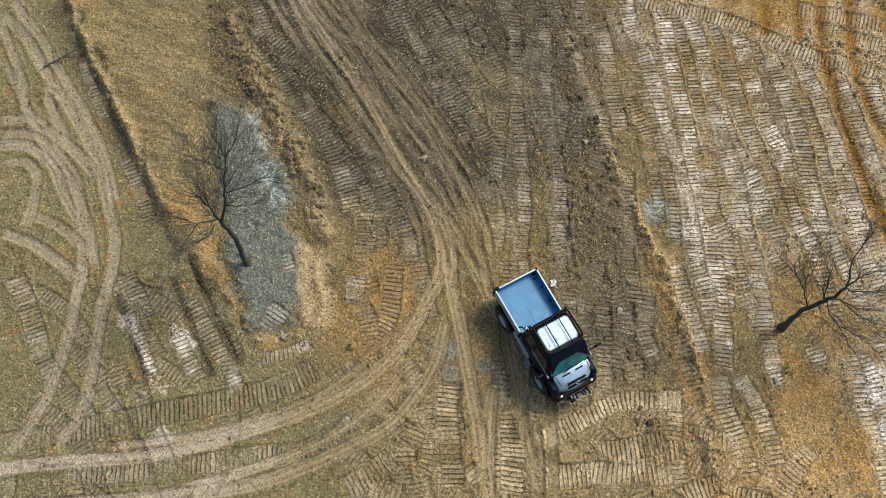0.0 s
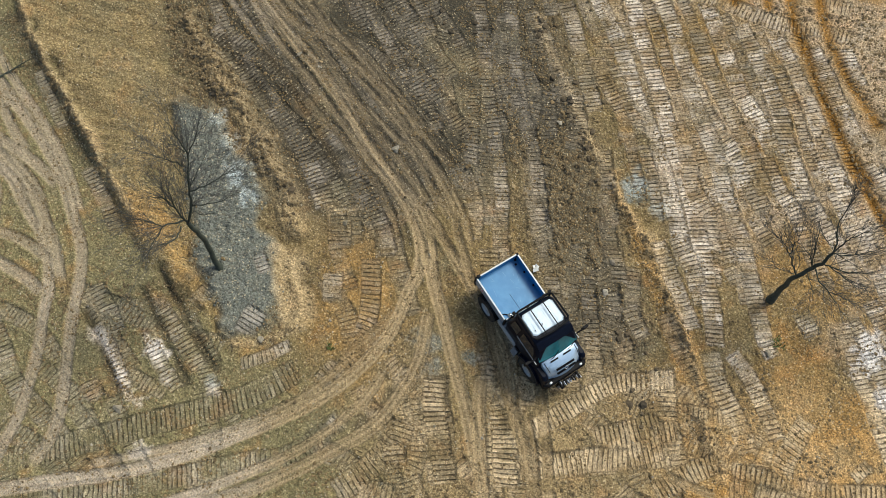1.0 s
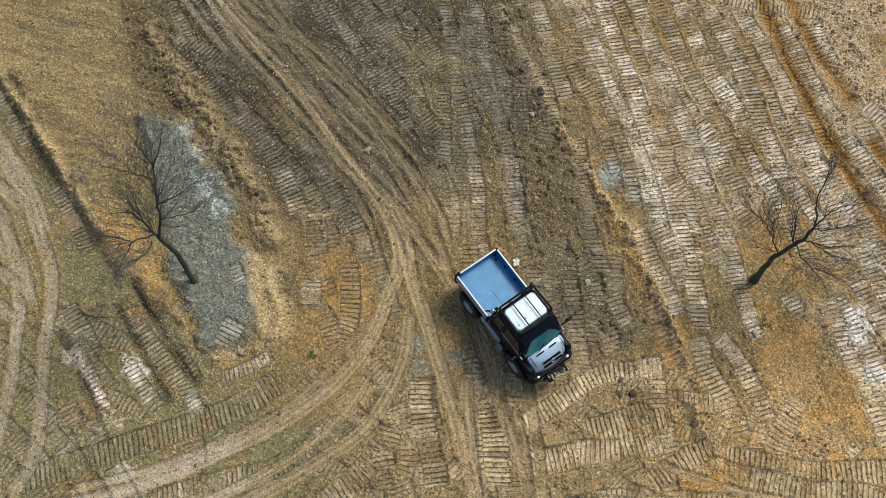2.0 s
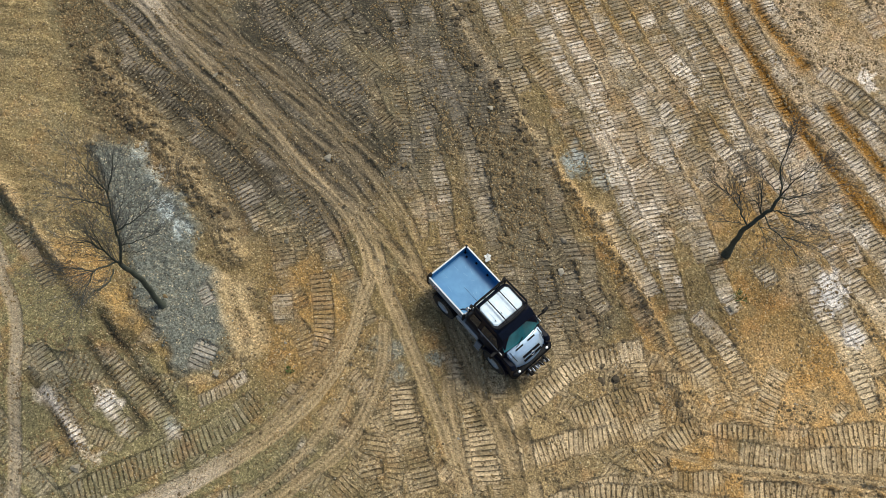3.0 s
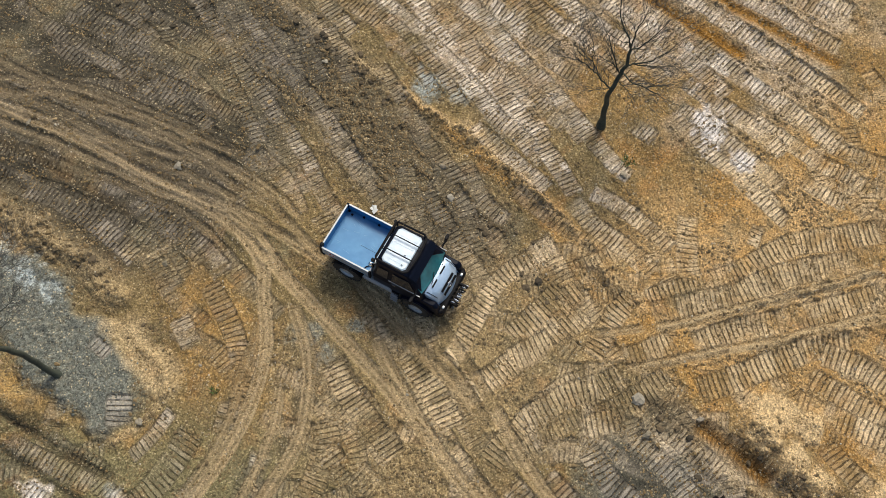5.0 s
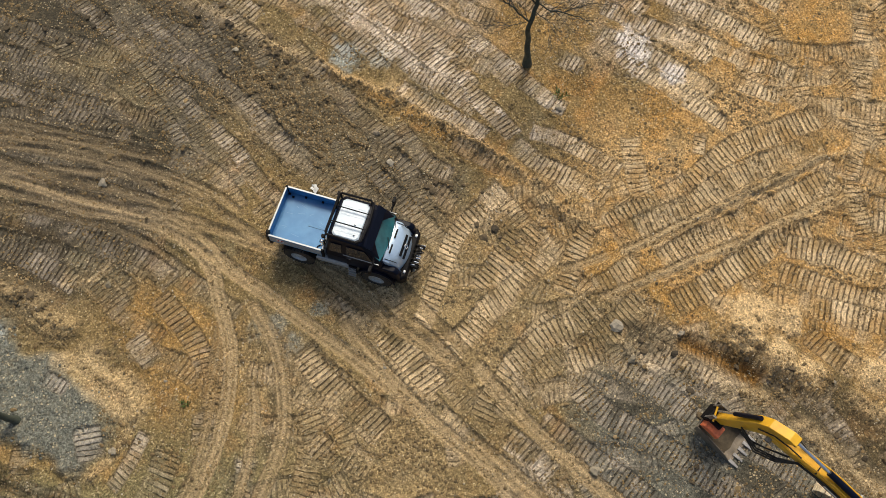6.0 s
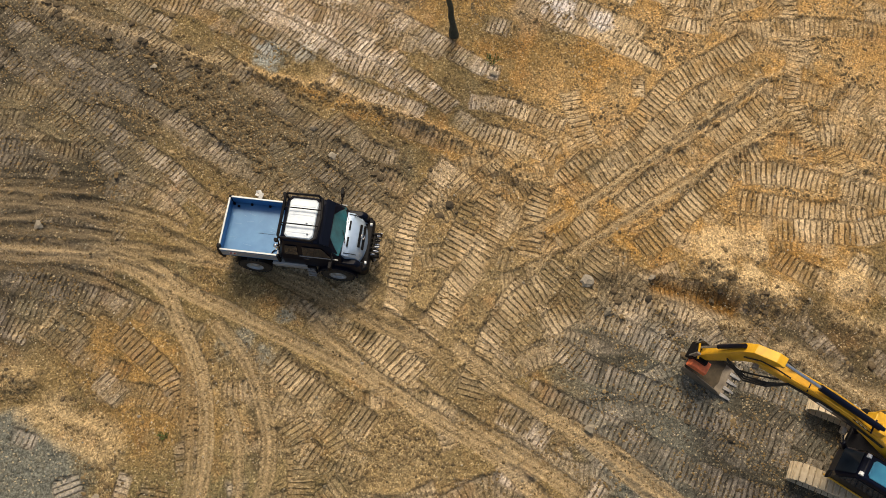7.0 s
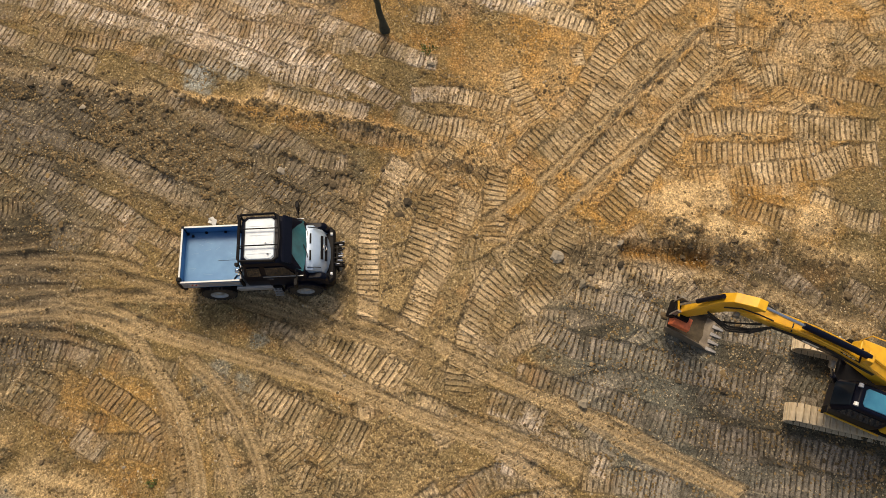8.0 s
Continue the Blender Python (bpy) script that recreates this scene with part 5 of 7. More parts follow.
# ---- the truck ----
def truck():
    car = thing("truck", pose(-1.56, 0.56, height(-1.55, 0.58) + 0.0, -5.0, 0, -60.6), "black and silver flatbed utility truck with an empty blue-grey bed", "truck")
    for x in (-1.47, 1.47):
        for side in (-1, 1):
            c = (x, side * 0.95, 0.55)
            wheel = part("wheel", turned(bmesh.new(), [(0.12, -0.1), (0.14, 0.1)], c, 16), STEEL, car)
            prof = [(0.3, -0.16), (0.46, -0.175), (0.545, -0.15), (0.57, -0.08), (0.575, 0.0), (0.57, 0.08), (0.545, 0.15), (0.46, 0.175), (0.3, 0.16)]
            bm = turned(bmesh.new(), prof, c, 40)
            for k in range(30):
                a = 2 * math.pi * k / 30
                for s in (-1, 1):
                    p = Vector((math.cos(a + 0.05 * s), 0, math.sin(a + 0.05 * s)))
                    q = Vector((-p.z, 0, p.x))
                    o = Vector(c) + p * 0.565 + Vector((0, s * 0.085, 0))
                    loft(bm, [[o + q * u + Vector((0, v + s * 0.0, 0)) for u, v in ((-0.03, -0.07), (0.03, -0.07), (0.03, 0.07), (-0.03, 0.07))], [o + p * 0.03 + q * u + Vector((0, v, 0)) for u, v in ((-0.025, -0.065), (0.025, -0.065), (0.025, 0.065), (-0.025, 0.065))]])
            part("tyre", bm, RUBBER, wheel, flat=False)
            y = side
            rim = [(0.31, 0.165 * y), (0.3, 0.13 * y), (0.25, 0.05 * y), (0.17, 0.06 * y), (0.15, 0.12 * y), (0.06, 0.14 * y), (0.0005, 0.145 * y)]
            part("rim", turned(bmesh.new(), rim, c, 28), RIM, wheel, "grey steel rim", flat=False)
        part("axle", tube(bmesh.new(), [(x, -0.7, 0.55), (x, 0.7, 0.55)], 0.09, 10), STEEL, car)
    for side in (-1, 1):
        part("chassis_rail", box(bmesh.new(), -2.4, 2.3, side * 0.42 - 0.05, side * 0.42 + 0.05, 0.72, 0.95), PLASTIC, car)
    # bed
    bed = part("bed", box(bmesh.new(), -2.56, -0.5, -1.0, 1.0, 1.12, 1.2), BED_BLUE, car, "blue-grey painted load floor", 0.01)
    bm = bmesh.new()
    for k in range(5):
        box(bm, -2.4 + 0.45 * k, -2.3 + 0.45 * k, -0.9, 0.9, 1.02, 1.118)
    part("cross_beams", bm, STEEL, bed)
    H = 1.62
    for name, a in (("side_board", (-2.52, -0.54, -1.01, -0.965)), ("side_board", (-2.52, -0.54, 0.965, 1.01)), ("tailboard", (-2.575, -2.53, -1.01, 1.01)), ("headboard", (-0.53, -0.485, -1.01, 1.01))):
        board = part(name, box(bmesh.new(), *a, 1.204, H), BED_BLUE, car, "dropside with a pale aluminium rim", 0.006)
        x0, x1, y0, y1 = a
        part("top_rim", box(bmesh.new(), x0 - 0.008, x1 + 0.008, y0 - 0.008, y1 + 0.008, H + 0.002, H + 0.035), ALU, board, bevel=0.005)
        bm = bmesh.new()
        long = x1 - x0 > 1
        for k in range(3):
            z = 1.24 + 0.12 * k
            if long:
                out = -1 if y0 < 0 else 1
                yy = y0 if out < 0 else y1
                box(bm, x0 + 0.03, x1 - 0.03, min(yy, yy + out * 0.012), max(yy, yy + out * 0.012), z, z + 0.08)
            else:
                out = -1 if x0 < -2 else 1
                xx = x0 if out < 0 else x1
                box(bm, min(xx, xx + out * 0.012), max(xx, xx + out * 0.012), y0 + 0.03, y1 - 0.03, z, z + 0.08)
        part("outer_ribs", bm, ALU, board)
    for x, y in ((-2.55, -0.985), (-2.55, 0.985), (-0.5, -0.985), (-0.5, 0.985)):
        part("corner_post", box(bmesh.new(), x - 0.045, x + 0.045, y - 0.045, y + 0.045, 1.1, 1.665), PLASTIC, car, bevel=0.008)
    for x, y in ((-2.47, -0.93), (-2.47, 0.9), (-1.85, 0.93), (-1.2, 0.93), (-2.3, 0.82)):
        part("lashing_ring", box(bmesh.new(), x - 0.04, x + 0.04, y - 0.035, y + 0.035, 1.203, 1.28), PLASTIC, car, bevel=0.01)
    part("latch", box(bmesh.new(), -2.62, -2.5, -0.95, -0.82, 1.5, 1.72), PLASTIC, car, bevel=0.01)
    sticker = part("warning_sign", box(bmesh.new(), -2.22, -1.96, -1.028, -1.022, 1.38, 1.52), WHITE_MARK, car, "red and white striped warning plate")
    bm = bmesh.new()
    for k in range(2):
        x = -2.2 + 0.13 * k
        panel(bm, [(x, -1.03, 1.39), (x + 0.06, -1.03, 1.39), (x + 0.11, -1.03, 1.51), (x + 0.05, -1.03, 1.51)], 0.003)
    part("stripe", bm, RED, sticker)
    # wear on the load floor: scratches, a seam, and a buckle left by the headboard
    rng = random.Random(8)
    for k in range(12):
        x, y, a, n = rng.uniform(-2.3, -0.8), rng.uniform(-0.75, 0.75), rng.uniform(-0.5, 0.9), rng.uniform(0.04, 0.16)
        ca, sa = math.cos(a), math.sin(a)
        part("scratch", panel(bmesh.new(), [(x - n * ca, y - n * sa, 1.203), (x + n * ca, y + n * sa, 1.203), (x + n * ca - 0.012 * sa, y + n * sa + 0.012 * ca, 1.203), (x - n * ca - 0.012 * sa, y - n * sa + 0.012 * ca, 1.203)], 0.002), WORN_BLUE, bed)
    part("floor_seam", box(bmesh.new(), -1.4, -0.62, -0.1, -0.09, 1.202, 1.206), PLASTIC, bed)
    part("strap_buckle", loft(bmesh.new(), [oct_ring(1.204, -0.72, -0.6, 0.05, 0.02), oct_ring(1.26, -0.71, -0.61, 0.04, 0.02)]), STEEL, car).location = (0, -0.62, 0)
    part("strap", tube(bmesh.new(), [(-0.72, -0.66, 1.24), (-0.8, -0.74, 1.225), (-0.83, -0.86, 1.225)], 0.022, 6), PLASTIC, car)
    # running gear along the sides
    for side in (-1, 1):
        arc = [(-1.47 + 0.68 * math.cos(a), 0.55 + 0.66 * math.sin(a)) for a in [math.pi * k / 10 for k in range(1, 10)]]
        inner = [(-1.47 + 0.64 * math.cos(a), 0.55 + 0.62 * math.sin(a)) for a in [math.pi * k / 10 for k in range(9, 0, -1)]]
        part("rear_mudguard", plate(bmesh.new(), [(x, min(z, 1.1)) for x, z in arc] + [(x, min(z, 1.07)) for x, z in inner], side * 0.72, side * 1.1), PLASTIC, car, bevel=0.01)
        front = [(1.47 + 0.72 * math.cos(a), 0.56 + 0.72 * math.sin(a)) for a in [math.pi * k / 12 for k in range(0, 12)]]
        inner = [(1.47 + 0.63 * math.cos(a), 0.56 + 0.63 * math.sin(a)) for a in [math.pi * k / 12 for k in range(11, -1, -1)]]
        part("front_mudguard", plate(bmesh.new(), front + inner, side * 0.72, side * 1.12), BLACK, car, bevel=0.02)
    for side in (-1, 1):
        part("wing", loft(bmesh.new(), [oct_ring(1.0, 1.3, 2.38, 0.14, 0.05), oct_ring(1.42, 1.35, 2.3, 0.13, 0.08), oct_ring(1.55, 1.5, 2.15, 0.1, 0.06)]), BLACK, car, bevel=0.03).location = (0, side * 0.9, 0)
    part("side_box", box(bmesh.new(), -0.78, 0.42, -1.02, -0.55, 0.62, 0.98), ALU, car, "pale metal side box", 0.02)
    part("side_rail", box(bmesh.new(), -0.8, 0.45, -1.05, -1.0, 0.86, 0.93), ALU, car, bevel=0.01)
    part("fuel_tank", box(bmesh.new(), -0.75, 0.4, 0.55, 1.0, 0.55, 0.98), PLASTIC, car, bevel=0.06)
    step = part("step", box(bmesh.new(), 0.44, 0.74, -1.06, -0.98, 0.42, 1.0), PLASTIC, car, bevel=0.01)
    for k in range(3):
        bm = bmesh.new()
        for u in range(6):
            box(bm, 0.455 + 0.045 * u, 0.48 + 0.045 * u, -1.2 + 0.02 * k, -1.061, 0.48 + 0.19 * k, 0.505 + 0.19 * k)
        box(bm, 0.45, 0.73, -1.2 + 0.02 * k, -1.18 + 0.02 * k, 0.475 + 0.19 * k, 0.52 + 0.19 * k)
        part("tread", bm, ALU, step, "pale grated tread")
    part("rear_crossbar", box(bmesh.new(), -2.62, -2.5, -0.95, 0.95, 0.72, 0.86), PLASTIC, car, bevel=0.01)
    for side in (-1, 1):
        part("tail_lamp", box(bmesh.new(), -2.635, -2.6, side * 0.8 - 0.12, side * 0.8 + 0.12, 0.88, 1.0), RED, car, bevel=0.01)
    # cab
    cab = part("cab", loft(bmesh.new(), [oct_ring(0.98, -0.4, 1.72, 0.98, 0.05), oct_ring(1.5, -0.42, 1.74, 1.0, 0.08), oct_ring(1.93, -0.4, 1.64, 0.98, 0.1), oct_ring(2.5, -0.34, 1.2, 0.86, 0.12), oct_ring(2.66, -0.3, 1.1, 0.82, 0.15), oct_ring(2.71, -0.2, 0.98, 0.72, 0.12)]), BLACK, car, "glossy black cab", 0.03)
    part("roof", loft(bmesh.new(), [oct_ring(2.72, -0.17, 0.8, 0.72, 0.1), oct_ring(2.765, -0.14, 0.77, 0.69, 0.12)]), WHITE, cab, "white roof panel", 0.01)
    bm = bmesh.new()
    for k in range(4):
        y = -0.48 + 0.32 * k
        box(bm, -0.08, 0.7, y - 0.05, y + 0.05, 2.766, 2.774)
    part("roof_ribs", bm, WHITE, cab)
    for x, y in ((0.52, -0.18), (0.6, -0.55)):
        part("roof_button", turned(bmesh.new(), [(0.03, -0.01), (0.03, 0.01), (0.0005, 0.012)], (x, y, 2.79), 10), PLASTIC, cab)
    cols = 9
    rows_ws = []
    for u in (0.0, 0.5, 1.0):
        ring = []
        for k in range(cols):
            s = -1 + 2 * k / (cols - 1)
            x = (1.69 - 0.47 * u) - 0.10 * s * s
            ring.append((x + 0.015, s * (0.9 - 0.1 * u), 1.97 + 0.5 * u))
        rows_ws.append(ring)
    bm = loft(bmesh.new(), rows_ws, closed=False)
    back = loft(bm, [[(x - 0.02, y, z - 0.012) for x, y, z in r] for r in rows_ws], closed=False)
    part("windscreen", bm, GLASS, cab, "teal tinted windscreen", flat=False)
    for s in (-0.42, 0.35):
        part("wiper", tube(bmesh.new(), [(1.74, s, 1.98), (1.73, s + 0.14, 2.0), (1.62, s + 0.42, 2.1)], 0.013, 6), PLASTIC, cab)
    bm = bmesh.new()
    loft(bm, [[(1.32, y * 0.8, 2.49), (1.1, y * 0.83, 2.69), (1.02, y * 0.8, 2.73), (1.22, y * 0.78, 2.47)] for y in (-1, -0.5, 0, 0.5, 1)])
    part("visor", bm, BLACK, cab, bevel=0.01)
    for side in (-1, 1):
        y0, y1 = side * 0.998, side * 0.892
        w = [(0.42, y0, 1.94), (1.38, y0 * 0.99, 1.94), (1.08, y1, 2.44), (0.42, y1, 2.44)]
        part("side_window", panel(bmesh.new(), w if side < 0 else w[::-1], 0.012), DARK_GLASS, cab)
        w = [(-0.2, y0, 1.96), (0.25, y0, 1.96), (0.25, y1, 2.44), (-0.16, y1, 2.44)]
        part("rear_side_window", panel(bmesh.new(), w if side < 0 else w[::-1], 0.012), DARK_GLASS, cab)
        door = part("door", box(bmesh.new(), 0.38, 1.42, min(side * 1.0, side * 1.022), max(side * 1.0, side * 1.022), 1.05, 1.86), BLACK, cab, bevel=0.01)
        part("handle", box(bmesh.new(), 0.45, 0.6, min(side * 1.024, side * 1.05), max(side * 1.024, side * 1.05), 1.7, 1.74), CHROME, door)
        part("belt_trim", box(bmesh.new(), 0.3, 1.6, min(side * 1.003, side * 1.028), max(side * 1.003, side * 1.028), 1.885, 1.91), ALU, cab)
        mirror = part("mirror", loft(bmesh.new(), [oct_ring(1.95, 1.34, 1.46, 0.11, 0.03), oct_ring(2.3, 1.36, 1.47, 0.12, 0.03)]), PLASTIC, car, bevel=0.015)
        mirror.location = (0, side * 1.36, 0)
        arm = tube(bmesh.new(), [(1.42, -side * 0.4, 2.05), (1.44, -side * 0.05, 2.1)], 0.02, 6)
        tube(arm, [(1.42, -side * 0.42, 2.3), (1.44, -side * 0.05, 2.25)], 0.016, 6)
        part("arm", arm, PLASTIC, mirror)
    # roof rack: a tube hoop with two bars along it
    rack = bmesh.new()
    loop = [(-0.34, -0.72), (-0.28, -0.8), (0.78, -0.82), (0.92, -0.72), (0.98, 0), (0.92, 0.72), (0.78, 0.82), (-0.28, 0.8), (-0.34, 0.72), (-0.34, -0.72)]
    tube(rack, [(x, y, 2.88) for x, y in loop], 0.042, 8)
    part("rack_hoop", rack, PLASTIC, car, "black tube roof rack")
    for y in (-0.28, 0.3):
        part("rack_bar", tube(bmesh.new(), [(-0.34, y, 2.885), (0.97, y, 2.885)], 0.022, 8), PLASTIC, car)
    for x, y in ((-0.3, -0.78), (-0.3, 0.78), (0.78, -0.81), (0.78, 0.81), (-0.34, -0.28), (-0.34, 0.3)):
        part("rack_foot", tube(bmesh.new(), [(x + 0.03, y * 0.96, 2.6), (x, y, 2.88)], 0.022, 6), PLASTIC, car)
    part("rear_guard_rail", tube(bmesh.new(), [(-0.36, -0.86, 2.3), (-0.36, -0.8, 2.66), (-0.36, 0.8, 2.66), (-0.36, 0.86, 2.3)], 0.03, 8), PLASTIC, car)
    for y in (-0.84, 0.83):
        part("work_lamp", loft(bmesh.new(), [oct_ring(2.62, -0.46, -0.36, 0.055, 0.02), oct_ring(2.75, -0.46, -0.36, 0.055, 0.02)]), PLASTIC, car).location = (0, y, 0)
    part("exhaust_stack", tube(bmesh.new(), [(-0.46, -0.82, 1.0), (-0.46, -0.82, 1.95), (-0.47, -0.83, 2.12), (-0.54, -0.86, 2.2)], 0.065, 12), CHROME, car, "bright exhaust pipe behind the cab", flat=False)
    part("air_intake", loft(bmesh.new(), [oct_ring(1.2, -0.5, -0.41, 0.12, 0.03), oct_ring(2.3, -0.5, -0.42, 0.1, 0.03)]), PLASTIC, car).location = (0, 0.7, 0)
    # bonnet and front
    def nose(x, zt, hw, zb):
        pts = []
        for k in range(9):
            s = -1 + k / 4
            pts.append((x - 0.16 * s * s * (x > 2.0), s * hw, zt - 0.10 * s**4))
        return [(x, -hw, zb), *pts, (x, hw, zb)]
    bonnet = part("bonnet", loft(bmesh.new(), [nose(1.66, 1.93, 0.8, 1.0), nose(1.9, 1.88, 0.8, 1.0), nose(2.1, 1.78, 0.79, 1.0), nose(2.27, 1.62, 0.76, 1.0), nose(2.36, 1.42, 0.74, 1.0), nose(2.4, 1.12, 0.72, 1.0)]), SILVER, car, "silver bonnet", 0.02, flat=False)
    for k, (x, z, hw) in enumerate(((2.17, 1.735, 0.42), (2.29, 1.595, 0.44))):
        part("grille_slot", panel(bmesh.new(), [(x - 0.03, -hw, z + 0.02), (x + 0.045, -hw, z - 0.035), (x + 0.045, hw, z - 0.035), (x - 0.03, hw, z + 0.02)], 0.02), PLASTIC, bonnet, bevel=0.004)
    for y0, y1 in ((0.1, 0.46), (-0.5, -0.14)):
        part("bonnet_vent", panel(bmesh.new(), [(1.79, y0, 1.915), (1.85, y0, 1.903), (1.85, y1, 1.903), (1.79, y1, 1.915)], 0.012), PLASTIC, bonnet, bevel=0.003)
    for side in (-1, 1):
        part("bonnet_seam", tube(bmesh.new(), [(1.72, side * 0.72, 1.86), (1.95, side * 0.71, 1.81), (2.14, side * 0.68, 1.68)], 0.014, 6), PLASTIC, bonnet)
    part("badge", tube(bmesh.new(), [(2.27 + 0.05 * math.cos(a), 0.09 * math.sin(a), 1.7 - 0.045 * math.cos(a)) for a in [2 * math.pi * k / 16 for k in range(17)]], 0.014, 6), CHROME, bonnet, "round metal badge ring")
    bumper = part("bumper", loft(bmesh.new(), [oct_ring(0.6, 2.1, 2.52, 1.0, 0.12), oct_ring(1.05, 2.1, 2.54, 1.02, 0.14), oct_ring(1.12, 2.1, 2.48, 0.98, 0.14)]), PLASTIC, car, bevel=0.02)
    for side in (-1, 1):
        lamp = part("headlight", turned(bmesh.new(), [(0.06, -0.05), (0.06, 0.02), (0.04, 0.03), (0.0005, 0.035)], (0, 0, 0), 16), LAMP, car)
        lamp.matrix_basis = pose(2.44, side * 0.72, 1.13, 0, 0, -90)
    # implement plate with its couplings
    part("implement_plate", box(bmesh.new(), 2.58, 2.64, -0.46, 0.46, 0.55, 1.08), PLASTIC, car, bevel=0.01)
    for y in (-0.4, 0.4):
        part("plate_hook", plate(bmesh.new(), [(2.55, 1.1), (2.78, 1.12), (2.86, 1.02), (2.8, 0.92), (2.66, 0.98), (2.55, 0.6)], y - 0.05, y + 0.05), PLASTIC, car, bevel=0.01)
    part("plate_beam", tube(bmesh.new(), [(2.7, -0.5, 0.82), (2.7, 0.5, 0.82)], 0.05, 8), STEEL, car)
    rng = random.Random(3)
    for k in range(14):
        y = -0.44 + 0.068 * k
        x, z = 2.62 + rng.uniform(0, 0.14), 1.04 + rng.uniform(-0.06, 0.1)
        part("coupling", tube(bmesh.new(), [(x - 0.06, y, z), (x + rng.uniform(0.06, 0.15), y + rng.uniform(-0.02, 0.02), z + rng.uniform(-0.04, 0.03))], rng.uniform(0.018, 0.032), 8), CHROME if k % 2 else PLASTIC, car, "" if k % 2 == 0 else "bright hydraulic coupling")
    for k in range(5):
        y = -0.36 + 0.18 * k
        part("hose", tube(bmesh.new(), [(2.4, y, 1.0), (2.56, y + 0.03, 1.16), (2.68, y + 0.05, 1.12), (2.74, y + 0.03, 0.98)], 0.016, 6), RUBBER, car)
    return car


truck()


# ---- the excavator ----
YELLOW = mat("machine_yellow", (0.82, 0.46, 0.03), 0.4, scale=5.0, second=(0.66, 0.34, 0.03), bump=0.05, coat=0.2)
SHOE = mat("shoe_steel", (0.62, 0.52, 0.37), 0.7, metal=0.0, scale=7.0, second=(0.45, 0.35, 0.23), bump=0.3)
BUCKET = mat("bucket_steel", (0.24, 0.2, 0.155), 0.6, metal=0.3, scale=6.0, second=(0.1, 0.082, 0.062), bump=0.3)
TOOTH = mat("tooth_steel", (0.55, 0.52, 0.48), 0.4, metal=0.6, scale=12.0, second=(0.35, 0.32, 0.28))
ORANGE = mat("coupler_orange", (0.85, 0.2, 0.08), 0.55, scale=9.0, second=(0.55, 0.12, 0.05), bump=0.1)
# colour of the lining that stands in for the bucket's inner shade
BUCKET_SHADE = mat("bucket_shade", (0.06, 0.046, 0.03), 0.9, scale=7.0, second=(0.12, 0.09, 0.055), bump=0.6)
NAVY = mat("dark_cab_paint", (0.002, 0.004, 0.014), 0.3, scale=6.0, second=(0.004, 0.006, 0.018), coat=0.0)
NAVY.node_tree.nodes["Principled BSDF"].inputs["Specular IOR Level"].default_value = 0.15
SKYLIGHT = mat("roof_hatch_glass", (0.02, 0.17, 0.3), 0.08, scale=2.0, second=(0.05, 0.28, 0.42), coat=0.6)


def girder(bm, centre, tops, bottoms, hw):
    """A welded box arm: a side profile of top and bottom (x, z) points, pulled to a half-width."""
    prof = [*tops, *bottoms[::-1]]
    return plate(bm, prof, centre - hw, centre + hw)


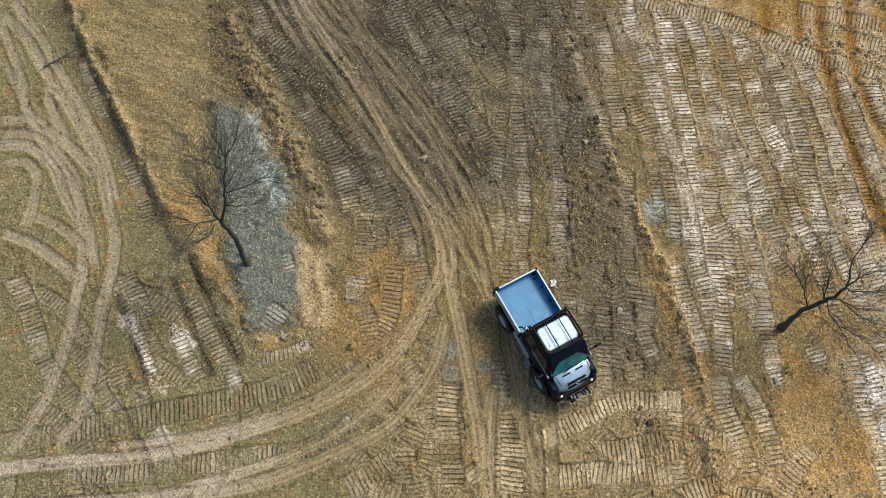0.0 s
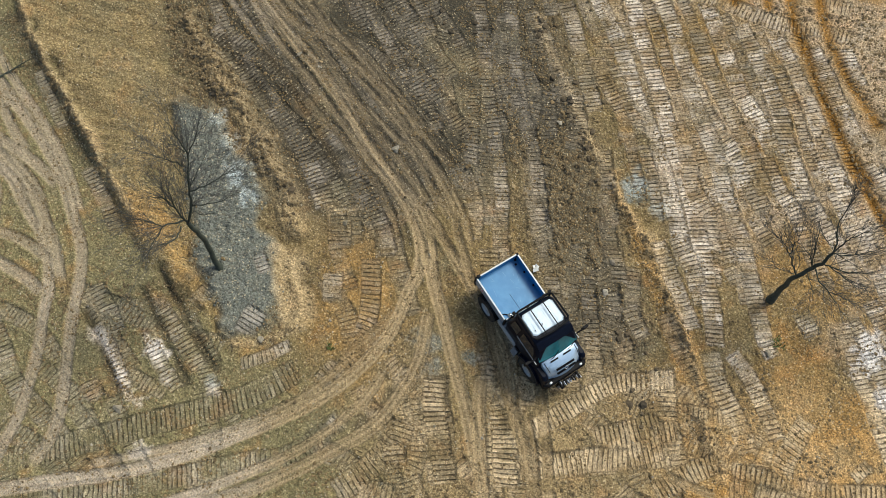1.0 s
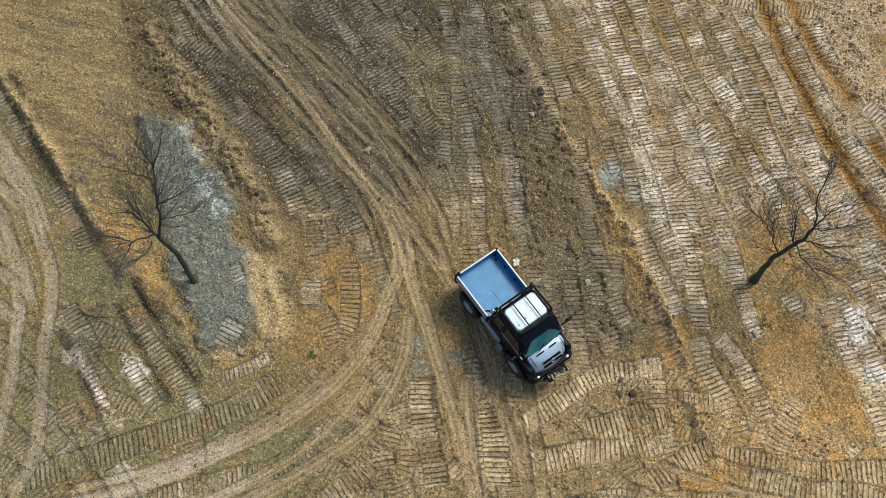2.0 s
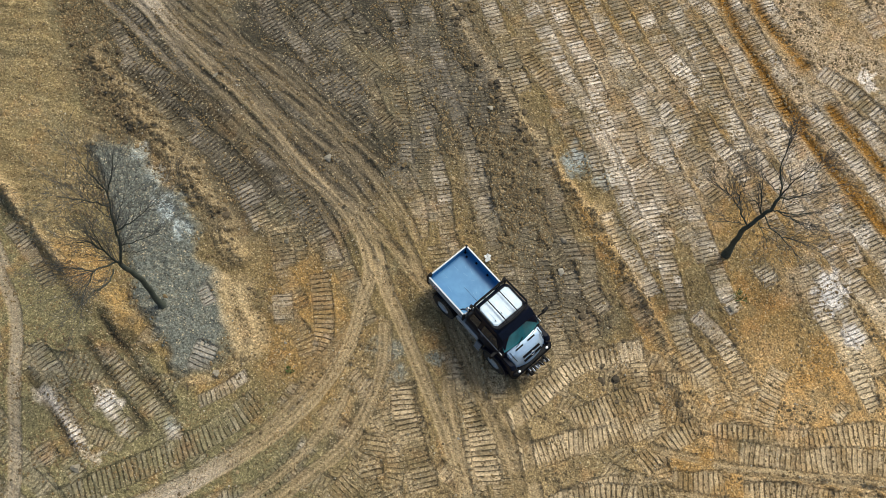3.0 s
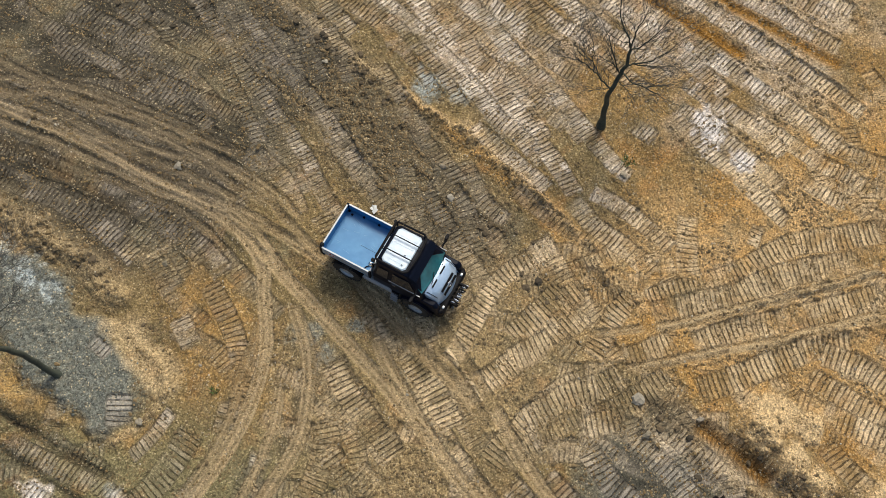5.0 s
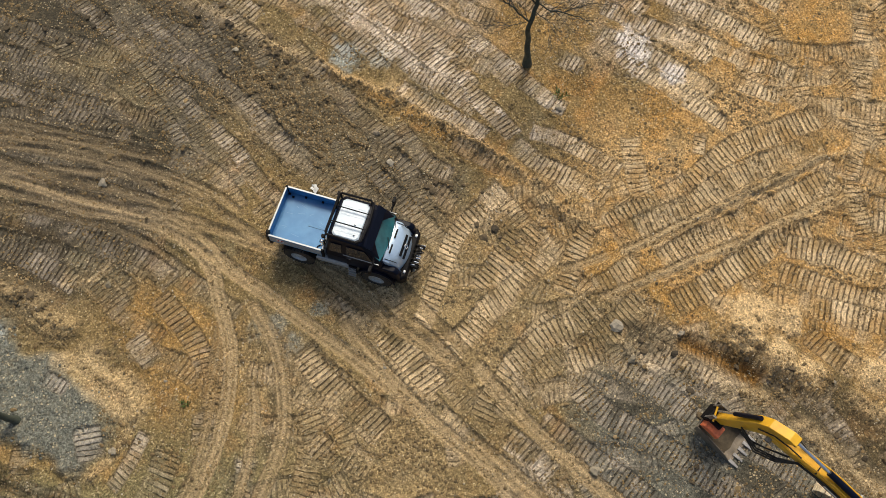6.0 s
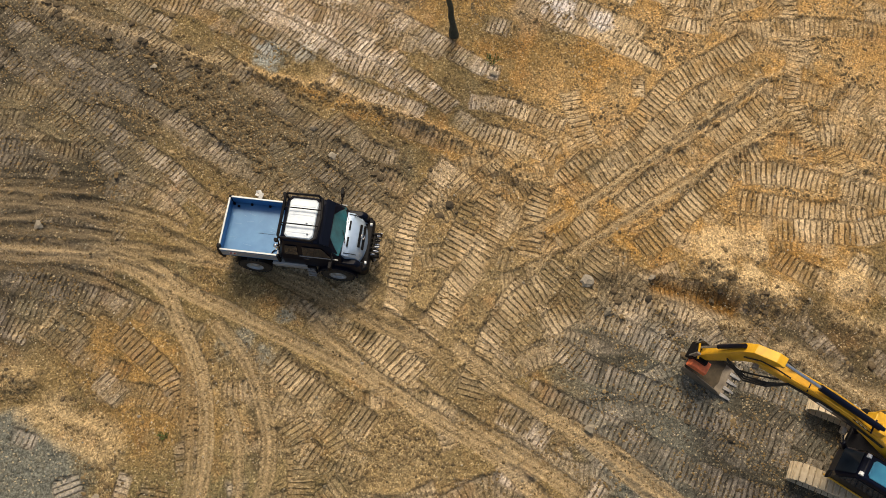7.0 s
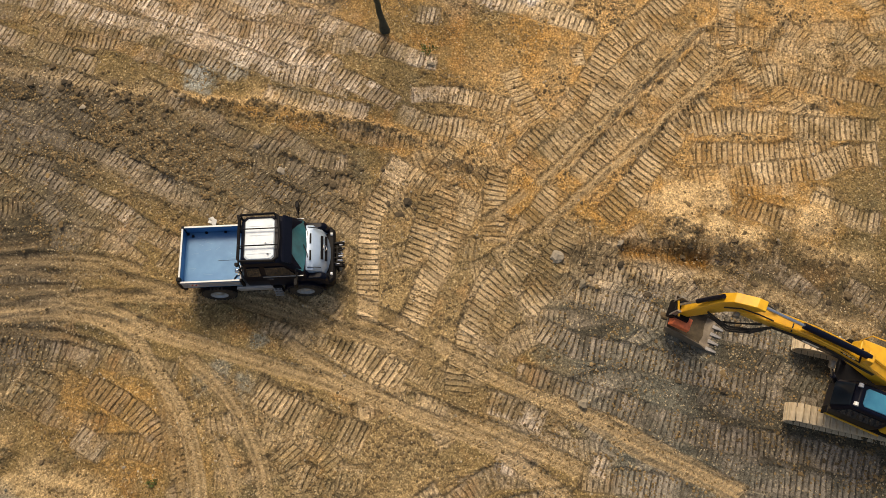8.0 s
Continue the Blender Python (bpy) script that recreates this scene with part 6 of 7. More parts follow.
def excavator():
    digger = thing("excavator", pose(3.59, -19.28, height(3.6, -19.3) - 0.02, 0, 0, 93.5), "yellow crawler excavator with its bucket resting on dark soil", "excavator")
    undercarriage = new("undercarriage")
    undercarriage.parent = digger
    undercarriage.matrix_basis = pose(0, 0, 0, 0, 0, 10.1)
    # one loop of track: shoes round two ends
    L, R = 1.82, 0.42
    run = 2 * (2 * L) + 2 * math.pi * R
    n = 46
    bm = bmesh.new()
    box(bm, -0.093, 0.093, -0.3, 0.3, -0.012, 0.02)
    box(bm, 0.05, 0.08, -0.3, 0.3, 0.02, 0.055)
    box(bm, -0.08, -0.055, -0.3, 0.3, 0.02, 0.045)
    first = None
    for side in (-1, 1):
        body = part("track_frame", loft(bmesh.new(), [oct_ring(0.16, -2.0, 2.0, 0.2, 0.1), oct_ring(0.72, -2.0, 2.0, 0.2, 0.1)]), SHOE, undercarriage, bevel=0.02)
        body.location = (0, side * 1.22, 0)
        for x in (-L, L):
            part("drive_wheel" if x < 0 else "idler_wheel", turned(bmesh.new(), [(0.0005, -0.12), (0.38, -0.12), (0.38, 0.12), (0.0005, 0.12)], (x, side * 1.22, 0.46), 20), SHOE, undercarriage)
        for k in range(n):
            d = run * (k + 0.5) / n
            if d < 2 * L:
                m = pose(-L + d, side * 1.22, 0.46 + R, 0, 0, 0)
            elif d < 2 * L + math.pi * R:
                a = (d - 2 * L) / R
                m = pose(L + R * math.sin(a), side * 1.22, 0.46 + R * math.cos(a), 0, math.degrees(a), 0)
            elif d < 4 * L + math.pi * R:
                m = pose(L - (d - 2 * L - math.pi * R), side * 1.22, 0.46 - R, 0, 180, 0)
            else:
                a = (d - 4 * L - math.pi * R) / R
                m = pose(-L - R * math.sin(a), side * 1.22, 0.46 - R * math.cos(a), 0, 180 + math.degrees(a), 0)
            if first is None:
                first = shoe = part("shoe", bm, SHOE, undercarriage)
            else:
                shoe = new("shoe", first.data)
                shoe.parent = undercarriage
            shoe.matrix_basis = m
    part("centre_frame", loft(bmesh.new(), [oct_ring(0.5, -0.9, 0.9, 1.0, 0.4), oct_ring(0.95, -0.7, 0.7, 0.7, 0.3)]), SHOE, undercarriage)
    part("slew_ring", tube(bmesh.new(), [(0, 0, 0.95), (0, 0, 1.1)], 0.62, 28), STEEL, digger)
    # black colour stands in for the deep shade between boom and cab
    part("platform", loft(bmesh.new(), [oct_ring(1.1, -1.9, 1.15, 1.3, 0.1), oct_ring(1.32, -1.9, 1.15, 1.3, 0.1)]), PLASTIC, digger, bevel=0.02)
    part("counterweight", loft(bmesh.new(), [oct_ring(1.15, -2.75, -1.92, 1.3, 0.35), oct_ring(2.15, -2.75, -1.92, 1.3, 0.35)]), YELLOW, digger, bevel=0.06)
    part("engine_cover", loft(bmesh.new(), [oct_ring(1.33, -1.9, -0.55, 1.26, 0.06), oct_ring(2.2, -1.9, -0.6, 1.2, 0.1)]), YELLOW, digger, bevel=0.04)
    part("tank_cover", loft(bmesh.new(), [oct_ring(1.33, -0.5, 0.95, 0.36, 0.05), oct_ring(1.95, -0.5, 0.9, 0.34, 0.06)]), YELLOW, digger, bevel=0.03).location = (0, -0.9, 0)
    rail = part("hand_rail", tube(bmesh.new(), [(0.9, -1.2, 1.9), (0.9, -1.2, 2.6), (-0.5, -1.2, 2.7), (-0.5, -1.2, 2.0)], 0.02, 6), YELLOW, digger)
    part("side_rail", tube(bmesh.new(), [(1.35, 1.36, 1.36), (-0.6, 1.4, 1.36)], 0.03, 6), YELLOW, digger)
    # cab
    cab = new("cab")
    cab.parent = digger
    cab.matrix_basis = pose(0.5, 0.86, 0)
    part("cab_shell", loft(bmesh.new(), [oct_ring(1.34, -0.85, 0.78, 0.48, 0.05), oct_ring(2.1, -0.85, 0.86, 0.5, 0.08), oct_ring(2.9, -0.8, 0.55, 0.45, 0.1), oct_ring(3.0, -0.72, 0.42, 0.38, 0.1)]), NAVY, cab, "dark cab", 0.03)
    part("roof_hatch", loft(bmesh.new(), [oct_ring(3.004, -0.62, 0.3, 0.3, 0.08), oct_ring(3.035, -0.6, 0.28, 0.28, 0.08)]), SKYLIGHT, cab, "teal roof hatch glass", 0.01)
    part("windscreen", panel(bmesh.new(), [(0.875, -0.38, 2.12), (0.875, 0.38, 2.12), (0.58, 0.36, 2.86), (0.58, -0.36, 2.86)], 0.012), DARK_GLASS, cab)
    for y in (-1, 1):
        c = [(-0.6, y * 0.502, 2.12), (0.7, y * 0.502, 2.12), (0.5, y * 0.462, 2.8), (-0.6, y * 0.462, 2.8)]
        part("side_window", panel(bmesh.new(), c if y < 0 else c[::-1], 0.01), DARK_GLASS, cab)
    for y in (-0.3, 0.3):
        part("cab_lamp", turned(bmesh.new(), [(0.0005, -0.06), (0.07, -0.06), (0.08, 0.05), (0.0005, 0.06)], (0.48, y, 3.0), 12), LAMP, cab)
    part("mirror", loft(bmesh.new(), [oct_ring(2.2, 1.55, 1.6, 0.12, 0.02), oct_ring(2.5, 1.55, 1.6, 0.12, 0.02)]), PLASTIC, digger).location = (0, 1.52, 0)
    # boom
    tops = [(0.1, 2.95), (1.3, 3.75), (2.3, 4.12), (3.2, 4.3), (4.7, 4.22), (5.5, 4.1)]
    bots = [(0.35, 2.45), (1.6, 3.33), (2.6, 3.72), (3.4, 3.82), (4.5, 3.84), (5.4, 3.82)]
    boom = part("boom", girder(bmesh.new(), 0.0, tops, bots, 0.21), YELLOW, digger, "yellow bent box-section boom", 0.02)
    part("boom_stripe", panel(bmesh.new(), [(1.75, 0.213, 3.45), (3.6, 0.213, 3.78), (3.5, 0.213, 3.98), (2.1, 0.213, 3.78)][::-1], 0.004), NAVY, boom, "dark painted stripe")
    part("logo_plate", panel(bmesh.new(), [(2.75, 0.22, 3.72), (3.3, 0.22, 3.8), (3.3, 0.22, 4.0), (2.8, 0.22, 3.94)][::-1], 0.004), WHITE_MARK, boom, "plain white marking")
    part("marking_field", panel(bmesh.new(), [(1.62, 0.1, 3.872), (2.26, 0.1, 4.109), (2.26, 0.205, 4.109), (1.62, 0.205, 3.872)], 0.004), NAVY, boom, "dark painted field")
    for k in range(3):
        x = 1.72 + 0.16 * k
        z = 3.753 + 0.37 * (x - 1.3)
        part("marking_bar", panel(bmesh.new(), [(x, 0.115, z), (x + 0.1, 0.115, z + 0.037), (x + 0.13, 0.195, z + 0.048), (x + 0.03, 0.195, z + 0.011)], 0.008), WHITE_MARK, boom)
    for y in (-0.16, 0.16):
        part("feed_pipe", tube(bmesh.new(), [(0.2, y, 3.08), (1.3, y, 3.8), (2.3, y, 4.17), (3.2, y, 4.35), (4.6, y, 4.28)], 0.026, 6), YELLOW, boom)
        part("hose", tube(bmesh.new(), [(4.4, y, 4.35), (4.9, y * 1.3, 4.55), (5.4, y * 1.4, 4.5), (5.75, y * 1.2, 3.9)], 0.022, 6), RUBBER, boom)
        part("hose", tube(bmesh.new(), [(4.6, 0.28, 4.0 + y * 0.3), (5.2, 0.42, 3.6), (5.6, 0.4, 3.0 + y * 0.5), (5.9, 0.25, 2.6)], 0.024, 6), RUBBER, boom)
        part("hose", tube(bmesh.new(), [(0.3, y, 3.1), (-0.1, y * 1.3, 3.2), (-0.5, y * 1.4, 2.5)], 0.03, 6), RUBBER, boom)
    for k in range(3):
        part("hose", tube(bmesh.new(), [(0.9, 0.235, 3.42 - 0.05 * k), (2.4, 0.24, 4.02 - 0.06 * k), (3.3, 0.24, 4.16 - 0.06 * k), (4.3, 0.26, 4.1 - 0.07 * k)], 0.018, 6), RUBBER, boom)
        part("hose", tube(bmesh.new(), [(4.3, 0.26, 4.1 - 0.07 * k), (4.8, 0.5 + 0.06 * k, 3.85), (5.35, 0.55 + 0.07 * k, 3.4), (5.75, 0.36, 3.15 - 0.1 * k), (5.95, 0.2, 2.9)], 0.03, 6), RUBBER, boom)
        part("clamp", tube(bmesh.new(), [(1.6 + 1.1 * k, -0.23, 3.93 + 0.16 * k), (1.6 + 1.1 * k, 0.23, 3.93 + 0.16 * k)], 0.03, 6), NAVY, boom)
    for y in (-0.4, 0.4):
        ram = part("lift_ram", tube(bmesh.new(), [(1.05, y, 1.45), (1.6, y, 2.3)], 0.085, 12), NAVY, digger)
        part("rod", tube(bmesh.new(), [(1.6, y, 2.3), (2.1, y, 3.3)], 0.05, 10), CHROME, ram)
        part("ram_eye", tube(bmesh.new(), [(2.1, y - 0.1, 3.35), (2.1, y + 0.1, 3.35)], 0.1, 10), STEEL, ram)
    ram = part("stick_ram", tube(bmesh.new(), [(1.4, 0, 4.12), (3.6, 0, 4.52)], 0.1, 14), NAVY, digger, "dark hydraulic ram on the boom")
    part("rod", tube(bmesh.new(), [(3.6, 0, 4.52), (4.85, 0, 4.74)], 0.055, 12), CHROME, ram, "bright ram rod")
    part("ram_eye", tube(bmesh.new(), [(4.9, -0.14, 4.75), (4.9, 0.14, 4.75)], 0.1, 12), NAVY, ram)
    part("ram_bracket", plate(bmesh.new(), [(1.2, 3.7), (1.6, 3.85), (1.5, 4.2), (1.3, 4.2)], -0.16, 0.16), YELLOW, ram, bevel=0.02)
    # stick
    stick = part("stick", plate(bmesh.new(), [(4.82, 4.85), (5.1, 4.9), (5.7, 4.6), (5.95, 4.1), (6.5, 1.6), (6.5, 1.2), (6.35, 1.15), (6.2, 1.45), (5.6, 3.4), (5.3, 3.95), (4.98, 4.5)], -0.16, 0.16), YELLOW, digger, "yellow dipper stick", 0.02)
    part("pivot_pin", tube(bmesh.new(), [(5.35, -0.34, 3.95), (5.35, 0.34, 3.95)], 0.09, 12), STEEL, stick)
    bram = part("bucket_ram", tube(bmesh.new(), [(5.95, 0, 4.3), (6.35, 0, 2.9)], 0.075, 12), NAVY, digger)
    part("rod", tube(bmesh.new(), [(6.35, 0, 2.9), (6.62, 0, 1.95)], 0.045, 10), CHROME, bram)
    for y in (-0.24, 0.24):
        part("tipping_link", plate(bmesh.new(), [(6.55, 2.0), (6.68, 2.0), (6.75, 1.2), (6.62, 1.15)], y - 0.03, y + 0.03), STEEL, digger)
    part("guard_tube", tube(bmesh.new(), [(6.7, -0.15, 1.75), (6.5, 0.3, 1.6)], 0.035, 8), YELLOW, digger)
    part("coupler", plate(bmesh.new(), [(5.95, 1.2), (6.55, 1.3), (6.66, 0.98), (5.95, 0.88)], 0.1, 0.52), ORANGE, digger, "worn orange quick coupler", 0.03)
    part("coupler_body", plate(bmesh.new(), [(6.12, 1.42), (6.68, 1.45), (6.82, 1.0), (6.12, 1.1)], -0.3, 0.3), PLASTIC, digger, bevel=0.02)
    # bucket: a curved shell between two cheeks, open to the machine
    outer = [(4.95, 0.06), (5.5, 0.02), (6.05, 0.06), (6.45, 0.25), (6.65, 0.55), (6.68, 0.9)]
    inner = [(6.64, 0.9), (6.6, 0.57), (6.42, 0.3), (6.04, 0.11), (5.5, 0.07), (4.95, 0.1)]
    yb = 0.0
    bucket = part("bucket", plate(bmesh.new(), outer + inner, yb - 0.58, yb + 0.58), BUCKET, digger, "worn steel digging bucket with five teeth", 0.008)
    for y in (-0.6, 0.57):
        part("cheek", plate(bmesh.new(), [(4.98, 0.06), (5.5, 0.02), (6.05, 0.06), (6.45, 0.25), (6.65, 0.55), (6.68, 0.9), (6.1, 0.78), (5.3, 0.42)], yb + y, yb + y + 0.035), BUCKET, bucket, bevel=0.006)
    # dark lumpy sheet added in place of the shade deep in the bucket
    shade_bm = bmesh.new()
    rows = [[(x, y, z + 0.035 * noise.noise(Vector((x * 4, y * 4, 3.0)))) for x, z in ((5.25, 0.075), (5.5, 0.12), (5.9, 0.18), (6.25, 0.3), (6.5, 0.48), (6.6, 0.7))] for y in (-0.57, -0.3, -0.05, 0.2, 0.4, 0.56)]
    part("shade_lining", loft(shade_bm, rows, closed=False), BUCKET_SHADE, bucket, "dark lining that stands in for shade inside the bucket")
    for k in range(5):
        y = yb - 0.54 + 0.27 * k
        part("tooth", loft(bmesh.new(), [[(5.05, y - 0.06, 0.03), (5.05, y + 0.06, 0.03), (5.05, y + 0.06, 0.15), (5.05, y - 0.06, 0.15)], [(4.85, y - 0.05, 0.03), (4.85, y + 0.05, 0.03), (4.85, y + 0.05, 0.13), (4.85, y - 0.05, 0.13)], [(4.66, y - 0.03, 0.05), (4.66, y + 0.03, 0.05), (4.66, y + 0.03, 0.08), (4.66, y - 0.03, 0.08)]]), TOOTH, bucket, "bright worn steel tooth")
    return digger


excavator()


# ---- stones and clods lying on the soil ----
def soil_lump(name, tones, rough=0.9):
    """Earth or stone whose tone differs from piece to piece."""
    m = bpy.data.materials.new(name)
    m.use_nodes = True
    nt = m.node_tree
    bsdf = nt.nodes["Principled BSDF"]
    bsdf.inputs["Roughness"].default_value = rough
    bsdf.inputs["Specular IOR Level"].default_value = 0.3
    geo, info = nt.nodes.new("ShaderNodeNewGeometry"), nt.nodes.new("ShaderNodeObjectInfo")
    add = nt.nodes.new("ShaderNodeMath")
    add.operation = "ADD"
    frac = nt.nodes.new("ShaderNodeMath")
    frac.operation = "FRACT"
    nt.links.new(geo.outputs["Random Per Island"], add.inputs[0])
    nt.links.new(info.outputs["Random"], add.inputs[1])
    nt.links.new(add.outputs[0], frac.inputs[0])
    ramp = nt.nodes.new("ShaderNodeValToRGB")
    while len(ramp.color_ramp.elements) < len(tones):
        ramp.color_ramp.elements.new(0.5)
    for k, tone in enumerate(tones):
        ramp.color_ramp.elements[k].position = k / (len(tones) - 1)
        ramp.color_ramp.elements[k].color = (*tone, 1)
    nt.links.new(frac.outputs[0], ramp.inputs[0])
    n = node(nt, "ShaderNodeTexNoise", Scale=14.0, Detail=5.0)
    nt.links.new(geo.outputs["Position"], n.inputs["Vector"])
    mix = nt.nodes.new("ShaderNodeMix")
    mix.data_type, mix.blend_type = "RGBA", "MULTIPLY"
    mix.inputs["Factor"].default_value = 0.5
    nt.links.new(ramp.outputs[0], mix.inputs["A"])
    nt.links.new(n.outputs["Fac"], mix.inputs["B"])
    nt.links.new(mix.outputs["Result"], bsdf.inputs["Base Color"])
    return m


STONE = soil_lump("stone", [(0.4, 0.34, 0.25), (0.3, 0.25, 0.17), (0.46, 0.41, 0.33), (0.26, 0.21, 0.15)])
CLOD = soil_lump("clod", [(0.26, 0.18, 0.092), (0.15, 0.108, 0.06), (0.36, 0.25, 0.125), (0.13, 0.098, 0.056), (0.24, 0.165, 0.082), (0.47, 0.345, 0.19)])


def rock_mesh(name, seed, material, level=2):
    rng = random.Random(seed)
    bm = bmesh.new()
    bmesh.ops.create_icosphere(bm, subdivisions=level, radius=1.0)
    off = Vector((rng.uniform(0, 50), rng.uniform(0, 50), rng.uniform(0, 50)))
    for v in bm.verts:
        v.co *= 0.7 + 0.5 * noise.noise(v.co * 0.9 + off) + 0.3 * noise.noise(v.co * 2.6 + off) + 0.12 * rng.random()
        v.co.z *= 0.55
    mesh = bpy.data.meshes.new(name)
    bm.to_mesh(mesh)
    bm.free()
    mesh.materials.append(material)
    return mesh


rng = random.Random(17)
stones = [rock_mesh("stone", k, STONE) for k in range(5)]
clods = [rock_mesh("clod", 20 + k, CLOD) for k in range(5)]
WORKED = ((-4, 4, -3, 19), (-13, -2, 4, 19), (-15, -9, 0, 16), (0, 8, -22, -8), (-24, -14, -7, 3), (5, 21, -16, 3), (-10, 4, -13, 0), (3, 19, 0, 18))


def lie(name, mesh, x, y, r, label, group):
    ob = new(name, mesh)
    ob.matrix_world = pose(x, y, height(x, y) + 0.12 * r, rng.uniform(-20, 20), rng.uniform(-20, 20), rng.uniform(0, 360)) @ Matrix.Diagonal((r, r * rng.uniform(0.7, 1.1), r * rng.uniform(0.7, 1.0), 1))
    return tagged(ob, label, name, group)


# single stones that stand out
for x, y, r in ((-18.0, -1.8, 0.24), (-6.6, 8.9, 0.22), (1.85, 1.95, 0.2), (-10.9, 13.9, 0.2), (-0.85, -11.3, 0.2), (3.4, -8.4, 0.32), (8.2, -0.9, 0.22), (-8.9, 5.6, 0.14), (-12.4, 0.7, 0.18), (2.3, 3.2, 0.16), (0.7, 9.8, 0.14), (-2.0, 5.6, 0.12), (2.9, -9.6, 0.22), (4.9, -10.2, 0.2)):
    lie("stone", stones[rng.randrange(5)], x, y, r, "pale weathered stone lying on the churned soil", "stones on the soil")
for _ in range(110):
    x0, x1, y0, y1 = rng.choice(WORKED)
    lie("stone", stones[rng.randrange(5)], rng.uniform(x0, x1), rng.uniform(y0, y1), rng.uniform(0.04, 0.09), "small pale stone half sunk in the soil", "stones on the soil")
DARK_CLOD = soil_lump("dark_clod", [(0.1, 0.078, 0.05), (0.17, 0.125, 0.075), (0.075, 0.06, 0.042), (0.24, 0.175, 0.1)])
dark_clods = [rock_mesh("clod", 40 + k, DARK_CLOD) for k in range(5)]
for a, b, wide, n in (((-16.9, 16.8), (-14.6, 11.4), 0.7, 34), ((0.2, 17.0), (0.2, 14.3), 0.3, 26), ((1.0, 12.4), (2.2, 7.0), 0.35, 60), ((1.6, 1.0), (3.1, -1.0), 0.45, 24), ((2.0, -2.5), (3.0, -3.4), 0.4, 14),
                      ((3.8, -9.4), (3.7, -12.0), 0.35, 16), ((6.2, -14.4), (6.6, -18.0), 0.5, 22), ((-5.5, 17.2), (-3.0, 14.1), 0.6, 26), ((-11.8, 8.3), (-10.6, 3.8), 0.35, 14), ((5.3, -11.1), (7.2, -15.5), 0.4, 16), ((0.9, -13.2), (1.6, -15.5), 0.35, 14)):
    for _ in range(n):
        f = rng.random()
        lie("clod", dark_clods[rng.randrange(5)], a[0] + (b[0] - a[0]) * f + rng.gauss(0, wide), a[1] + (b[1] - a[1]) * f + rng.gauss(0, wide), 0.05 + 0.15 * rng.random() ** 2, "dark damp clod of earth turned up by the machines", "clods of earth")
for _ in range(90):
    x0, x1, y0, y1 = rng.choice(WORKED[:4] + ((-1, 3, 0, 19), (3, 5.5, -18, -9), (-2, 2.5, 4, 16)))
    lie("clod", clods[rng.randrange(5)], rng.uniform(x0, x1), rng.uniform(y0, y1), rng.uniform(0.05, 0.15), "broken clod of brown earth on the soil", "clods of earth")
# the white scrap near the wheel tracks
bm = bmesh.new()
for px, py, a, w, d in ((0.0, 0.0, 0.3, 0.13, 0.07), (0.07, 0.1, 1.2, 0.1, 0.06), (-0.06, 0.13, 2.0, 0.07, 0.05), (0.03, 0.2, 0.8, 0.05, 0.04)):
    ca, sa = math.cos(a), math.sin(a)
    panel(bm, [(px + u * ca - v * sa, py + u * sa + v * ca, h) for u, v, h in ((-w, -d, 0.03), (w * 0.8, -d * 1.2, 0.07), (w, d * 0.7, 0.11), (-w * 0.7, d, 0.05))], 0.012)
scrap = part("litter", bm, WHITE_MARK)
scrap.location = (-0.97, 3.04, height(-0.97, 3.04) + 0.02)
tagged(scrap, "crumpled white scrap of plastic on the soil", "litter")


def rubble(name, n, lo, hi, seed, label, even, material, where):
    """Uncountable crumbs of earth strewn over the sheet, thickest where it is rough."""
    g = np.random.default_rng(seed)
    x, y = g.uniform(-26.5, 21.5, n * 12), g.uniform(-21.5, 20.5, n * 12)
    i, j = np.searchsorted(GX, x), np.searchsorted(GY, y)
    keep = g.random(n * 12) < where[i, j] * (np.clip((rough_amp[i, j] - 0.03) * 9.0, 0.02, 1.0) * (1 - even) + even * (0.12 + 0.88 * smooth(0.5, 0.68, lattice(x, y, 0.8, 900 + seed))))
    x, y, i, j = x[keep][:n], y[keep][:n], i[keep][:n], j[keep][:n]
    z = Z[i, j]
    n = len(x)
    base = np.array([(1, 0, 0), (0.31, 0.95, 0), (-0.81, 0.59, 0), (-0.81, -0.59, 0), (0.31, -0.95, 0), (0, 0, 1.1)])
    r = lo + (hi - lo) * g.random(n) ** 3
    jit = g.uniform(0.65, 1.3, (n, 6, 3))
    turn = g.uniform(0, 2 * np.pi, n)
    p = base[None] * jit * r[:, None, None]
    px = p[..., 0] * np.cos(turn)[:, None] - p[..., 1] * np.sin(turn)[:, None]
    py = p[..., 0] * np.sin(turn)[:, None] + p[..., 1] * np.cos(turn)[:, None]
    co = np.stack([px + x[:, None], py + y[:, None], p[..., 2] + (z - 0.1 * r)[:, None]], -1)
    tri = np.array([(k, (k + 1) % 5, 5) for k in range(5)])
    faces = (tri[None] + 6 * np.arange(n)[:, None, None]).reshape(-1, 3)
    mesh = bpy.data.meshes.new(name)
    mesh.vertices.add(6 * n)
    mesh.vertices.foreach_set("co", co.ravel().astype(np.float32))
    mesh.loops.add(faces.size)
    mesh.loops.foreach_set("vertex_index", faces.ravel().astype(np.int32))
    mesh.polygons.add(len(faces))
    mesh.polygons.foreach_set("loop_start", np.arange(0, faces.size, 3, dtype=np.int32))
    mesh.update(calc_edges=True)
    mesh.materials.append(material)
    return tagged(new(name, mesh), label, "rubble", kind="stuff")


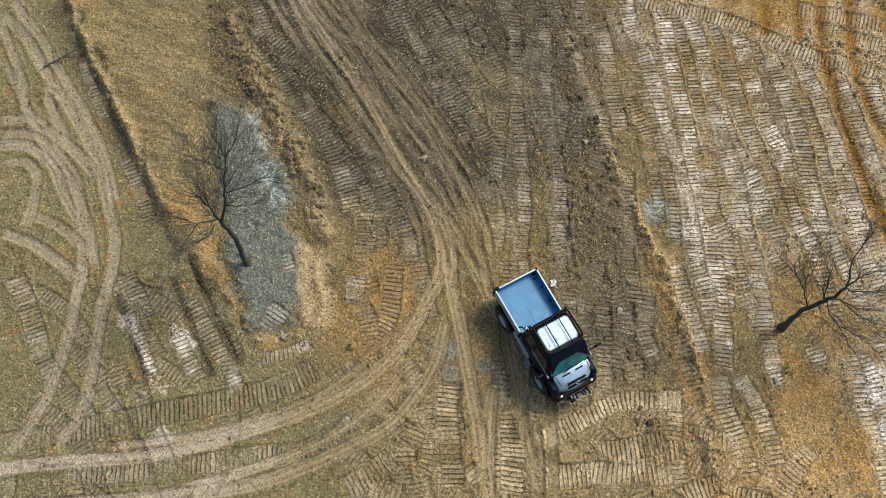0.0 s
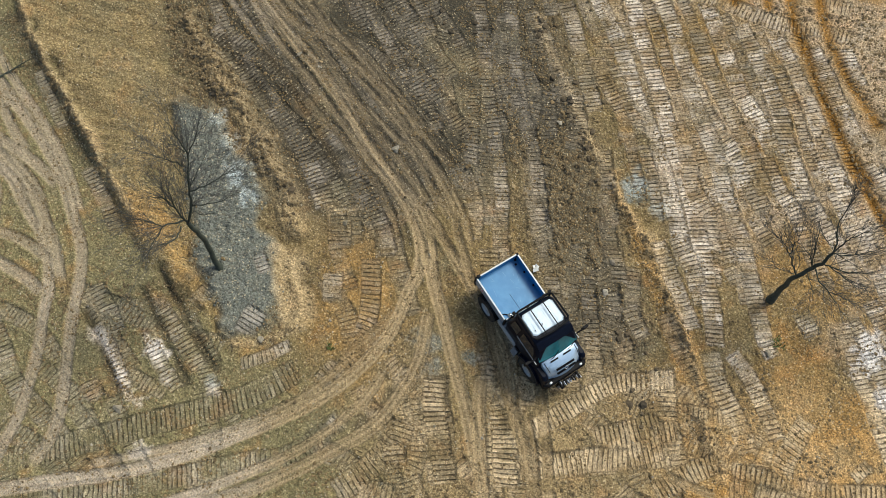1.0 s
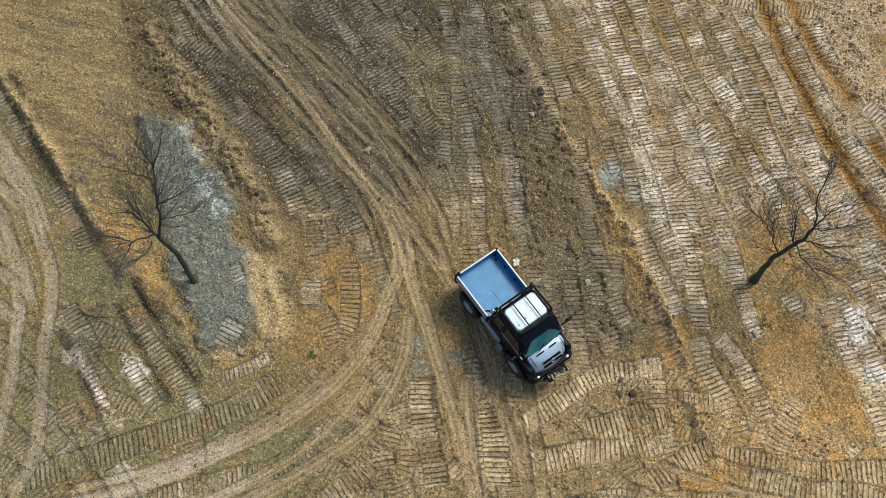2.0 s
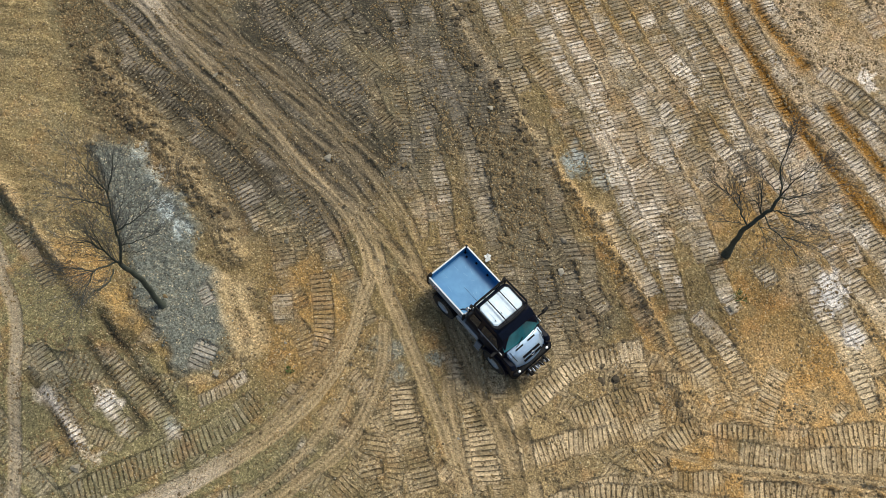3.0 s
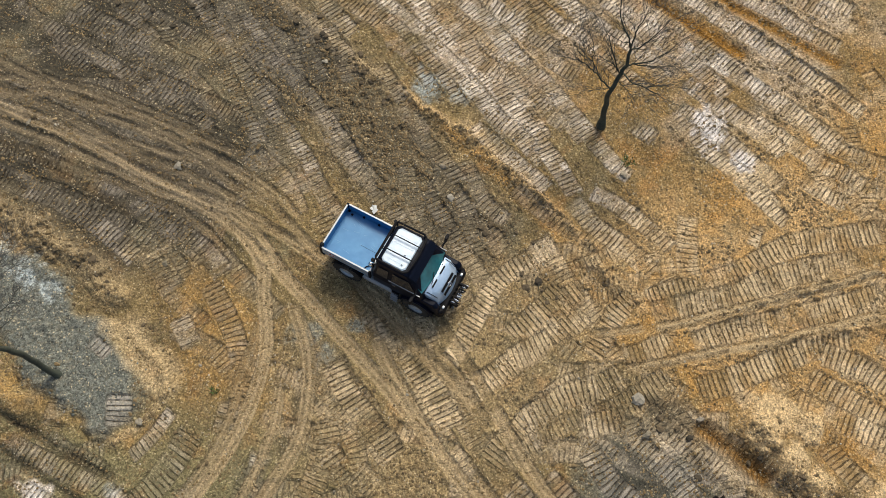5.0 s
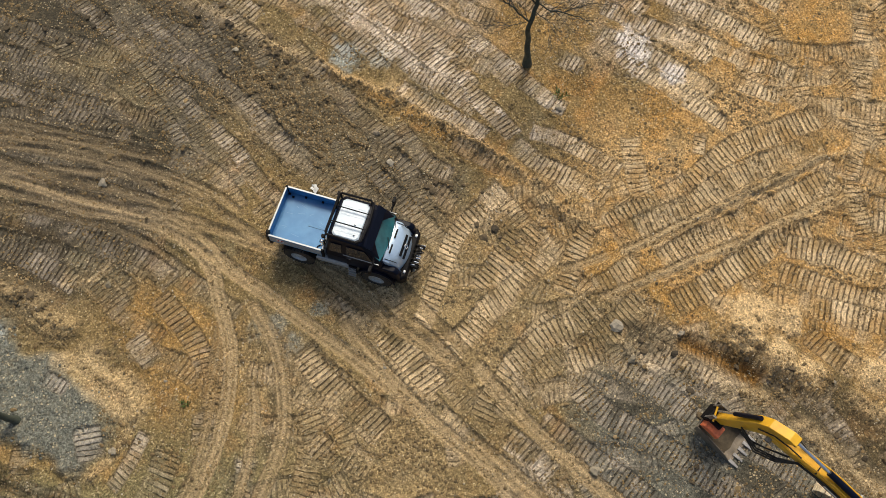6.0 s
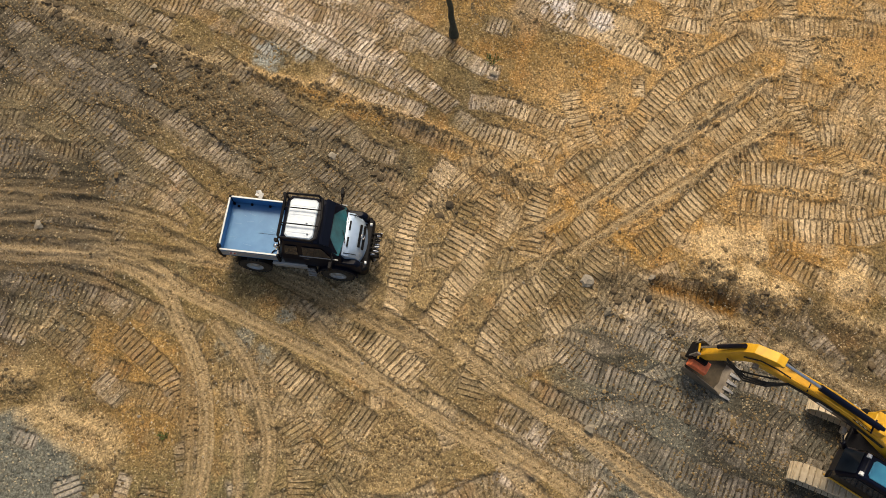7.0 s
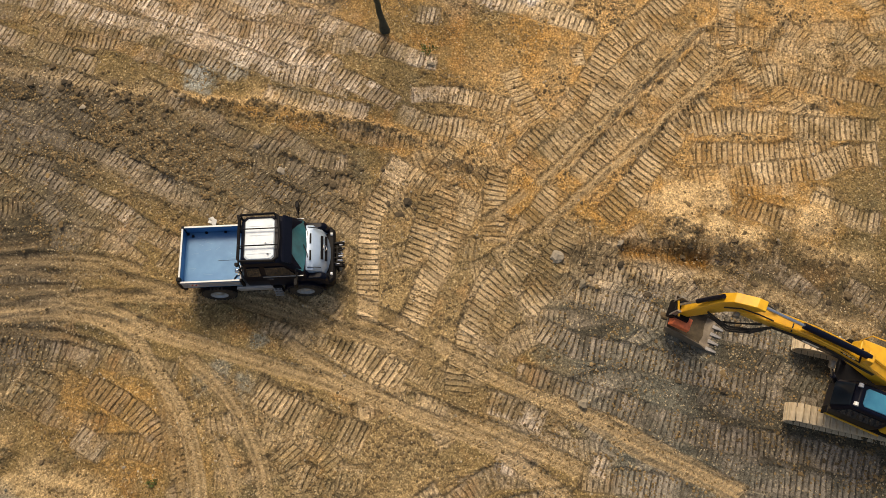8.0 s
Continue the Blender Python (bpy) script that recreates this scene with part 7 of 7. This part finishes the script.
PEBBLE = soil_lump("pebble", [(0.58, 0.47, 0.31), (0.36, 0.27, 0.16), (0.72, 0.63, 0.48), (0.11, 0.085, 0.055), (0.46, 0.35, 0.21)])
EARTH = soil_lump("earth_crumb", [(0.34, 0.225, 0.1), (0.22, 0.15, 0.07), (0.46, 0.32, 0.16), (0.15, 0.105, 0.052), (0.38, 0.26, 0.12)])
rubble("crumbs", 45000, 0.018, 0.085, 3, "loose crumbs of brown earth", 0.0, CLOD, 1 - grey_island)
rubble("crumbs", 100000, 0.014, 0.055, 13, "fine loose crumbs of brown earth", 0.8, EARTH, 1 - grey_island)
GREY_CRUMB = soil_lump("grey_crumb", [(0.17, 0.175, 0.15), (0.1, 0.105, 0.09), (0.27, 0.28, 0.25), (0.14, 0.13, 0.1)])
rubble("grey_crumbs", 9000, 0.018, 0.075, 33, "loose crumbs of grey clay", 0.9, GREY_CRUMB, grey_island)
rubble("loose_clods", 9500, 0.03, 0.09, 23, "loose dark and brown clods of earth", 0.0, CLOD, 1 - grey_island)
rubble("pebbles", 40000, 0.014, 0.042, 8, "pale pebbles strewn over the soil", 1.0, PEBBLE, 1 - grey_island)


# a dead branch dropped beside the bank, and weeds at the edge of the site
bm = bmesh.new()
tube(bm, [(0, 0, 0.05), (0.5, 0.25, 0.12), (1.0, 0.62, 0.1), (1.5, 0.8, 0.25)], [0.045, 0.035, 0.025, 0.01], 6)
for a, b in (((0.5, 0.25, 0.12), (0.2, 0.9, 0.2)), ((0.8, 0.47, 0.1), (1.5, 0.3, 0.2)), ((0.5, 0.25, 0.12), (0.9, -0.3, 0.15)), ((1.0, 0.62, 0.1), (0.9, 1.3, 0.2)), ((0.2, 0.1, 0.06), (-0.3, -0.5, 0.1))):
    mid = Vector(a).lerp(Vector(b), 0.5) + Vector((0.05, 0.04, 0.05))
    tube(bm, [a, mid, b], [0.022, 0.014, 0.006], 5)
branch = part("fallen_branch", bm, BARK)
branch.location = (-24.5, 13.4, height(-24.5, 13.4))
tagged(branch, "dead bare branch lying on the churned soil", "branch")
GRASS = mat("weed_green", (0.06, 0.11, 0.025), 0.7, scale=6.0, second=(0.11, 0.13, 0.035))


def weeds(x, y, radius, n, seed):
    r = random.Random(seed)
    bm = bmesh.new()
    for _ in range(n):
        a, d = r.uniform(0, 6.283), radius * math.sqrt(r.random())
        p = Vector((x + d * math.cos(a), y + d * math.sin(a), 0))
        p.z = height(p.x, p.y)
        b, h, w = r.uniform(0, 6.283), r.uniform(0.08, 0.22), r.uniform(0.012, 0.03)
        u = Vector((math.cos(b), math.sin(b), 0))
        lean = Vector((-u.y, u.x, 0)) * r.uniform(-0.12, 0.12)
        v = [bm.verts.new(q) for q in (p - u * w, p + u * w, p + u * w * 0.6 + lean + Vector((0, 0, h * 0.7)), p + lean * 1.8 + Vector((0, 0, h)))]
        bm.faces.new(v)
    return tagged(part("weeds", bm, GRASS), "patch of low green weeds on the soil", "weeds", kind="stuff")


weeds(15.6, 17.7, 0.9, 260, 1)
weeds(-9.56, 0.2, 0.14, 30, 2)
weeds(8.75, -0.5, 0.3, 40, 3)
